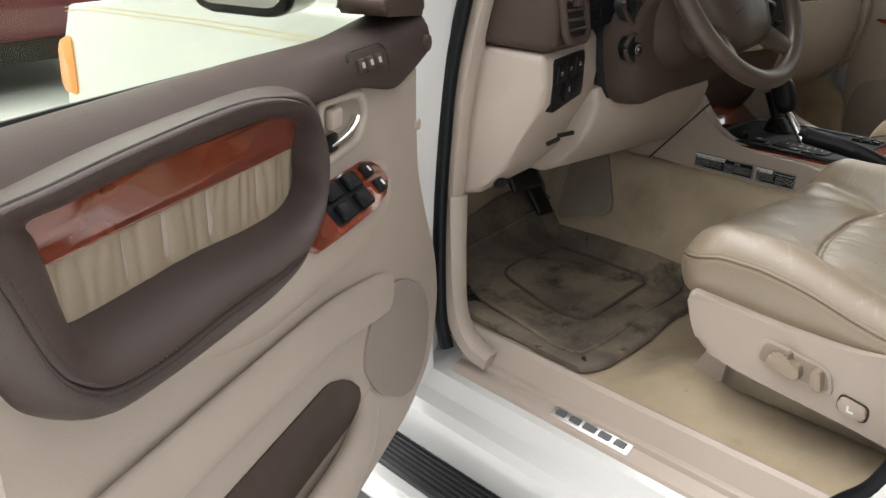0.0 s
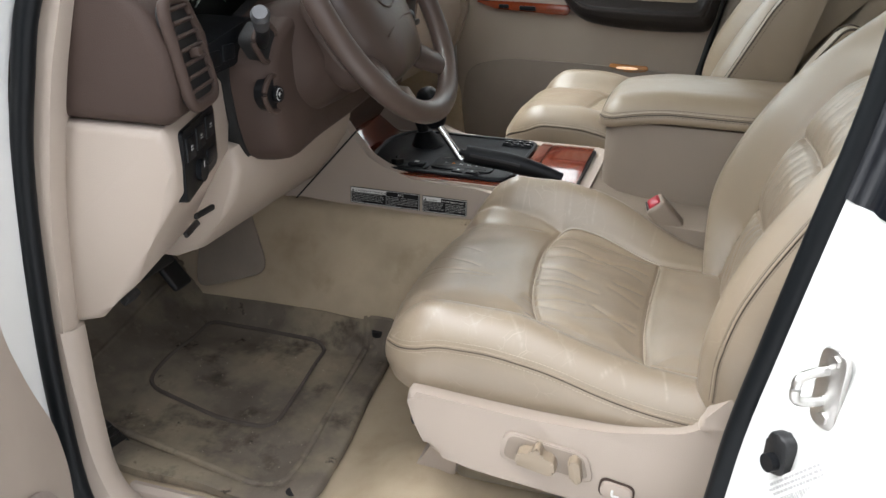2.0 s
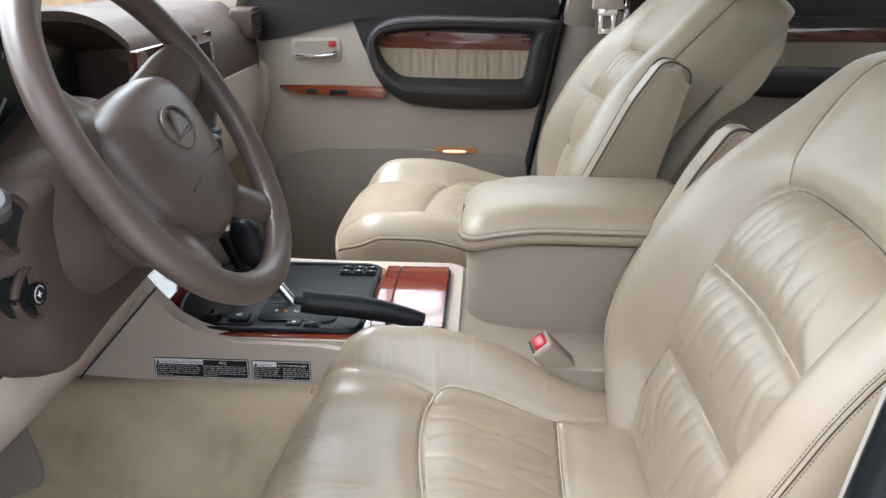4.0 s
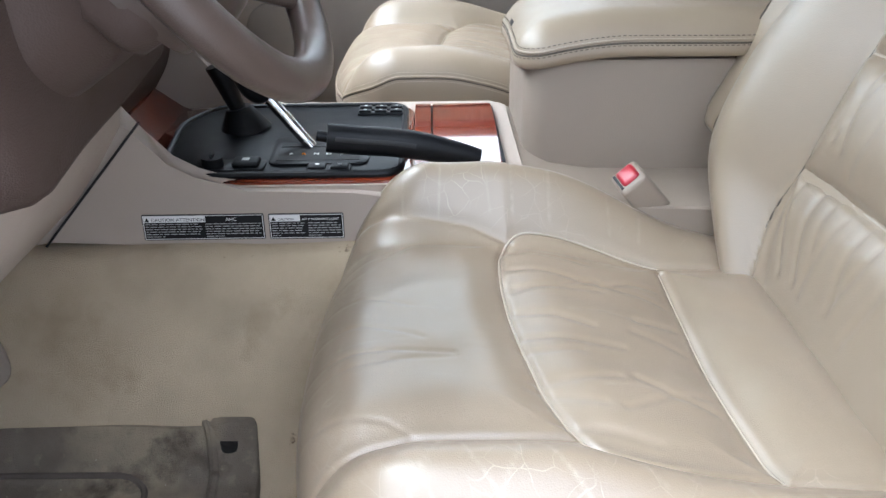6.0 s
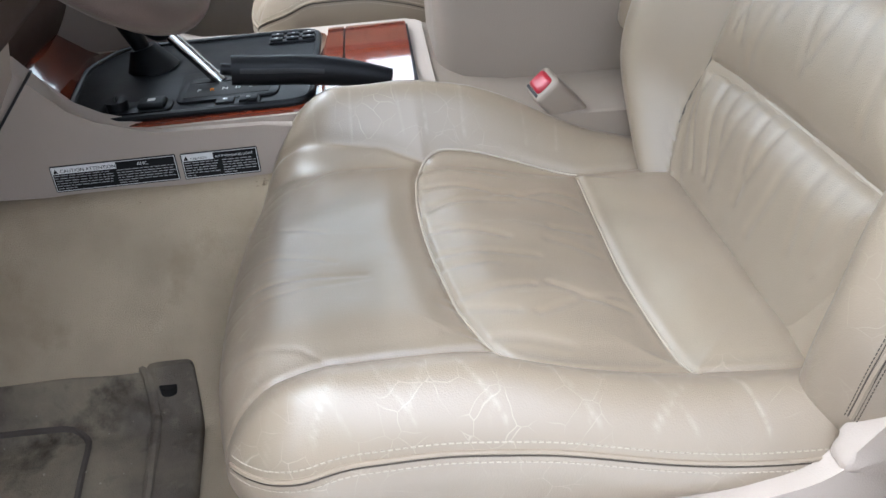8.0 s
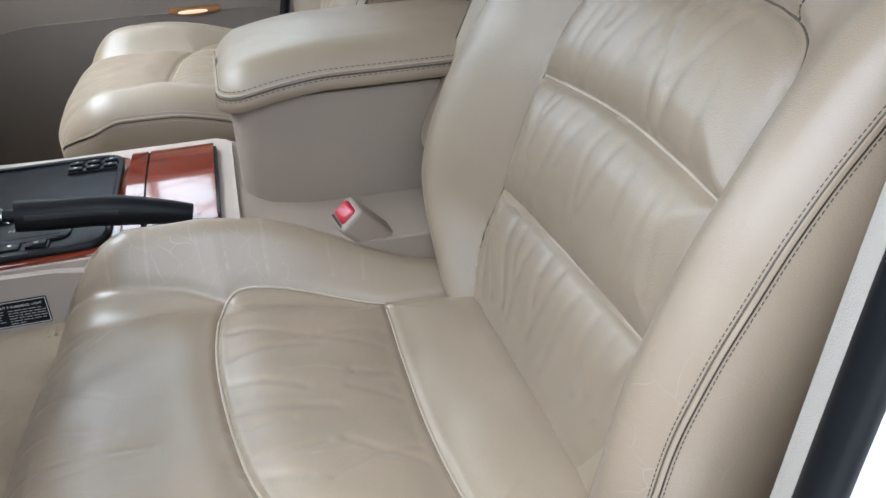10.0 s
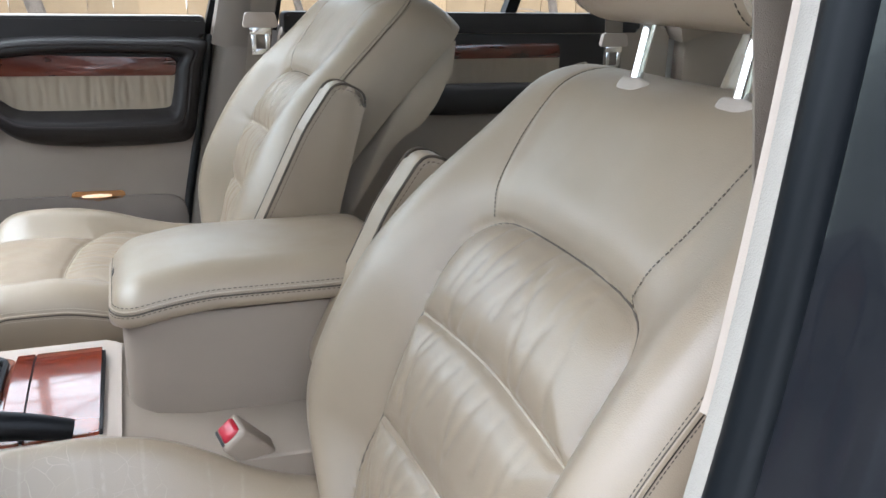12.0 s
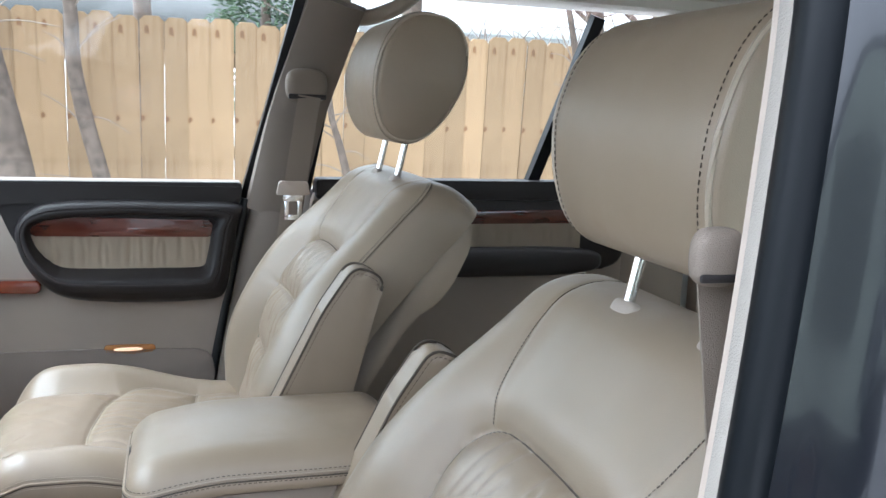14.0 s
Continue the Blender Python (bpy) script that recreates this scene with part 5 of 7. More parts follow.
for i in range(7):
    part("tread_rib", box((-0.998 + i * 0.012, -1.49, 0.499), (-0.993 + i * 0.012, 0.83, 0.5035), 0.001), RUBBER, board)
part("running_board", box((0.93, -1.55, 0.44), (1.06, 0.92, 0.492), 0.02, 3), WHITE, body)
# beige scuff plate
SCUFF = [(-0.770, 0.680), (-0.774, 0.697), (-0.783, 0.700), (-0.790, 0.694), (-0.797, 0.672), (-0.803, 0.655), (-0.807, 0.651), (-0.809, 0.653), (-0.812, 0.651), (-0.814, 0.6425), (-0.826, 0.6365), (-0.828, 0.6385), (-0.831, 0.6365), (-0.838, 0.632), (-0.843, 0.624), (-0.838, 0.61), (-0.77, 0.62)]
scuff = part("scuff_plate", sweep([(0, y, 0) for y in np.linspace(-0.035, 0.655, 30)], SCUFF), BEIGE, body, "ribbed beige plastic scuff plate", 25)
mpl = Matrix.Translation((-0.8205, 0.352, 0.6402)) @ Euler((0, radians(-26), 0)).to_matrix().to_4x4()
badge = part("sill_badge", moved(box((-0.0125, -0.0775, -0.001), (0.0125, 0.0775, 0.0016), 0.0012), mpl), STEEL, scuff, "brushed metal sill badge")
# raised emblem strip drawn as plain shapes
for i, w in enumerate((0.020, 0.022, 0.026, 0.024, 0.022)):
    y = 0.060 - i * 0.0295
    part("badge_mark", moved(prism(rounded([(-0.0065, y - w / 2), (-0.0065, y + w / 2), (0.0065, y + w / 2), (0.0065, y - w / 2)], 0.003), "z", 0.0014, 0.0022), mpl), STALK_TIP, scuff)
# kick trim and hinge pillar
part("kick_trim", sweep(smooth_path([(-0.812, 0.585, 0.664), (-0.816, 0.625, 0.677), (-0.822, 0.652, 0.710), (-0.826, 0.667, 0.765), (-0.827, 0.675, 0.86), (-0.827, 0.680, 0.957)], 7), [(-0.013, -0.016), (0.020, -0.018), (0.024, 0.008), (0.016, 0.015), (-0.004, 0.015), (-0.015, 0.006)]), BEIGE, body, "beige kick trim curving up from the sill", 50)
rail("pillar_trim", [(-0.828, 0.684, 0.955), (-0.828, 0.674, 1.10), (-0.826, 0.655, 1.22), (-0.822, 0.635, 1.31), (-0.80, 0.60, 1.44), (-0.76, 0.54, 1.58), (-0.70, 0.46, 1.74)], [(-0.012, -0.012), (0.02, -0.014), (0.03, 0.03), (-0.004, 0.03), (-0.016, 0.004)], BEIGE, "beige pillar trim")
A_STRIP = [(-0.846, 0.662, 0.672), (-0.848, 0.678, 0.72), (-0.850, 0.686, 0.80), (-0.851, 0.690, 0.95), (-0.851, 0.680, 1.15), (-0.850, 0.656, 1.275), (-0.842, 0.635, 1.36), (-0.81, 0.59, 1.48), (-0.77, 0.53, 1.61), (-0.735, 0.45, 1.715), (-0.72, 0.30, 1.745), (-0.72, -0.02, 1.745), (-0.735, -0.14, 1.735)]
rail("weatherstrip", A_STRIP, ring(0.0125, 12, 0.012), SEAL, "black rubber door seal")
rail("hinge_pillar", [(-0.875, 0.700, 0.50), (-0.885, 0.712, 0.70), (-0.888, 0.715, 0.95), (-0.888, 0.703, 1.15), (-0.885, 0.685, 1.29), (-0.865, 0.655, 1.385), (-0.83, 0.60, 1.51), (-0.785, 0.53, 1.64), (-0.745, 0.46, 1.76)], [(-0.020, 0.028), (-0.012, -0.005), (-0.002, -0.030), (0.045, -0.045), (0.10, -0.03), (0.10, 0.04), (0.0, 0.045)], WHITE, "white hinge pillar")
B_STRIP = [(-0.798, -0.005, 0.668), (-0.796, -0.030, 0.705), (-0.795, -0.066, 0.755), (-0.793, -0.092, 0.845), (-0.791, -0.106, 0.965), (-0.790, -0.124, 1.07), (-0.789, -0.144, 1.18), (-0.788, -0.166, 1.30), (-0.789, -0.178, 1.42), (-0.789, -0.187, 1.55), (-0.786, -0.191, 1.66), (-0.755, -0.19, 1.74)]
rail("weatherstrip", B_STRIP, ring(0.0135, 12, 0.012), SEAL, "black rubber door seal")
B_KINK = (-0.788, -0.161, 1.272)
B_IN = [(-0.012, 0.016), (-0.007, 0.028), (-0.014, 0.040), (-0.05, 0.052), (-0.13, 0.055), (-0.15, 0.02), (-0.13, 0.0)]
rail("pillar_trim", B_STRIP[:7] + [B_KINK], B_IN, BEIGE, "beige lower centre pillar trim")
rail("pillar_trim", [B_KINK] + B_STRIP[7:], [(-0.008, 0.034), (-0.006, 0.042), (-0.020, 0.052), (-0.05, 0.062), (-0.13, 0.055), (-0.15, 0.02), (-0.13, 0.0)], BEIGE, "beige upper centre pillar trim")
rail("edge_trim", B_STRIP, [(-0.006, 0.008), (-0.001, 0.013), (0.000, 0.030), (-0.006, 0.036), (-0.022, 0.034), (-0.018, 0.004)], EDGE_TRIM, "pale cloth edge trim")
B_OUT = [(0.000, -0.004), (-0.012, -0.022), (-0.030, -0.040), (-0.050, -0.075), (-0.060, -0.110), (-0.078, -0.132), (-0.130, -0.140), (-0.150, -0.06), (-0.12, 0.0)]
B_SPLIT = (-0.7885, -0.152, 1.222)
rail("centre_pillar", B_STRIP[:7] + [B_SPLIT], B_OUT, WHITE, "white door pillar")
rail("centre_pillar_upper", [B_SPLIT] + B_STRIP[7:], [(0.002, -0.006), (-0.010, -0.022), (-0.024, -0.030), (-0.027, -0.044), (-0.040, -0.060), (-0.044, -0.082), (-0.058, -0.108), (-0.13, -0.12), (-0.15, -0.06), (-0.12, 0.0)], GLOSS_BLACK, "gloss black upper door pillar")
# latch striker, door switch and sticker on the pillar
face = lambda x, y, z, a=0: Matrix.Translation((x, y, z)) @ Euler((0, 0, radians(-54))).to_matrix().to_4x4() @ Euler((radians(a), 0, 0)).to_matrix().to_4x4()
ms = face(-0.861, -0.1655, 1.068)
part("striker_plate", moved(prism(rounded([(-0.015, -0.038), (0.015, -0.038), (0.015, 0.038), (-0.015, 0.038)], 0.012), "x", -0.003, 0.003, 0.001), ms), STEEL, body, "zinc striker plate")
part("striker_loop", moved(tube(smooth_path([(0.0, 0.004, 0.016), (-0.018, 0.006, 0.015), (-0.028, 0.008, 0.010), (-0.030, 0.008, 0.0), (-0.028, 0.008, -0.010), (-0.018, 0.006, -0.014), (0.0, 0.004, -0.015)], 5), 0.0045, 10), ms), STEEL, body, "zinc striker loop")
for z in (-0.028, 0.028):
    part("bolt", moved(rod((0, -0.002, z), (-0.006, -0.002, z), 0.006, 6), ms), STEEL, body)
mdoor = face(-0.842, -0.141, 0.982)
part("door_switch", moved(prism(rounded([(-0.014, -0.021), (0.014, -0.021), (0.014, 0.021), (-0.014, 0.021)], 0.0135, 6), "x", -0.008, 0.006, 0.003), mdoor), RUBBER, body, "black rubber door switch")
part("switch_plunger", moved(rod((-0.016, 0, -0.008), (0, 0, -0.008), 0.009, 16), mdoor), BLACK, body)
stick = face(-0.869, -0.157, 0.968, -50)
sticker = part("sticker", moved(box((-0.0025, -0.046, -0.014), (0.004, 0.046, 0.014)), stick), PALE, body, "printed paper sticker with code bars")
gb = random.Random(11)
bars, yy = [], -0.042
while yy < 0.040:
    wv = gb.choice((0.0008, 0.0016))
    bars.append(box((-0.0030, yy, -0.012), (-0.0022, yy + wv, -0.003)))
    yy += wv + gb.choice((0.0008, 0.0014))
for r_ in range(3):
    yy = -0.042
    while yy < 0.038:
        wv = gb.uniform(0.002, 0.007)
        bars.append(box((-0.0030, yy, 0.000 + r_ * 0.0045), (-0.0022, min(yy + wv, 0.042), 0.0025 + r_ * 0.0045)))
        yy += wv + 0.0015
part("print_bars", moved(join(*bars), stick), GREY_PRINT, body)
part("door_hinge", join(box((-0.905, -0.205, 0.765), (-0.880, -0.150, 0.805), 0.006), rod((-0.905, -0.20, 0.755), (-0.905, -0.20, 0.815), 0.010, 12), rod((-0.898, -0.165, 0.785), (-0.912, -0.160, 0.785), 0.008, 6)), WHITE, body, "painted door hinge with bolt")
# rear left door, closed
rd = thing("side_door", "closed white rear car door with tinted glass", "door", (-0.95, -0.7, 0.5), "car doors")
part("skin", prism(rounded([(-0.206, 0.50), (-0.206, 1.30), (-1.22, 1.33), (-1.22, 0.80), (-1.05, 0.52)], 0.04), "x", -0.962, -0.905, 0.014, 3), WHITE, rd, "white painted skin")
part("moulding", box((-0.974, -1.10, 0.70), (-0.960, -0.225, 0.775), 0.006), WHITE, rd, "white side moulding")
part("frame", sweep([(-0.935, -0.225, 1.30), (-0.90, -0.235, 1.45), (-0.845, -0.25, 1.68), (-0.84, -0.32, 1.735), (-0.845, -1.0, 1.735), (-0.90, -1.18, 1.45), (-0.935, -1.20, 1.32)], [(-0.018, -0.020), (0.018, -0.020), (0.018, 0.020), (-0.018, 0.020)], False, (1, 0, 0)), BLACK, rd, "black window frame")
part("glass", prism([(-0.24, 1.30), (-0.26, 1.72), (-1.0, 1.72), (-1.18, 1.33)], "x", -0.900, -0.896), GLASS_SIDE, rd, "tinted glass").visible_shadow = False
# outer shell: roof, bonnet, wings, right flank, tail
part("roof", prism(rounded([(-0.70, 1.82), (-0.60, 1.895), (0.0, 1.925), (0.62, 1.93), (0.72, 1.865), (0.66, 1.875), (0.0, 1.885), (-0.64, 1.845)], 0.02), "y", -2.35, 0.56, 0.01), WHITE, body, "white roof")
part("windscreen_header", box((-0.70, 0.48, 1.80), (0.70, 0.60, 1.865), 0.02), HEAD, body)
FEND = [(0.72, 0.62), (0.95, 0.62), (1.02, 0.80), (1.18, 0.93), (1.40, 0.97), (1.62, 0.93), (1.78, 0.80), (1.85, 0.60), (2.02, 0.58), (2.07, 0.80), (2.06, 1.05), (1.99, 1.165), (1.60, 1.215), (1.10, 1.245), (0.72, 1.265)]
for q in (-1, 1):
    part("front_wing", prism(FEND, "x", q * 0.955, q * 0.80, 0.022, 4), WHITE, body, "white front wing with gold pinstripe")
    part("wing_flare", tube(smooth_path([(q * 0.938, 0.95, 0.62), (q * 0.940, 1.04, 0.88), (q * 0.940, 1.40, 1.02), (q * 0.940, 1.76, 0.90), (q * 0.938, 1.92, 0.56)], 6), 0.030, 10), WHITE, body)
    for dz_ in (0.0, 0.010):
        part("pinstripe", sweep([(q * 0.9548, y, z + dz_) for y, z in ((0.80, 1.199), (1.30, 1.186), (1.90, 1.160), (2.0, 1.145))], [(-0.001, -0.0008), (0.001, -0.0008), (0.001, 0.0008), (-0.001, 0.0008)]), GOLD, body, "gold pinstripe")
    part("side_marker", prism(rounded([(1.97, 0.93), (2.075, 0.93), (2.075, 1.06), (1.98, 1.09)], 0.02), "x", q * 0.958, q * 0.90, 0.006), AMBER, body, "amber corner lamp")
part("bonnet", prism(rounded([(0.85, 1.31), (1.50, 1.285), (1.95, 1.225), (2.07, 1.13), (2.05, 1.0), (0.85, 1.0)], 0.03), "x", -0.80, 0.80, 0.03, 4), WHITE, body, "white bonnet")
part("front_bumper", box((-0.94, 1.96, 0.42), (0.94, 2.20, 0.86), 0.08, 4), WHITE, body)
part("firewall", box((-0.80, 0.98, 0.55), (0.80, 1.02, 1.30)), DARK, body)
part("cowl", box((-0.82, 0.80, 1.24), (0.82, 1.0, 1.30), 0.02), BLACK, body)
part("tail", prism(rounded([(-0.94, 0.45), (0.94, 0.45), (0.94, 1.24), (0.93, 1.28), (-0.93, 1.28), (-0.94, 1.24)], 0.03), "y", -2.42, -2.34, 0.02), WHITE, body, "white tailgate")
for q in (-1, 1):
    part("tail_pillar", sweep([(q * 0.89, -2.37, 1.27), (q * 0.80, -2.33, 1.60), (q * 0.74, -2.30, 1.84)], [(-0.05, -0.04), (0.05, -0.04), (0.05, 0.04), (-0.05, 0.04)], False, (0, 1, 0)), WHITE, body)
part("rear_window", raw([(-0.86, -2.38, 1.28), (0.86, -2.38, 1.28), (0.72, -2.31, 1.83), (-0.72, -2.31, 1.83), (-0.86, -2.374, 1.28), (0.86, -2.374, 1.28), (0.72, -2.304, 1.83), (-0.72, -2.304, 1.83)], [(0, 1, 2, 3), (4, 7, 6, 5), (0, 4, 5, 1), (1, 5, 6, 2), (2, 6, 7, 3), (3, 7, 4, 0)]), GLASS_SIDE, body, "tinted rear window").visible_shadow = False
part("rear_quarter", box((-0.955, -2.36, 0.55), (-0.90, -1.23, 1.32), 0.03), WHITE, body)
part("rear_pillar", prism([(-1.95, 1.30), (-2.36, 1.30), (-2.30, 1.84), (-1.80, 1.84)], "x", -0.90, -0.80), WHITE, body)
part("flank_right", prism(rounded([(0.80, 0.55), (0.80, 1.26), (0.70, 1.375), (-2.36, 1.385), (-2.36, 0.55)], 0.03), "x", 0.865, 0.955, 0.02, 3), WHITE, body, "white right flank")
for q in (-1, 1):
    for y in (1.40, -1.45):
        w = part("wheel", rod((q * 0.70, y, 0.385), (q * 0.93, y, 0.385), 0.385, 40), RUBBER, body, "road wheel")
        part("hub", rod((q * 0.925, y, 0.385), (q * 0.937, y, 0.385), 0.23, 32), STEEL, w)
part("underbody", box((-0.86, -2.3, 0.42), (0.86, 1.9, 0.60), 0.03), DARK, body)

# windscreen and right-hand glass
ws = tagged(part("windscreen", raw([(-0.76, 0.96, 1.29), (0.76, 0.96, 1.29), (0.66, 0.59, 1.815), (-0.66, 0.59, 1.815), (-0.76, 0.966, 1.293), (0.76, 0.966, 1.293), (0.66, 0.596, 1.818), (-0.66, 0.596, 1.818)], [(0, 1, 2, 3), (4, 7, 6, 5), (0, 4, 5, 1), (1, 5, 6, 2), (2, 6, 7, 3), (3, 7, 4, 0)]), GLASS), "clear laminated windscreen glass", "window", "", "structure")
ws.visible_shadow = False


def pane(name, pts, label):
    """A flat pane with a little thickness towards +x; pts run (y, z), and the glass leans in as it rises."""
    at = lambda z: 0.862 - (z - 1.38) * 0.30
    a = [(at(z), y, z) for y, z in pts]
    b = [(x + 0.004, y, z) for x, y, z in a]
    k = len(pts)
    ob = part(name, raw(a + b, [tuple(range(k)), tuple(range(k, 2 * k))[::-1]] + [(i, (i + 1) % k, k + (i + 1) % k, k + i) for i in range(k)]), GLASS)
    ob.visible_shadow = False
    return tagged(ob, label, "window", "", "structure")


pane("window_1", [(-0.075, 1.37), (0.70, 1.37), (0.66, 1.48), (0.50, 1.80), (-0.17, 1.80)], "clear front side window beside a wooden fence")
pane("window_2", [(-0.215, 1.38), (-0.748, 1.38), (-0.845, 1.80), (-0.265, 1.80)], "clear rear side window beside a wooden fence")
pane("window_3", [(-0.775, 1.38), (-1.22, 1.38), (-1.08, 1.80), (-0.87, 1.80)], "clear quarter window beside a wooden fence")
RF = lambda y, z, d=0.0: (0.858 - (z - 1.38) * 0.30 + d, y, z)
rail("window_frame", [RF(-0.066, 1.36), RF(-0.120, 1.58), RF(-0.172, 1.80)], [(0.010, -0.014), (-0.010, -0.014), (-0.010, 0.02), (0.010, 0.02)], BLACK, "black door window frame")
rail("window_frame", [RF(-0.205, 1.37), RF(-0.235, 1.58), RF(-0.268, 1.80)], [(0.010, -0.010), (-0.008, -0.010), (-0.008, 0.02), (0.010, 0.02)], BLACK)
rail("window_bar", [RF(-0.758, 1.38), RF(-0.858, 1.80)], [(0.014, -0.014), (-0.014, -0.014), (-0.014, 0.014), (0.014, 0.014)], BLACK, "black window division bar")
rail("window_frame", [RF(-1.215, 1.38), RF(-1.07, 1.80)], [(0.016, -0.014), (-0.016, -0.014), (-0.016, 0.02), (0.016, 0.02)], BLACK)
rail("pillar_trim", [(0.806, -0.085, 1.34), (0.775, -0.130, 1.55), (0.740, -0.175, 1.70), (0.70, -0.205, 1.80)], [(0.020, 0.03), (0.018, -0.010), (-0.010, -0.026), (-0.060, -0.026), (-0.098, -0.010), (-0.105, 0.03)], PILLAR_CLOTH, "taupe centre pillar trim")
rail("pillar_trim_lower", [(0.790, 0.015, 0.72), (0.792, 0.000, 0.92), (0.798, -0.040, 1.15), (0.806, -0.080, 1.345)], [(0.004, 0.03), (0.002, -0.006), (-0.020, -0.026), (-0.09, -0.030), (-0.14, -0.010), (-0.15, 0.03)], PILLAR_CLOTH, "taupe lower centre pillar trim")
rail("door_seal", [(0.800, 0.030, 0.72), (0.802, 0.015, 0.92), (0.808, -0.025, 1.15), (0.818, -0.066, 1.36)], ring(0.010, 8), RUBBER)
rail("pillar_trim", [(0.800, 0.74, 1.36), (0.76, 0.68, 1.52), (0.71, 0.58, 1.72), (0.68, 0.54, 1.80)], [(0.02, 0.05), (0.02, -0.01), (-0.03, -0.02), (-0.05, 0.05)], BEIGE)
rail("rear_pillar_trim", [(0.80, -1.28, 1.36), (0.74, -1.18, 1.60), (0.69, -1.10, 1.80)], [(0.06, 0.06), (0.05, 0.0), (-0.08, -0.03), (-0.30, -0.02), (-0.30, 0.06)], TAUPE, "taupe rear pillar trim")
part("roof_rail_trim", sweep([(0.730, 0.55, 1.838), (0.730, -2.3, 1.848)], [(-0.06, -0.025), (0.05, -0.02), (0.06, 0.05), (-0.06, 0.05)]), HEAD, body)
part("roof_rail_trim", sweep([(-0.735, 0.55, 1.80), (-0.735, -2.3, 1.81)], [(-0.06, -0.02), (0.05, -0.02), (0.05, 0.06), (-0.06, 0.05)]), HEAD, body)
tagged(part("ceiling", prism([(-0.72, 1.815), (-0.4, 1.848), (0, 1.858), (0.4, 1.862), (0.72, 1.845), (0.72, 1.860), (0, 1.878), (-0.72, 1.835)], "y", -2.32, 0.56), HEAD), "pale grey cloth headliner", "ceiling", "", "structure")
part("rear_side_trim", box((0.80, -2.32, 0.70), (0.86, -1.24, 1.38), 0.02), TAUPE, body)
part("rear_side_trim", box((-0.89, -2.32, 0.70), (-0.83, -1.24, 1.32), 0.02), TAUPE, body)
part("left_trim", box((-0.905, -1.24, 0.66), (-0.85, -0.27, 1.31), 0.02), TAUPE, body)
part("tail_trim", prism([(-0.85, 0.70), (0.85, 0.70), (0.83, 1.26), (-0.83, 1.26)], "y", -2.34, -2.30), TAUPE, body)
grab = thing("grab_handle", "taupe plastic grab handle hanging from the roof edge", "grab handle", (0.72, -0.33, 1.74))
part("grip", sweep(smooth_path([(0.735, -0.250, 1.830), (0.722, -0.258, 1.787), (0.716, -0.276, 1.760), (0.716, -0.318, 1.762), (0.718, -0.375, 1.786), (0.73, -0.43, 1.828)], 6), ring(0.013, 12, 0.017)), TAUPE, grab, "", 80)

# carpet and mat
def floor_z(x, y):
    z = 0.690 + 0.006 * waves(x, y, 0.16, 0.14, 4) * step(y, -0.3, 0.1)
    tun = 0.245 * (1 - step(np.abs(x + 0.075), 0.165, 0.285))
    toe = 0.42 * step(y, 0.80, 1.25) + 0.02 * step(y, 0.6, 0.9)
    return np.maximum(z + tun * (0.7 + 0.3 * step(y, -0.4, 0.2)), z + toe) + 0.026 * np.exp(-((x + 0.64) / 0.075) ** 4 - ((y - 0.285) / 0.065) ** 4)


gx, gy = np.linspace(-0.785, 0.80, 120), np.linspace(-2.3, 0.985, 190)
GX, GY = np.meshgrid(gx, gy)
GZ = floor_z(GX, GY)
fv = np.stack([GX, GY, GZ], -1).reshape(-1, 3)
ff = [(j * 120 + i, j * 120 + i + 1, (j + 1) * 120 + i + 1, (j + 1) * 120 + i) for j in range(189) for i in range(119)]
tagged(part("floor", raw(fv, ff), CARPET, None, "", 80), "stained tan carpet over the car floor", "carpet", "", "structure")
# footwell shade is put into this carpet's dark colour
part("kick_carpet", prism(rounded([(0.70, 0.70), (0.70, 0.95), (0.98, 1.10), (0.98, 0.70)], 0.02), "x", -0.825, -0.795, 0.008), MAT_EDGE_KICK_SHADE, body, "carpeted kick panel coloured dark for shade")
part("kick_carpet", prism(rounded([(0.62, 0.70), (0.66, 0.95), (0.98, 1.20), (0.98, 0.70)], 0.02), "x", 0.780, 0.82, 0.008), CARPET, body)
mat_ob = thing("floor_mat", "dirty grey carpet floor mat with raised border and grit", "floor mat", (-0.5, 0.6, 0.70))
MC = [Vector(p) for p in ((-0.776, 0.392), (-0.243, 0.448), (-0.252, 0.955), (-0.690, 0.900))]


def mat_place(x, y, z):
    u, v = x / 0.5, y / 0.5
    px = (1 - u) * (1 - v) * MC[0].x + u * (1 - v) * MC[1].x + u * v * MC[2].x + (1 - u) * v * MC[3].x
    py = (1 - u) * (1 - v) * MC[0].y + u * (1 - v) * MC[1].y + u * v * MC[2].y + (1 - u) * v * MC[3].y
    px = px - 0.055 * np.sin(np.pi * np.clip(v, 0, 1)) * (1 - u) ** 3
    px = np.maximum(px, -0.766)
    return px, py, np.minimum(floor_z(px, py), 0.745 + 0.9 * np.maximum(0, py - 0.83)) + z


mat_prof = lambda d: (0.07 * np.sin(d * math.pi / 2), 0.012 * np.clip((d - 0.7) / 0.3, 0, 1) ** 2)
mat_top = lambda x, y: 0.016 - 0.008 * step(np.minimum(np.minimum(x, 0.5 - x), np.minimum(y, 0.5 - y)), 0.045, 0.055) + 0.002 * waves(x, y, 0.1, 0.12, 8)
part("carpet_pad", pillow(0, 0.5, 0, 0.5, 0.07, mat_prof, mat_top, 70, 70, 14, mat_place), MAT, mat_ob, "dirty grey pile")
brd = [Vector(mat_place(x, y, float(mat_top(np.array(x), np.array(y))) + 0.0005)) for x, y in rounded([(0.0485, 0.0485), (0.4515, 0.0485), (0.4515, 0.4515), (0.0485, 0.4515)], 0.05, 8) for _ in (0,)]
dense = []
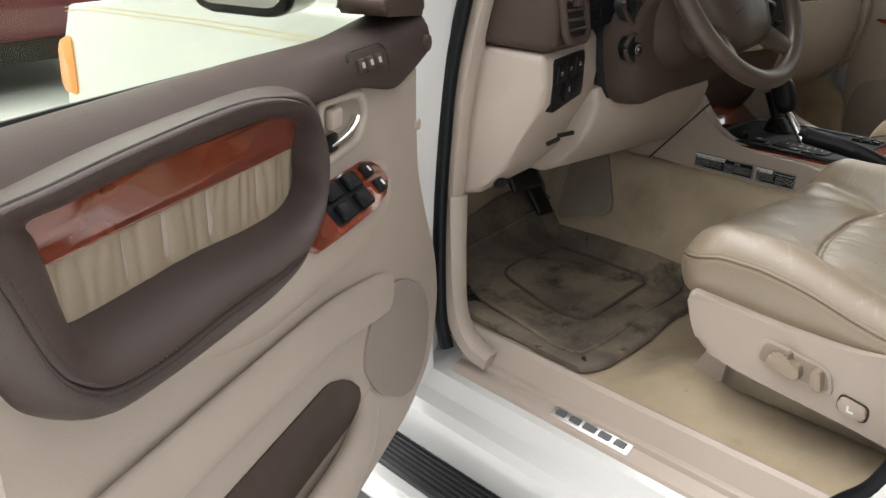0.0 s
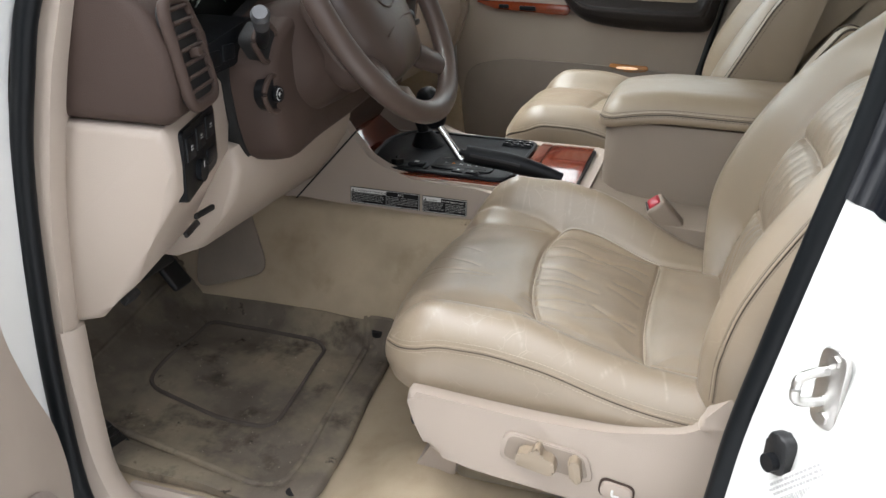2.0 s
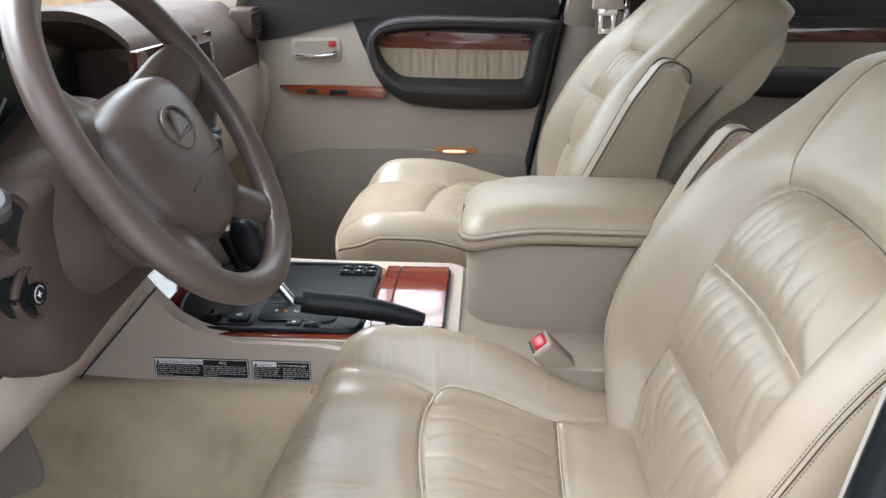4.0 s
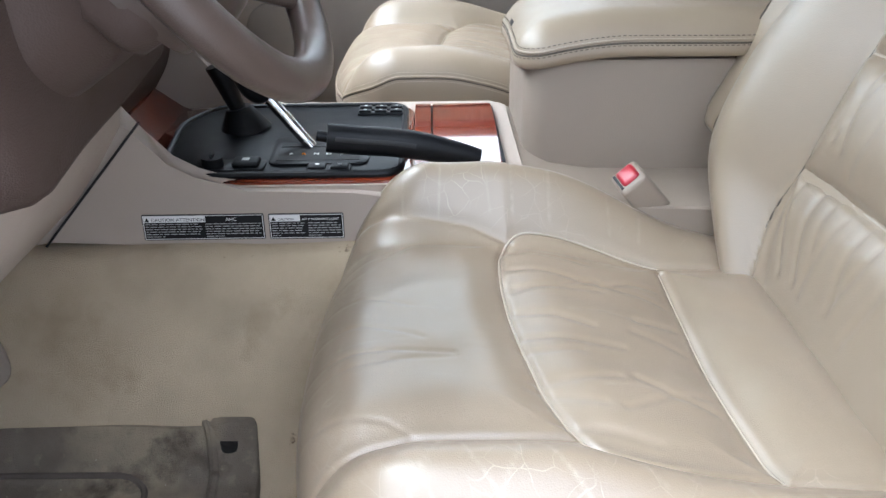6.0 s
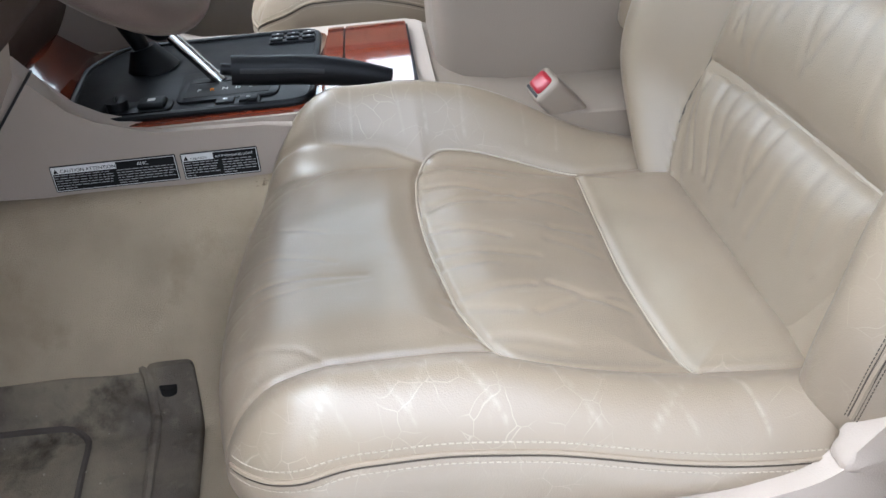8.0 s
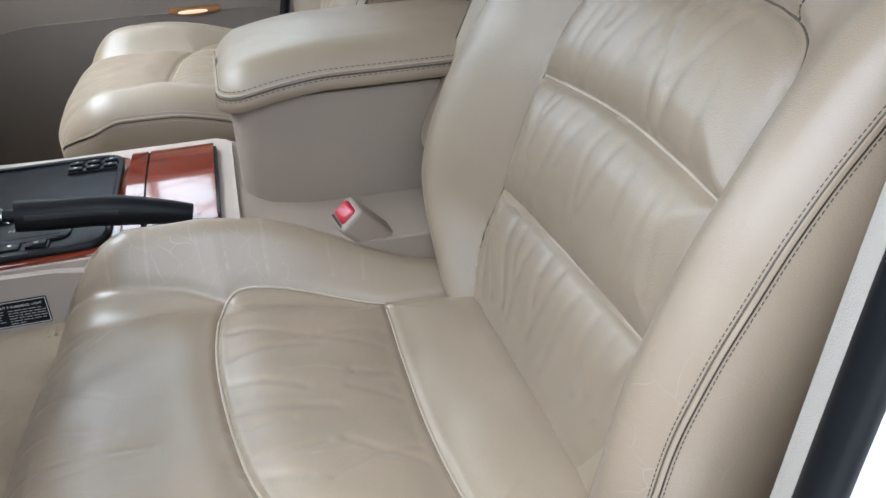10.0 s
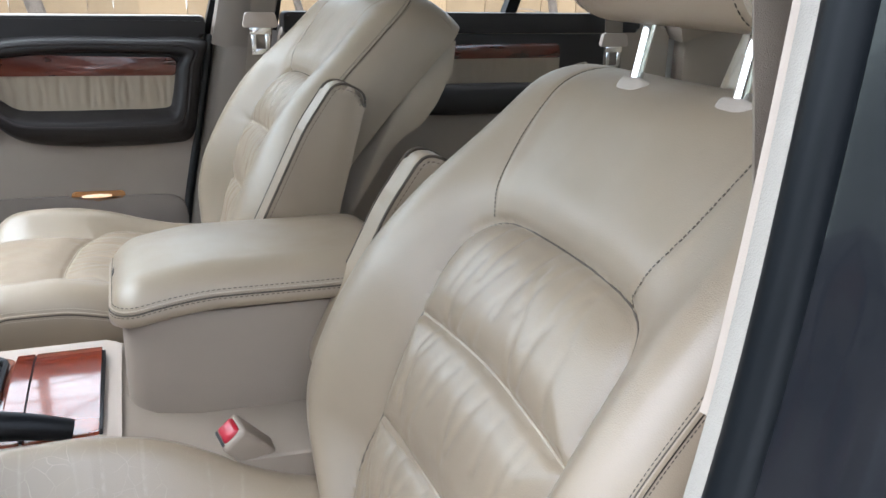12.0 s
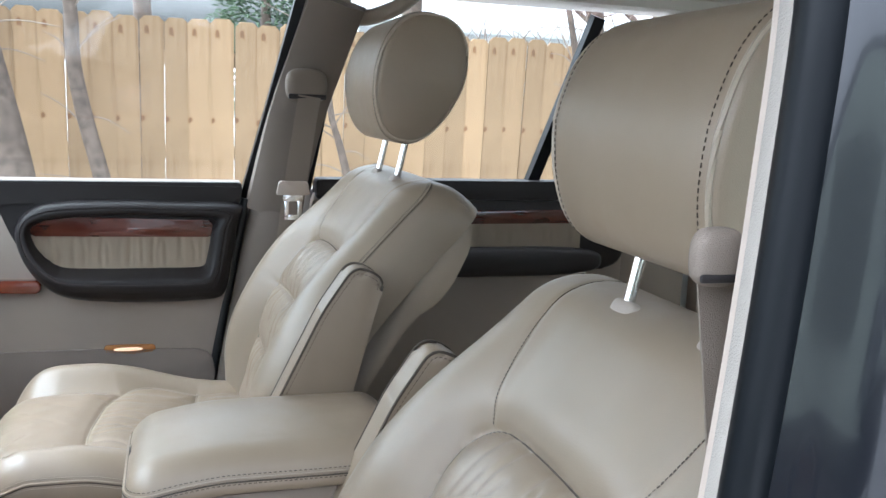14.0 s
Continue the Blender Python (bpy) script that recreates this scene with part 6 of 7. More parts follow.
for a_, b_ in zip(brd, brd[1:] + brd[:1]):
    dense += [a_.lerp(b_, i / 6) for i in range(6)]
part("border_ridge", tube(dense, 0.0055, 8, True), MAT, mat_ob, "raised border ridge")
heel = [(0.16, 0.12), (0.40, 0.12), (0.40, 0.36), (0.16, 0.36)]
hl = []
hr_ = rounded(heel, 0.03, 5)
for (ax, ay), (bx_, by_) in zip(hr_, hr_[1:] + hr_[:1]):
    hl += [Vector(mat_place(ax + (bx_ - ax) * i / 8, ay + (by_ - ay) * i / 8, 0.0105)) for i in range(8)]
part("heel_pad_edge", tube(hl, 0.0035, 6, True), MAT_EDGE_KICK_SHADE, mat_ob, "raised heel pad edge")
for x, y in ((-0.735, 0.432), (-0.330, 0.470)):
    z = float(floor_z(np.array(x), np.array(y)))
    part("eyelet", rod((x, y, z + 0.006), (x, y, z + 0.0155), 0.010, 16), DARK, mat_ob, "black eyelet")
gr = random.Random(3)
grit = []
for i in range(70):
    x, y = gr.uniform(0.05, 0.45), gr.uniform(0.04, 0.4)
    p = mat_place(np.array(x), np.array(y), 0.0115)
    q = gr.uniform(0.0003, 0.0007)
    grit.append(box([float(c) - q for c in p], [float(c) + q * gr.uniform(0.5, 1.5) for c in p]))
tagged(part("grit", join(*grit), GRIT, mat_ob, "pale grit"), kind="stuff")
# pedals, foot rest and heel plate
ped = thing("brake_pedal", "black rubber brake pedal under the dashboard", "pedal", (-0.51, 0.78, 0.85))
part("pad", moved(box((-0.045, -0.008, -0.026), (0.045, 0.008, 0.026), 0.008, 3), Matrix.Translation((-0.50, 0.80, 0.90)) @ Euler((radians(-35), 0, 0)).to_matrix().to_4x4()), RUBBER, ped)
part("arm", tube([(-0.50, 0.805, 0.905), (-0.50, 0.85, 0.99), (-0.50, 0.87, 1.10)], 0.010, 8), BLACK, ped)
ped2 = thing("accelerator_pedal", "black accelerator pedal beside the tunnel", "pedal", (-0.36, 0.9, 0.8))
part("pad", moved(box((-0.025, -0.007, -0.075), (0.025, 0.007, 0.075), 0.007, 3), Matrix.Translation((-0.365, 0.885, 0.84)) @ Euler((radians(-40), 0, 0)).to_matrix().to_4x4()), RUBBER, ped2)
frest = thing("foot_rest", "black ribbed rubber foot rest beside the kick panel", "foot rest", (-0.73, 0.77, 0.72))
fm = Matrix.Translation((-0.738, 0.785, 0.748)) @ Euler((radians(32), radians(8), 0)).to_matrix().to_4x4()
part("pad", moved(box((-0.040, -0.085, -0.010), (0.040, 0.085, 0.006), 0.006), fm), RUBBER, frest)
for i in range(11):
    part("rib", moved(box((-0.034, -0.078 + i * 0.0152, 0.005), (0.034, -0.070 + i * 0.0152, 0.0095), 0.001), fm), RUBBER, frest)
hp = thing("heel_plate", "smoky grey plastic heel plate on the tunnel carpet", "heel plate", (-0.31, 0.75, 0.80))
hb_ = prism(rounded([(0.835, 0.765), (0.845, 0.925), (0.765, 0.945), (0.690, 0.812)], 0.030, 6), "x", -0.003, 0.003, 0.002)
part("plate", moved(hb_, Matrix.Translation((-0.292, 0, 0)) @ Matrix(((1, 0, 0.42, -0.36), (0, 1, 0, 0), (0, 0, 1, 0), (0, 0, 0, 1)))), HEEL, hp)

# ---- doors ----
def pleats(x0, x1, y0, y1, w, seed, n=60, m=14, amp=0.004):
    """A gathered leather insert."""
    X, Y = np.meshgrid(np.linspace(x0, x1, n), np.linspace(y0, y1, m))
    g = np.random.RandomState(seed)
    lines = []
    for i in range(int(abs(x1 - x0) / 0.017)):
        x = min(x0, x1) + 0.017 * (i + g.uniform(0.2, 0.8))
        lines.append(([(x, y0), (x + g.uniform(-0.004, 0.004), (y0 + y1) / 2), (x + g.uniform(-0.006, 0.006), y1)], g.uniform(0.3, 1)))
    ends = np.minimum(1, (Y - min(y0, y1)) / abs(y1 - y0) * 3) * np.minimum(1, (max(y0, y1) - Y) / abs(y1 - y0) * 8)
    Z = w + ends * (press(X, Y, lines, amp, 0.0048) + 0.001 * waves(X, Y, 0.03, 0.1, seed))
    v = np.stack([X, Y, Z], -1).reshape(-1, 3)
    return raw(v, [(j * n + i, j * n + i + 1, (j + 1) * n + i + 1, (j + 1) * n + i) for j in range(m - 1) for i in range(n - 1)])


DO = Vector((-1.163, 0.493, 0))
md = Matrix(((-0.880, 0, 0.475, DO.x), (-0.475, 0, -0.880, DO.y), (0, 1, 0, 0), (0, 0, 0, 1)))
dd = thing("side_door", "open white front car door with brown and beige leather trim", "door", (-1.2, 0.45, 0.65), "car doors")
dpart = lambda name, bm, m, p=None, label="", sharp=38: part(name, moved(bm, md), m, p or dd, label, sharp)
shell = rounded([(-0.200, 1.185), (-0.235, 1.05), (-0.305, 0.83), (-0.300, 0.70), (-0.20, 0.585), (0.58, 0.575), (0.655, 0.68), (0.665, 1.185)], 0.04)
dpart("skin", prism(shell, "z", -0.145, -0.050, 0.015, 3), WHITE, None, "white painted door skin")
panel = rounded([(-0.145, 1.240), (-0.152, 1.15), (-0.166, 1.06), (-0.209, 0.979), (-0.265, 0.895), (-0.288, 0.82), (-0.284, 0.76), (-0.250, 0.694), (-0.16, 0.655), (0.06, 0.640), (0.56, 0.625), (0.615, 0.68), (0.630, 1.24)], 0.03)
dpart("trim_panel", prism(panel, "z", -0.052, 0.0, 0.016, 4), BEIGE, None, "beige moulded trim panel")
# brown upper roll: a rounded slope from the glass down to the pad
ROLL = [(-0.168, 1.288, 1.240), (-0.160, 1.289, 1.232), (-0.13, 1.286, 1.223), (-0.084, 1.281, 1.211), (-0.03, 1.275, 1.202), (0.03, 1.269, 1.212), (0.086, 1.267, 1.221), (0.14, 1.267, 1.221), (0.25, 1.267, 1.225), (0.40, 1.265, 1.225), (0.56, 1.262, 1.222), (0.645, 1.260, 1.215)]


def roll_section(u, zt, zb):
    """Fuller and steeper ahead of the pad, where the switches sit; a soft slope above it."""
    q = float(step(np.array(u), 0.10, 0.24))
    full = [(zt - 0.030, -0.060), (zt - 0.004, -0.060), (zt - 0.001, -0.057), (zt, -0.050), (zt + 0.0005, -0.036), (zt - 0.001, -0.022), (zt - 0.004, -0.010), (zt - 0.010, 0.000), (zt - 0.022, 0.008), (zb + 0.005, 0.0135), (zb + 0.001, 0.0125), (zb, 0.008), (zb, -0.012)]
    soft = [(zt - 0.030, -0.060), (zt - 0.004, -0.060), (zt - 0.001, -0.057), (zt, -0.050), (zt - 0.002, -0.036), (zt - 0.007, -0.022), (zt - 0.015, -0.010), (zt - 0.024, 0.000), (zb + 0.012, 0.010), (zb + 0.005, 0.0135), (zb + 0.001, 0.0125), (zb, 0.008), (zb, -0.012)]
    return [(f[0] + (g[0] - f[0]) * q, f[1] + (g[1] - f[1]) * q) for f, g in zip(full, soft)]


rs = smooth_path(ROLL, 5)
rings = [[(u, z, w) for z, w in roll_section(u, zt, zb)] for u, zt, zb in rs]
roll = raw([p for r in rings for p in r], [(i * 13 + j, (i + 1) * 13 + j, (i + 1) * 13 + j + 1, i * 13 + j + 1) for i in range(len(rings) - 1) for j in range(12)] + [tuple(range(12, -1, -1)), tuple((len(rings) - 1) * 13 + j for j in range(13))])
dpart("top_roll", roll, surf("brown_roll_vinyl", (0.047, 0.034, 0.030), 0.55, spec=0.08, bump=0.14, fine=650, cells=True, vary=0.06), None, "brown soft top roll", 60)
dpart("sail_cover", prism(rounded([(-0.165, 1.28), (-0.150, 1.365), (-0.10, 1.36), (-0.01, 1.305), (-0.02, 1.29)], 0.01), "z", -0.06, 0.004, 0.006), BROWN)
mtilt = Matrix.Translation((-0.026, 1.2440, 0.0092)) @ Euler((radians(-17), 0, 0)).to_matrix().to_4x4()
mpart = lambda name, bm, m, p=None, label="": dpart(name, moved(bm, mtilt), m, p, label)
mem = [Vector((u, z, 0.0)) for u, z in rounded([(0.128, 0.018), (0.030, 0.020), (0.012, 0.008), (0.014, -0.017), (0.122, -0.016)], 0.010)]
memp = mpart("memory_panel", tube(mem[:-8], 0.0010, 6), DARK, None, "seat memory switches")
for i in range(3):
    u = 0.096 - i * 0.025
    mpart("memory_button", box((u - 0.009, -0.008, -0.002), (u + 0.009, 0.008, 0.0035), 0.003), BROWN, memp)
    mpart("button_mark", box((u - 0.004, -0.003, 0.0032), (u + 0.004, 0.0035, 0.0040), 0.0003), GREY_PRINT, memp)
# brown padded frame round the wood and gathered leather, growing into the armrest
PAD = [(0.660, 1.239, 0.645, 1.242, 0.026, 0.576, 1.220, 0), (0.595, 1.241, 0.580, 1.247, 0.027, 0.552, 1.221, 0), (0.494, 1.248, 0.500, 1.253, 0.028, 0.490, 1.224, 0), (0.349, 1.252, 0.380, 1.257, 0.028, 0.360, 1.225, 0), (0.285, 1.252, 0.310, 1.252, 0.029, 0.300, 1.224, 0), (0.240, 1.248, 0.256, 1.237, 0.030, 0.252, 1.218, 0), (0.213, 1.238, 0.232, 1.216, 0.031, 0.236, 1.208, 0), (0.198, 1.212, 0.219, 1.188, 0.033, 0.232, 1.194, 0.05), (0.194, 1.180, 0.219, 1.160, 0.035, 0.231, 1.174, 0.1), (0.209, 1.140, 0.246, 1.124, 0.040, 0.233, 1.150, 0.3), (0.245, 1.088, 0.300, 1.104, 0.047, 0.258, 1.133, 0.7), (0.310, 1.060, 0.350, 1.106, 0.050, 0.320, 1.131, 1), (0.410, 1.056, 0.439, 1.108, 0.050, 0.410, 1.138, 1), (0.492, 1.060, 0.515, 1.106, 0.050, 0.490, 1.139, 1), (0.556, 1.067, 0.572, 1.112, 0.050, 0.538, 1.140, 0.9), (0.592, 1.088, 0.603, 1.130, 0.048, 0.560, 1.143, 0.6), (0.613, 1.112, 0.618, 1.150, 0.045, 0.566, 1.156, 0.3), (0.628, 1.151, 0.627, 1.175, 0.041, 0.569, 1.171, 0.1), (0.638, 1.187, 0.634, 1.198, 0.037, 0.571, 1.190, 0), (0.652, 1.225, 0.643, 1.226, 0.030, 0.574, 1.208, 0)]
po = smooth_path([(p[0], p[1], -0.020) for p in PAD], 8, True)
ps = smooth_path([(p[2], p[3], p[4]) for p in PAD], 8, True)
pi_ = smooth_path([(p[5], p[6], p[7]) for p in PAD], 8, True)


def pad_at(i, f):
    """A point of the pad: f runs 0 to 1 from its foot up to the seam, 1 to 2 from the seam down to the opening."""
    o, m, n = po[i % len(po)], ps[i % len(po)], pi_[i % len(po)]
    if f <= 1:
        g = f ** 1.6
        return Vector((o.x + (m.x - o.x) * g, o.y + (m.y - o.y) * g, o.z + (m.z - o.z) * (1 - (1 - f) ** 2.2)))
    b = f - 1
    k = min(max(n.z, 0), 1)
    swell = 0.0050 * min(1, b / 0.12) * (1 - b)
    return Vector((m.x + (n.x - m.x) * b, m.y + (n.y - m.y) * b, m.z + (0.003 - m.z) * b ** (2.6 - 0.7 * k) + swell))


PF = [0, 0.08, 0.16, 0.26, 0.38, 0.52, 0.66, 0.78, 0.87, 0.94, 0.98, 1.0, 1.02, 1.06, 1.12, 1.2, 1.3, 1.42, 1.54, 1.66, 1.77, 1.86, 1.93, 1.97, 2.0]
pc = len(po)
padm = dpart("armrest_frame", raw([pad_at(i, f) - Vector((0, 0, 0.0022 if f == 1.0 else 0)) for i in range(pc) for f in PF], [(i * 25 + j, i * 25 + j + 1, (i + 1) % pc * 25 + j + 1, (i + 1) % pc * 25 + j) for i in range(pc) for j in range(24)]), BROWN_LEATHER, None, "brown stitched leather armrest frame", 80)
dpart("seam", tube([pad_at(i, 1.0) - Vector((0, 0, 0.0016)) for i in range(pc)], 0.0010, 5, True), DARK, padm)
for f in (0.90, 1.10):
    dpart("stitching", stitches([pad_at(i, f) + Vector((0, 0, 0.0002)) for i in range(pc + 1)], 0.0036, 0.0022, 0.00045), THREAD_BROWN, padm)
wstrip = prism(rounded([(0.222, 1.187), (0.224, 1.214), (0.28, 1.229), (0.45, 1.231), (0.597, 1.228), (0.599, 1.1885)], 0.008), "z", -0.004, 0.006, 0.003, 3)
for v in wstrip.verts:
    v.co.z += 0.22 * (v.co.y - 1.19)
dpart("wood_strip", wstrip, WOOD, None, "red walnut strip")
dpart("gathered_insert", pleats(0.222, 0.60, 1.124, 1.191, 0.003, 5, 150, 16, 0.0030), LEATHER, None, "gathered tan leather insert", 80)
# inner handle, window switches, speaker, map pocket
rc_ = rounded([(0.170, 1.220), (0.058, 1.212), (0.042, 1.186), (0.066, 1.158), (0.170, 1.150)], 0.018, 6)
hd = dpart("handle_recess", tube([Vector((u, z, 0.002)) for u, z in rc_], 0.0065, 10, True, None, (0, 0, 1)), BEIGE, None, "beige handle recess")
dpart("recess_floor", prism([(u, z) for u, z in rc_], "z", -0.004, 0.0008), TAUPE, hd)
dpart("inner_handle", sweep(smooth_path([(0.146, 1.168, 0.002), (0.126, 1.170, 0.004), (0.104, 1.175, 0.006), (0.086, 1.182, 0.006), (0.078, 1.187, 0.004)], 5), ring(0.0032, 10, 0.0068), False, (0, 0, 1)), CHROME, hd, "chrome inner handle")
dpart("handle_pivot", box((0.128, 1.160, 0.0), (0.152, 1.180, 0.008), 0.003), BLACK, hd)
dpart("lock_button", box((0.122, 1.186, 0.0), (0.150, 1.208, 0.011), 0.004), BEIGE, hd)
# sloping shelf in front of the armrest that carries the window switches
us = np.linspace(-0.05, 0.52, 24)
cut = [(1.130, -0.010), (1.122, -0.002), (1.104, 0.014), (1.084, 0.032), (1.072, 0.034), (1.040, 0.020), (1.005, 0.0), (1.0, -0.010)]
dpart("switch_shelf", raw([(u, 1.09 + (z - 1.09) * (0.6 + 0.4 * f), w * f - 0.004 * (1 - f)) for u, f in ((u, min(1, max(0, (u + 0.05) / 0.09)) ** 0.7 * (1 - float(step(np.array(u), 0.26, 0.50)))) for u in us) for z, w in cut], [(i * 8 + j, i * 8 + j + 1, (i + 1) * 8 + j + 1, (i + 1) * 8 + j) for i in range(23) for j in range(7)]), BEIGE, None, "", 70)
h_ = math.sqrt(0.5)
mpt = Matrix(((1, 0, 0, -0.008), (0, -h_ * 1.2, h_, 1.1265), (0, h_ * 1.2, h_, -0.0045), (0, 0, 0, 1)))
spart = lambda name, bm, m, p=None, label="": dpart(name, moved(bm, mpt), m, p, label)
swp = spart("switch_plate", prism(rounded([(0.262, 0.002), (0.262, 0.050), (0.20, 0.051), (0.10, 0.050), (0.050, 0.043), (0.022, 0.028), (0.030, 0.010), (0.070, 0.000), (0.15, -0.003)], 0.014, 6), "z", -0.004, 0.003, 0.002, 3), WOOD, None, "red walnut window switch plate")
spart("switch_well", prism(rounded([(0.088, 0.006), (0.196, 0.003), (0.196, 0.044), (0.094, 0.044)], 0.004), "z", 0.0, 0.0036), BLACK, swp)
for u, v in ((0.113, 0.0145), (0.115, 0.0345), (0.163, 0.0135), (0.165, 0.0345)):
    spart("window_switch", moved(box((-0.019, -0.0085, 0.0), (0.019, 0.0085, 0.0085), 0.003), Matrix.Translation((u, v, 0.001)) @ Euler((0, radians(-7), 0)).to_matrix().to_4x4()), BLACK, swp, "black window switch")
for u, v in ((0.066, 0.014), (0.061, 0.033)):
    spart("lock_switch", box((u - 0.0115, v - 0.0075, 0.001), (u + 0.0115, v + 0.0075, 0.0095), 0.004), BLACK, swp)
    spart("switch_mark", box((u - 0.004, v - 0.003, 0.0092), (u + 0.001, v + 0.003, 0.0098)), GREY_LIGHT, swp)
sp = rounded([(-0.035, 0.926), (0.028, 0.885), (0.042, 0.835), (-0.013, 0.768), (-0.113, 0.705), (-0.175, 0.690), (-0.232, 0.728), (-0.236, 0.815), (-0.185, 0.872), (-0.105, 0.912)], 0.05, 6)
dpart("speaker_grille", prism(sp, "z", -0.004, 0.0035, 0.003, 2), surf("speaker_cloth", (0.30, 0.245, 0.215), 0.8, bump=0.9, fine=700, cells=True, vary=0.05), None, "taupe speaker grille")
pk = rounded([(0.60, 0.876), (0.15, 0.874), (0.090, 0.848), (0.050, 0.812), (0.054, 0.790), (0.085, 0.778), (0.60, 0.770)], 0.02, 6)
dpart("map_pocket", prism(pk, "z", -0.006, 0.0030, 0.002), BROWN, None, "dark brown map pocket opening")
pl_ = smooth_path([(0.58, 0.735, 0.022), (0.20, 0.735, 0.020), (0.08, 0.742, 0.012), (0.01, 0.760, -0.008)], 6)
dpart("pocket_lip", sweep(pl_, ring(0.036, 12, 0.020), False, (0, 0, 1)), BEIGE, None, "", 80)
bulge = smooth_path([(-0.06, 0.905, -0.004), (0.03, 0.930, 0.002), (0.20, 0.955, 0.006), (0.56, 0.965, 0.006)], 6)
dpart("panel_swage", sweep(bulge, ring(0.034, 16, 0.010), False, (0, 0, 1)), BEIGE, None, "", 80)
dpart("plug", rod((-0.155, 1.13, -0.002), (-0.155, 1.13, 0.004), 0.008, 16), BEIGE)
dpart("plug", rod((-0.152, 1.245, 0.010), (-0.152, 1.245, 0.0165), 0.011, 16), BROWN)
dpart("edge_seal", sweep(smooth_path([(-0.185, 1.30, -0.058), (-0.215, 1.05, -0.058), (-0.295, 0.83, -0.058), (-0.292, 0.70, -0.058), (-0.20, 0.60, -0.058)], 6), ring(0.008, 8), False, (0, 0, 1)), RUBBER)
# frame, glass and mirror
dpart("window_frame", sweep([(-0.175, 1.36, -0.075), (0.05, 1.55, -0.115), (0.27, 1.735, -0.150), (0.36, 1.76, -0.155), (0.60, 1.76, -0.155), (0.635, 1.72, -0.150), (0.645, 1.28, -0.075)], [(-0.015, -0.018), (0.015, -0.018), (0.015, 0.018), (-0.015, 0.018)], False, (0, 0, 1)), BLACK, None, "black window frame")
gl = dpart("glass", raw([(-0.16, 1.20, -0.075), (0.64, 1.20, -0.075), (0.62, 1.75, -0.155), (0.30, 1.75, -0.155), (-0.16, 1.35, -0.093), (-0.16, 1.20, -0.079), (0.64, 1.20, -0.079), (0.62, 1.75, -0.159), (0.30, 1.75, -0.159), (-0.16, 1.35, -0.097)], [(0, 1, 2, 3, 4), (9, 8, 7, 6, 5), (0, 5, 6, 1), (1, 6, 7, 2), (2, 7, 8, 3), (3, 8, 9, 4), (4, 9, 5, 0)]), GLASS_SIDE, None, "faintly green side glass")
gl.visible_shadow = False
dpart("belt_seal", box((-0.16, 1.225, -0.0640), (0.645, 1.2640, -0.0602), 0.001), DARK)
mir = dpart("mirror_housing", blob((-0.02, 1.372, -0.165), 0.055, 0.090, 0.078, 3.5, 28, 20), WHITE, None, "white door mirror")
dpart("mirror_foot", box((-0.11, 1.31, -0.15), (-0.03, 1.35, -0.075), 0.015), BLACK, mir)
dpart("mirror_surround", prism(rounded([(1.289, -0.228), (1.285, -0.094), (1.452, -0.094), (1.452, -0.232)], 0.03, 6), "x", 0.020, 0.042, 0.006), BLACK, mir)
dpart("mirror_glass", prism(rounded([(1.299, -0.220), (1.296, -0.102), (1.444, -0.102), (1.444, -0.224)], 0.026, 6), "x", 0.040, 0.0445), CHROME, mir, "mirror glass")

# passenger door, closed
MPX = 0.800
mp = Matrix(((0, 0, -1, MPX), (1, 0, 0, 0), (0, 1, 0, 0), (0, 0, 0, 1)))
pd = thing("side_door", "closed passenger door with charcoal pad, walnut strip and beige panel", "door", (0.85, 0.3, 0.6), "car doors")
ppart = lambda name, bm, m, p=None, label="", sharp=38: part(name, moved(bm, mp), m, p or pd, label, sharp)
ppanel = rounded([(-0.055, 1.375), (-0.025, 1.15), (0.015, 0.92), (0.03, 0.68), (0.60, 0.68), (0.655, 0.80), (0.675, 1.10), (0.665, 1.375)], 0.03)
ppart("trim_panel", prism(ppanel, "z", -0.055, 0.0, 0.014, 4), DOOR_PANEL, None, "beige moulded trim panel")
# darker sheet paints the shade on the lower part of the beige panel
ppart("carpet_panel", prism(rounded([(0.02, 0.70), (0.0, 1.025), (0.30, 1.035), (0.52, 1.035), (0.64, 1.005), (0.66, 0.72)], 0.05), "z", -0.01, 0.008, 0.006), surf("grey_brown_panel_shade", (0.215, 0.18, 0.15), 0.95, bump=0.7, fine=500, vary=0.1), None, "lower door panel coloured dark for shade")
ppart("lower_bin", prism(rounded([(0.04, 0.70), (0.03, 0.94), (0.40, 0.94), (0.44, 0.70)], 0.03), "z", 0.006, 0.02, 0.008), TAUPE)
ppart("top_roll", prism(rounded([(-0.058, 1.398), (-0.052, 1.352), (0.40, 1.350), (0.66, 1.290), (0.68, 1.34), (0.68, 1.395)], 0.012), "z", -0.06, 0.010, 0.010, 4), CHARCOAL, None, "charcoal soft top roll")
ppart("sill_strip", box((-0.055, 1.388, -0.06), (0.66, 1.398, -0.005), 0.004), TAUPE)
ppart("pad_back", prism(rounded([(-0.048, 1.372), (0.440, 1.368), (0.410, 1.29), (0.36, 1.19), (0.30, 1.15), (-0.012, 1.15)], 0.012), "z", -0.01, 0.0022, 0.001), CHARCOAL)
FF = np.linspace(0, 1, 25)
thin = np.interp(FF, [0, 0.04, 0.12, 0.25, 0.42, 0.47, 0.52, 0.70, 0.85, 0.95, 1], [0.0, 0.014, 0.024, 0.031, 0.0345, 0.0300, 0.0345, 0.034, 0.028, 0.016, 0.002])
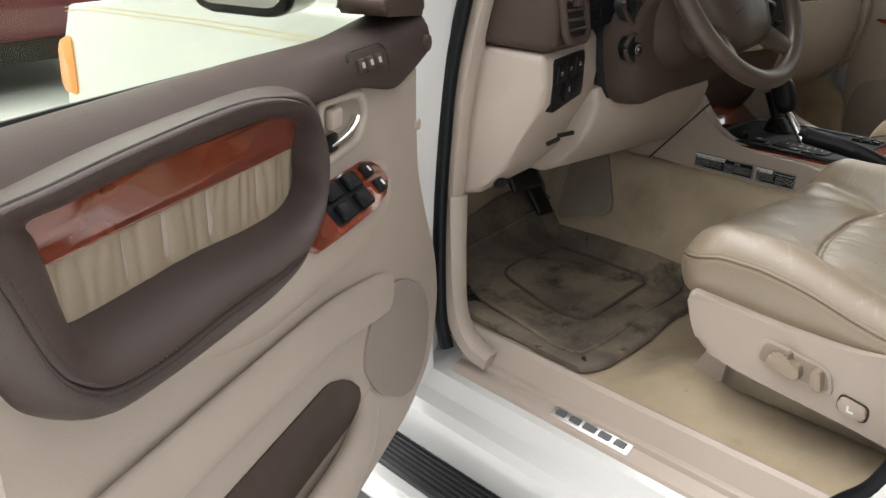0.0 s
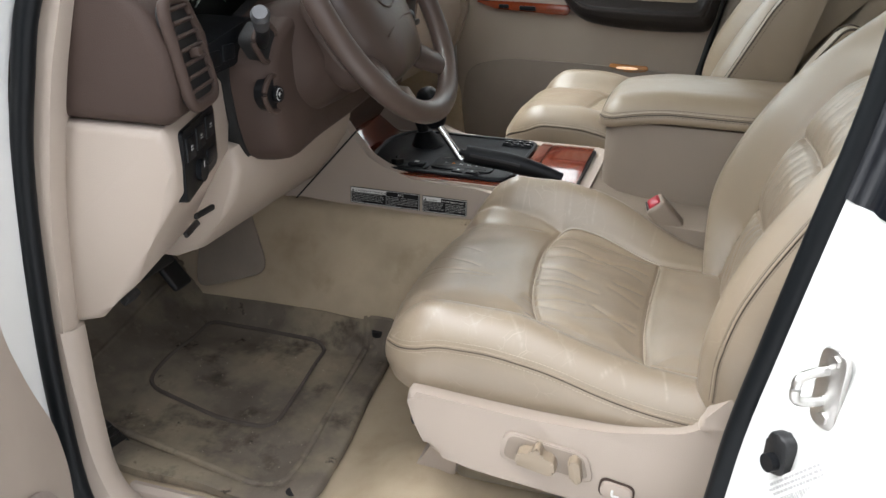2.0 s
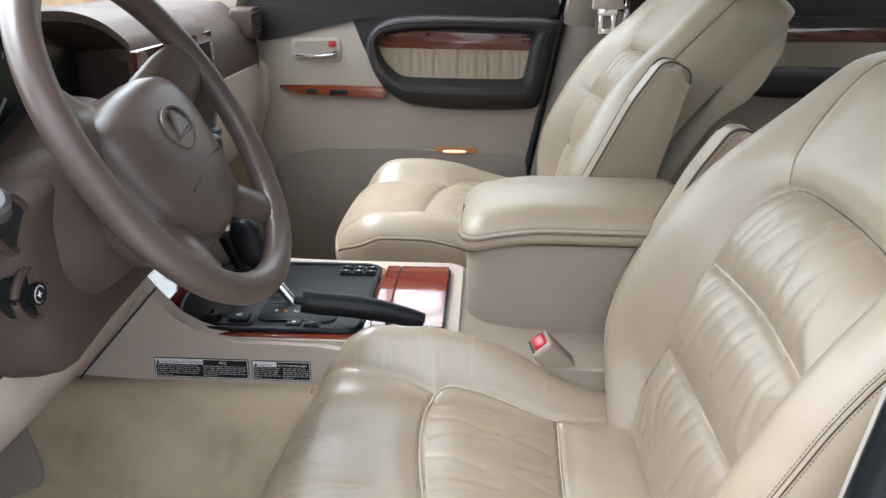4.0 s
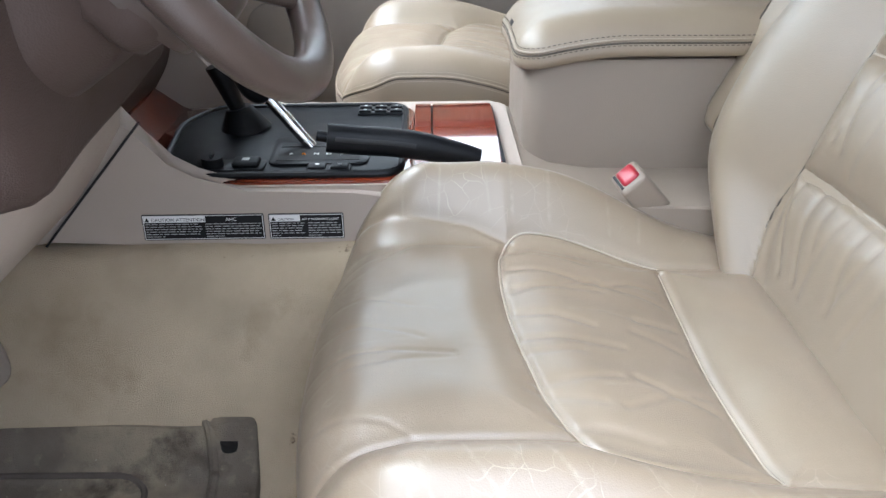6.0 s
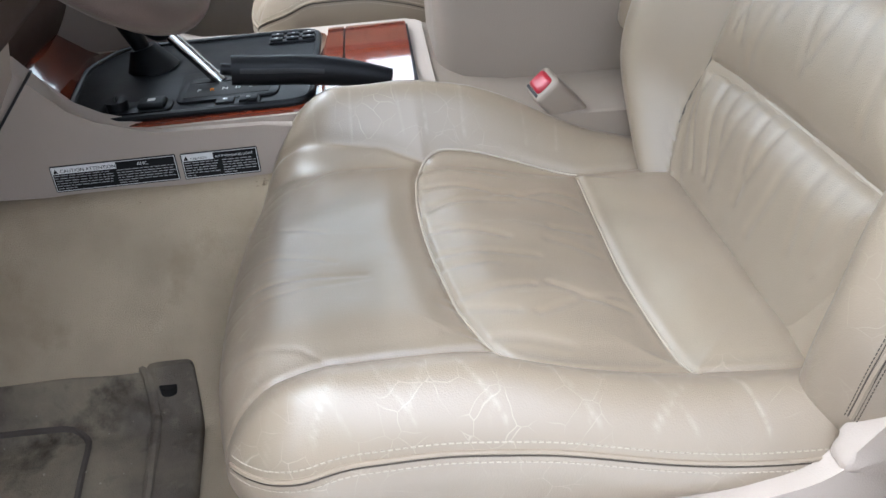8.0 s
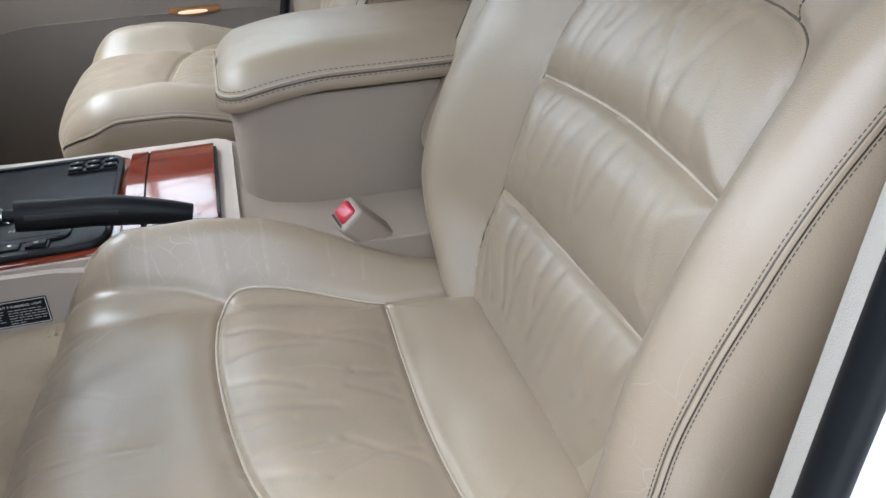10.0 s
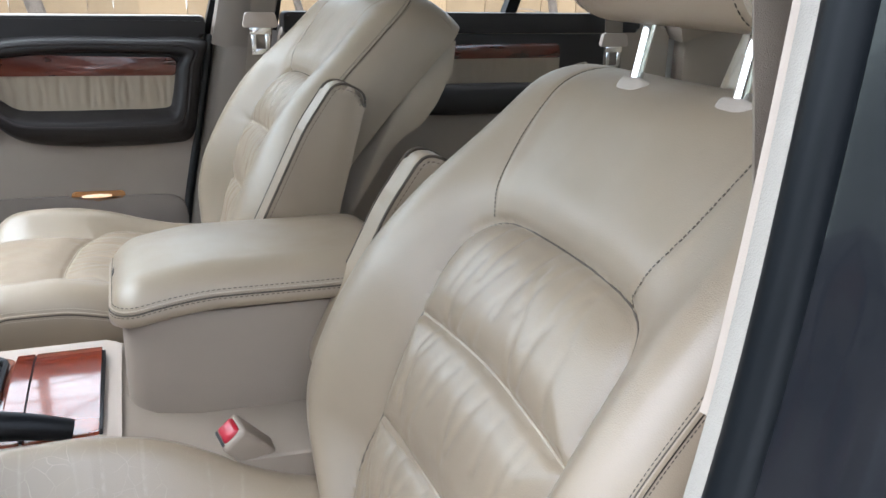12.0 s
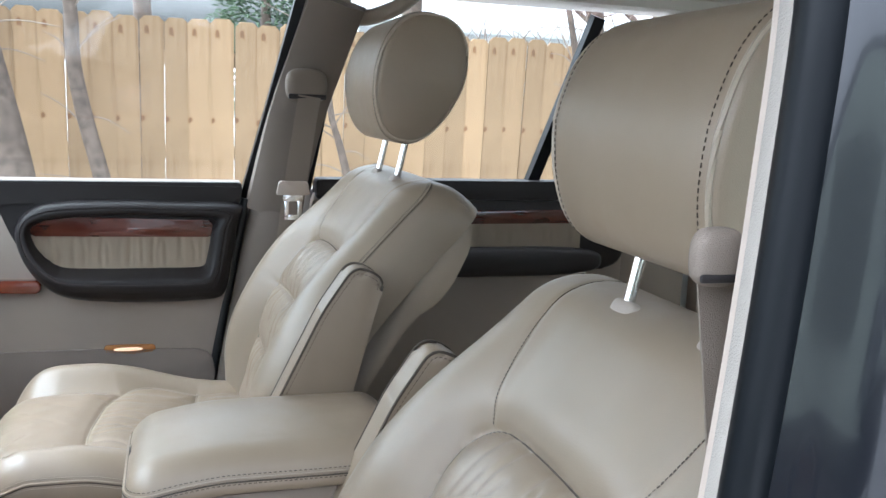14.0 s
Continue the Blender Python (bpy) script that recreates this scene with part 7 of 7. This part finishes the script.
deep = np.interp(FF, [0, 0.06, 0.20, 0.40, 0.55, 0.62, 0.66, 0.70, 0.78, 0.88, 0.96, 1], [0.0, 0.020, 0.042, 0.056, 0.0615, 0.0625, 0.0585, 0.0610, 0.050, 0.028, 0.010, 0.003])


def frame_at(o, n, f):
    k = min(max(o.z, 0), 1)
    return Vector((o.x + (n.x - o.x) * f, o.y + (n.y - o.y) * f, float(np.interp(f, FF, thin)) * (1 - k) + float(np.interp(f, FF, deep)) * k))


def pad_frame(add, name, material, label, outer, inner):
    """A padded frame lofted between two outlines, with a grooved seam and two rows of stitches."""
    c = len(outer)
    add(name, raw([frame_at(o, n, f) for o, n in zip(outer, inner) for f in FF], [(i * 25 + j, i * 25 + j + 1, (i + 1) % c * 25 + j + 1, (i + 1) % c * 25 + j) for i in range(c) for j in range(24)]), material, None, label, 80)
    for d in (-0.055, 0.0, 0.055):
        pts = []
        for i in range(c + 1):
            o, n = outer[i % c], inner[i % c]
            k = min(max(o.z, 0), 1)
            pts.append(frame_at(o, n, 0.47 + 0.19 * k + d * (1 - 0.35 * k)) + Vector((0, 0, 0.0002)))
        add("stitching" if d else "seam", stitches(pts, 0.0034, 0.0022, 0.0004) if d else tube(pts[:-1], 0.0009, 5, True), THREAD_BROWN)



PFRAME = [(-0.050, 1.352, 0.006, 1.318, 0), (0.086, 1.358, 0.093, 1.324, 0), (0.206, 1.360, 0.186, 1.326, 0), (0.290, 1.358, 0.275, 1.322, 0), (0.345, 1.350, 0.330, 1.316, 0), (0.380, 1.330, 0.362, 1.306, 0.02), (0.398, 1.295, 0.368, 1.288, 0.1), (0.394, 1.255, 0.360, 1.262, 0.3), (0.378, 1.215, 0.345, 1.240, 0.55), (0.350, 1.178, 0.322, 1.222, 0.8), (0.300, 1.148, 0.295, 1.215, 0.85), (0.20, 1.136, 0.20, 1.213, 0.85), (0.10, 1.134, 0.11, 1.213, 0.85), (0.045, 1.136, 0.06, 1.213, 0.85), (-0.005, 1.141, 0.028, 1.216, 0.7), (-0.024, 1.165, 0.020, 1.232, 0.35), (-0.034, 1.22, 0.014, 1.262, 0.1), (-0.046, 1.30, 0.010, 1.292, 0)]
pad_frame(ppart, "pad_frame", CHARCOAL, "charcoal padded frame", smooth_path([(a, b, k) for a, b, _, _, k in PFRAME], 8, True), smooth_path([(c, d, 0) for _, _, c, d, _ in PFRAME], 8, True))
ppart("wood_strip", prism(rounded([(0.008, 1.279), (0.008, 1.315), (0.27, 1.322), (0.345, 1.315), (0.372, 1.300), (0.368, 1.282)], 0.008), "z", -0.004, 0.010, 0.004, 3), WOOD_DARK, None, "dark red walnut strip")
ppart("gathered_insert", pleats(0.006, 0.37, 1.203, 1.285, 0.0075, 15, 130, 16, 0.0034), LEATHER, None, "gathered tan leather insert", 80)
ppart("handle_recess", prism(rounded([(0.462, 1.246), (0.462, 1.304), (0.582, 1.300), (0.580, 1.250)], 0.012), "z", -0.002, 0.005, 0.003), BEIGE, None, "beige handle recess")
ppart("recess_shadow", prism(rounded([(0.470, 1.253), (0.470, 1.297), (0.572, 1.294), (0.570, 1.257)], 0.010), "z", 0.0045, 0.006), TAUPE)
ppart("inner_handle", sweep(smooth_path([(0.566, 1.262, 0.006), (0.53, 1.261, 0.018), (0.49, 1.264, 0.020), (0.472, 1.270, 0.006)], 5), ring(0.005, 10, 0.008), False, (0, 0, 1)), CHROME, None, "chrome inner handle")
ppart("lock_tab", box((0.474, 1.282, 0.005), (0.490, 1.296, 0.010), 0.002), RED, None, "red lock tab")
ppart("switch_plate", prism(rounded([(0.352, 1.162), (0.352, 1.189), (0.50, 1.192), (0.618, 1.188), (0.56, 1.170)], 0.010), "z", -0.002, 0.018, 0.005, 3), WOOD, None, "red walnut switch plate")
ppart("window_switch", box((0.445, 1.170, 0.016), (0.490, 1.182, 0.024), 0.003), BLACK, None, "black window switch")
ppart("lock_switch", box((0.520, 1.172, 0.016), (0.548, 1.183, 0.023), 0.003), BLACK)
lamp = ppart("courtesy_lamp", prism(rounded([(0.128, 1.026), (0.130, 1.040), (0.232, 1.042), (0.236, 1.028), (0.18, 1.021)], 0.008), "z", -0.002, 0.008, 0.003), surf("dull_amber_lens", (0.36, 0.16, 0.05), 0.2, bump=0, vary=0.15), None, "amber courtesy lamp lens")
glow = bpy.data.materials.new("lamp_glow")
glow.use_nodes = True
glow.node_tree.nodes["Principled BSDF"].inputs["Emission Color"].default_value = (1.0, 0.45, 0.12, 1)
glow.node_tree.nodes["Principled BSDF"].inputs["Emission Strength"].default_value = 0.22
ppart("lamp_bulb", blob((0.185, 1.032, 0.008), 0.030, 0.004, 0.0016, 2.5, 20, 10), glow, None, "lit bulb")
# rear right door
rp = thing("side_door", "closed rear door with charcoal pad and dark walnut strip", "door", (0.85, -0.6, 0.6), "car doors")
rpart = lambda name, bm, m, label="", sharp=38: part(name, moved(bm, mp), m, rp, label, sharp)
rpart("trim_panel", prism(rounded([(-0.215, 1.385), (-0.18, 0.70), (-1.10, 0.70), (-1.20, 0.95), (-1.20, 1.385)], 0.03), "z", -0.055, -0.012, 0.014, 3), TAUPE, "taupe trim panel")
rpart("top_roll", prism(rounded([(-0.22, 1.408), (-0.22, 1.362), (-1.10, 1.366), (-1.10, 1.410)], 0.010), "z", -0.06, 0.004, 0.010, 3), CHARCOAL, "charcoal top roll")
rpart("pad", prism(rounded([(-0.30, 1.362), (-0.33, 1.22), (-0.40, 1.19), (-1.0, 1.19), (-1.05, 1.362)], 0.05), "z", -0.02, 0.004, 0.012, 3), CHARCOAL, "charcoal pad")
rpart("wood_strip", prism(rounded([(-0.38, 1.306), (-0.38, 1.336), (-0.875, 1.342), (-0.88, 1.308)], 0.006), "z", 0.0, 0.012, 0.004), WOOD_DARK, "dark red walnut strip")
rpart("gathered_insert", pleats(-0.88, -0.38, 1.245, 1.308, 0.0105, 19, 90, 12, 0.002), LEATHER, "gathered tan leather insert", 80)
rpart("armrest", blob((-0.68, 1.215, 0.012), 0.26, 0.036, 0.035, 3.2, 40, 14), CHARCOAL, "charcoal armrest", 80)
# seat belts
def seat_belt(pts, tongue, guide, label, size=(0.018, 0.036, 0.032)):
    t = thing("seat_belt", label, "seat belt", pts[-1])
    path = smooth_path(pts, 6)
    part("webbing", sweep(path, [(-0.0235, -0.0008), (0.0235, -0.0008), (0.0235, 0.0008), (-0.0235, 0.0008)], False, (1, 0, 0)), BELT, t, "taupe webbing")
    part("guide_cover", moved(blob((0, 0, 0), *size, 3), Matrix.Translation(guide)), BELT, t, "taupe belt guide")
    part("guide_slot", moved(box((-size[0] * 1.1, -size[1] * 0.9, -size[2] * 0.8), (-size[0] * 0.67, size[1] * 0.9, -size[2] * 0.5), 0.003), Matrix.Translation(guide)), CHARCOAL, t)
    x, y, z = tongue
    part("tongue_cover", moved(prism(rounded([(-0.036, -0.004), (0.036, -0.004), (0.030, 0.026), (-0.030, 0.026)], 0.006), "x", -0.008, 0.006, 0.003), Matrix.Translation((x, y, z))), BEIGE, t, "beige tongue cover")
    m_ = Matrix.Translation((x - 0.002, y, z))
    part("tongue", moved(join(box((-0.0015, -0.022, -0.018), (0.0015, 0.022, 0.0), 0.001), box((-0.0015, -0.019, -0.056), (0.0015, -0.009, -0.016), 0.001), box((-0.0015, 0.009, -0.056), (0.0015, 0.019, -0.016), 0.001), box((-0.0015, -0.019, -0.058), (0.0015, 0.019, -0.046), 0.001)), m_), CHROME, t, "polished steel tongue")


seat_belt([(0.704, -0.188, 1.590), (0.716, -0.176, 1.50), (0.722, -0.160, 1.38), (0.735, -0.14, 1.20), (0.73, -0.12, 0.95), (0.725, -0.10, 0.74)], (0.722, -0.158, 1.384), (0.728, -0.184, 1.612), "taupe seat belt hanging on the passenger pillar with steel tongue", (0.022, 0.044, 0.036))
seat_belt([(0.745, -0.99, 1.66), (0.73, -0.98, 1.50), (0.70, -0.97, 1.36), (0.66, -0.95, 1.10), (0.62, -0.93, 0.98)], (0.69, -0.965, 1.345), (0.745, -0.99, 1.68), "taupe rear seat belt hanging beside the quarter window")
seat_belt([(-0.712, -0.215, 1.50), (-0.712, -0.235, 1.38), (-0.725, -0.25, 1.20), (-0.735, -0.25, 1.0), (-0.735, -0.25, 0.74)], (-0.735, -0.25, 0.90), (-0.722, -0.196, 1.508), "taupe seat belt on the driver's pillar", (0.008, 0.015, 0.016))
# rear bench
bench = thing("rear_seat", "gathered taupe leather rear bench seat", "seat", (0, -1.0, 0.70))
part("cushion", box((-0.68, -1.12, 0.76), (0.66, -0.62, 0.98), 0.05, 4), LEATHER, bench, "", 60)
RB = Matrix(((1, 0, 0, 0), (0, -0.36, 0.933, -1.08), (0, 0.933, 0.36, 0.92), (0, 0, 0, 1)))
for x0, x1 in ((-0.66, -0.03), (0.0, 0.63)):
    bb = part("backrest", moved(box((x0, -0.02, -0.14), (x1, 0.58, 0.0), 0.045, 4), RB), LEATHER, bench, "", 60)
    for k in range(5):
        part("gathered_panel", moved(pleats(x0 + 0.06, x1 - 0.06, 0.09 + k * 0.09, 0.172 + k * 0.09, 0.006, 50 + k, 70, 8, 0.006), RB), LEATHER, bench, "", 80)
    c_ = (x0 + x1) / 2
    part("headrest", moved(blob((c_, 0.68, -0.06), 0.14, 0.09, 0.055, 2.8), RB), LEATHER, bench, "", 80)
part("seat_pan", box((-0.66, -1.2, 0.68), (0.64, -0.66, 0.78)), DARK, bench)


# ---- levelling: the car stands on level ground ----
for ob in list(scene.objects):
    if ob.parent is None and ob.type in ("EMPTY", "MESH"):
        ob.matrix_basis = LEVEL @ ob.matrix_basis

# ---- outside ----
gv = [(-60, -60, 0), (60, -60, 0), (60, 60, 0), (-60, 60, 0), (-60, -60, -0.2), (60, -60, -0.2), (60, 60, -0.2), (-60, 60, -0.2)]
tagged(part("ground", raw(gv, [(0, 1, 2, 3), (7, 6, 5, 4), (0, 4, 5, 1), (1, 5, 6, 2), (2, 6, 7, 3), (3, 7, 4, 0)]), CONCRETE), "pale grey concrete driveway", "driveway", "", "structure")
# plain wall added out of view on the driver's side, darkening the horizon there
tagged(part("wall_west", box((-12.3, -14.0, 0.0), (-12.0, 14.0, 3.0)), WALL), "plain grey brown wall added out of view to block low sky", "wall", "", "structure")
# fence of dog-eared boards
FX = 4.75
fence = thing("fence", "new cedar privacy fence of dog-eared boards", "fence", (FX, 0, 0))
BOARD = 0.146


def board_mesh(h):
    w = BOARD - 0.0006
    out = [(-w / 2, 0.03), (w / 2, 0.03), (w / 2, h - 0.03), (w / 2 - 0.03, h), (-w / 2 + 0.03, h), (-w / 2, h - 0.03)]
    bm = prism(out, "x", -0.009, 0.009)
    bmesh.ops.recalc_face_normals(bm, faces=bm.faces)
    me = bpy.data.meshes.new("board")
    bm.to_mesh(me)
    bm.free()
    me.materials.append(CEDAR)
    return me


meshes = [board_mesh(h) for h in (1.79, 1.80, 1.81)]
gf = random.Random(8)
for i in range(96):
    y = 5.2 - i * BOARD
    ob = new("board", gf.choice(meshes))
    ob.parent = fence
    ob.location = (gf.uniform(-0.004, 0.004), y + gf.uniform(-0.002, 0.002), gf.uniform(-0.006, 0.006))
    ob.rotation_euler = (gf.uniform(-0.004, 0.004), 0, gf.uniform(-0.02, 0.02))
for z in (0.35, 0.95, 1.55):
    part("fence_rail", box((FX + 0.012, -8.9, z - 0.045), (FX + 0.05, 5.3, z + 0.045), 0.004), CEDAR, fence)
for i in range(6):
    part("fence_post", box((FX + 0.05, 5.0 - i * 2.7, 0), (FX + 0.14, 5.09 - i * 2.7, 1.80), 0.006), CEDAR, fence)


def limb(path, r0, r1, n=9):
    k = len(path) - 1
    return sweep(smooth_path(path, 4), ring(1.0, n), False, (0.3, 0.2, 0.9), True, lambda u: r0 + (r1 - r0) * u)


def bare_tree(base, height, r0, seed, label, spread=1.0, lean=(0, 0), first=0.35, limbs=9, twigs=9):
    """A leafless tree: tapered trunk, limbs and fine twigs."""
    g = random.Random(seed)
    t = thing("bare_tree", label, "tree", base, "bare trees")
    b = Vector(base)
    trunk = [b + Vector((lean[0] * u + g.uniform(-0.06, 0.06) * u, lean[1] * u + g.uniform(-0.06, 0.06) * u, height * u)) for u in np.linspace(0, 1, 8)]
    part("trunk", limb(trunk, r0, r0 * 0.22, 12), BARK, t, "", 60)
    fine = []
    for i in range(limbs):
        u = first + (0.97 - first) * (i + g.random()) / limbs
        p = b + Vector((lean[0] * u, lean[1] * u, height * u))
        a = g.uniform(0, 6.28)
        ln = height * g.uniform(0.22, 0.42) * (1.15 - u * 0.6) * spread
        d = Vector((math.cos(a), math.sin(a), g.uniform(0.25, 0.9))).normalized()
        pts, q = [p], p
        for k in range(4):
            d = (d + Vector((g.uniform(-0.3, 0.3), g.uniform(-0.3, 0.3), g.uniform(-0.1, 0.25)))).normalized()
            q = q + d * ln / 4
            pts.append(q)
        rr = r0 * (1 - u * 0.75) * 0.42
        part("branch", limb(pts, rr, rr * 0.25, 7), BARK, t, "", 60)
        for j in range(twigs):
            s = g.uniform(0.25, 1.0) * 4
            k = min(int(s), 3)
            p2 = pts[k].lerp(pts[k + 1], s - k)
            d2 = Vector((g.uniform(-1, 1), g.uniform(-1, 1), g.uniform(-0.3, 1))).normalized()
            l2 = ln * g.uniform(0.2, 0.5)
            m1 = p2 + d2 * l2 * 0.5 + Vector((g.uniform(-0.1, 0.1), g.uniform(-0.1, 0.1), 0.05)) * l2
            e2 = p2 + d2 * l2 + Vector((0, 0, g.uniform(-0.1, 0.3))) * l2
            fine.append(limb([p2, m1, e2], rr * 0.28, rr * 0.08, 4))
            for _ in range(3):
                d3 = (d2 + Vector((g.uniform(-1, 1), g.uniform(-1, 1), g.uniform(-0.5, 0.9)))).normalized()
                st = m1.lerp(e2, g.random())
                fine.append(limb([st, st + d3 * l2 * 0.25, st + d3 * l2 * g.uniform(0.35, 0.6)], rr * 0.13, rr * 0.05, 3))
    tagged(part("twigs", join(*fine), TWIG, t, "fine bare twigs"), kind="stuff")
    return t


def stem(path, r0, r1, label, seed):
    """A single leaning trunk with a few broken twigs."""
    g = random.Random(seed)
    t = thing("tree_trunk", label, "tree", path[0], "bare trees")
    part("trunk", limb(path, r0, r1, 14), BARK, t, "", 60)
    fine = []
    for i in range(14):
        k = g.randrange(1, len(path) - 1)
        p = Vector(path[k]).lerp(Vector(path[k + 1]), g.random())
        d = Vector((g.uniform(-0.3, 0.1), g.uniform(-1, 1), g.uniform(-0.2, 0.8))).normalized() * g.uniform(0.15, 0.5)
        fine.append(limb([p, p + d * 0.5 + Vector((0, 0, 0.03)), p + d], 0.006, 0.002, 5))
    tagged(part("twigs", join(*fine), TWIG, t), kind="stuff")


stem([(4.35, 0.94, 0), (4.35, 0.97, 0.7), (4.36, 1.05, 1.2), (4.36, 1.16, 1.75), (4.35, 1.3, 2.5), (4.3, 1.4, 3.6)], 0.115, 0.07, "thick dark bare trunk in front of the fence", 3)
stem([(4.4, 0.42, 0), (4.4, 0.50, 0.7), (4.41, 0.60, 1.15), (4.42, 0.66, 1.5), (4.42, 0.67, 1.85), (4.4, 0.76, 2.6), (4.3, 0.8, 3.8)], 0.055, 0.03, "slim grey leaning trunk in front of the fence", 4)
stem([(4.45, -1.22, 0), (4.45, -1.0, 0.8), (4.45, -0.93, 1.05), (4.46, -0.86, 1.3), (4.46, -0.83, 1.8), (4.4, -0.8, 3.0)], 0.032, 0.012, "thin leaning trunk in front of the fence", 5)
stem([(4.45, -2.95, 0), (4.45, -2.75, 0.9), (4.45, -2.62, 1.4), (4.46, -2.55, 1.8), (4.4, -2.3, 2.6), (4.4, -2.2, 3.6)], 0.035, 0.015, "thin leaning trunk in front of the fence", 6)
bare_tree((7.2, -2.1, 0), 7.5, 0.13, 11, "bare tree behind the fence", 1.1)
bare_tree((6.6, -3.9, 0), 6.5, 0.10, 12, "bare tree behind the fence", 1.2, (0, 0.4), 0.2, 12, 11)
bare_tree((8.5, -5.6, 0), 7.0, 0.14, 13, "bare tree behind the fence", 1.2, (0, 0), 0.2, 12, 11)
bare_tree((7.6, 2.2, 0), 8.0, 0.16, 14, "bare tree behind the fence", 1.1, (0, -0.5), 0.25, 12, 10)
bare_tree((6.4, 0.3, 0), 6.5, 0.09, 15, "bare tree behind the fence", 1.2, (-0.6, 0.2), 0.42, 12, 11)
# shrub of bare twigs showing over the fence
g5 = random.Random(5)
br = []
for i in range(150):
    p = Vector((g5.uniform(5.6, 7.2), g5.uniform(-3.6, -2.0), g5.uniform(1.1, 1.7)))
    d = Vector((g5.uniform(-0.5, 0.5), g5.uniform(-1, 1), g5.uniform(0.1, 0.9))).normalized() * g5.uniform(0.3, 0.8)
    br.append(limb([p, p + d * 0.5 + Vector((0, 0, 0.05)), p + d], 0.007, 0.002, 4))
sh = thing("bare_shrub", "tangled bare twigs of a shrub behind the fence", "shrub", (6.4, -2.8, 0))
tagged(part("twigs", join(*br), TWIG, sh), kind="stuff")
part("stems", join(*[limb([(6.4, -2.8, 0), (6.4 + 0.2 * a, -2.8 + 0.2 * b, 0.6), (6.4 + 0.5 * a, -2.8 + 0.6 * b, 1.5)], 0.02, 0.008, 6) for a, b in ((-1, -1), (1, 1), (-1, 1), (1, -1), (0, 1), (0, -1))]), TWIG, sh)
# house behind the fence
house = thing("house", "pale grey house with lap siding and snow-grey roof behind the fence", "house", (12.5, -6, 0))
part("wall", box((11.0, -11.0, 0), (15.0, -2.35, 2.1)), SIDING, house, "pale grey siding wall")
for i in range(14):
    part("siding_board", prism([(10.985, 0.1 + i * 0.145), (11.0, 0.24 + i * 0.145), (11.0, 0.09 + i * 0.145)], "y", -11.0, -2.35), SIDING, house)
part("roof", prism([(10.6, 2.05), (13.0, 3.0), (15.4, 2.05), (15.4, 1.95), (13.0, 2.85), (10.6, 1.95)], "y", -11.3, -2.1), ROOFING, house, "snow-grey roof")
part("gutter", box((10.52, -11.3, 1.98), (10.62, -2.1, 2.07), 0.01), WHITE, house, "white gutter")
wdw = part("window", box((10.96, -3.1, 1.35), (11.02, -2.6, 1.95), 0.01), WHITE, house, "white framed window")
part("pane", box((10.955, -3.05, 1.40), (10.965, -2.65, 1.90)), surf("dim_glass", (0.12, 0.13, 0.14), 0.1, bump=0), wdw)
# evergreen
ev = thing("evergreen", "dark snowy evergreen tree behind the fence", "tree", (12.5, -1.2, 0))
part("trunk", rod((12.5, -1.2, 0), (12.5, -1.2, 4.6), 0.12, 10, 0.02), BARK, ev)
ge, nv, nf = random.Random(9), [], []
for i in range(5200):
    h = ge.uniform(0.3, 4.7)
    rr = (4.9 - h) * 0.30 * math.sqrt(ge.random())
    a = ge.uniform(0, 6.28)
    p = Vector((12.5 + rr * math.cos(a), -1.2 + rr * math.sin(a), h - rr * 0.25))
    d = Vector((math.cos(a) + ge.uniform(-0.5, 0.5), math.sin(a) + ge.uniform(-0.5, 0.5), ge.uniform(-0.4, 0.3))).normalized() * 0.13
    sd = d.cross(Vector((0, 0, 1))).normalized() * 0.022
    k = len(nv)
    nv += [p - sd, p + sd, p + d, p + d * 0.4 + Vector((0, 0, 0.03))]
    nf += [(k, k + 1, k + 3), (k + 1, k + 2, k + 3), (k + 2, k, k + 3)]
tagged(part("crown", raw(nv, nf), NEEDLE, ev, "dense dark needles", 38, False), kind="stuff")
# maroon vehicle ahead
mc = thing("parked_car", "dark maroon vehicle parked ahead on the driveway", "car", (1.6, 7.6, 0))
part("body", prism(rounded([(6.6, 0.42), (6.55, 0.62), (6.6, 1.05), (6.9, 1.18), (8.0, 1.25), (8.6, 1.72), (10.6, 1.72), (11.0, 1.2), (11.0, 0.45)], 0.12, 6), "x", -0.35, 1.55, 0.09, 4), MAROON, mc)
for x in (-0.3, 1.3):
    for y in (7.4, 10.0):
        w = part("wheel", rod((x - 0.02, y, 0.34), (x + 0.22, y, 0.34), 0.34, 32), RUBBER, mc)
part("underside", box((-0.3, 6.7, 0.25), (1.5, 10.9, 0.45)), DARK, mc)
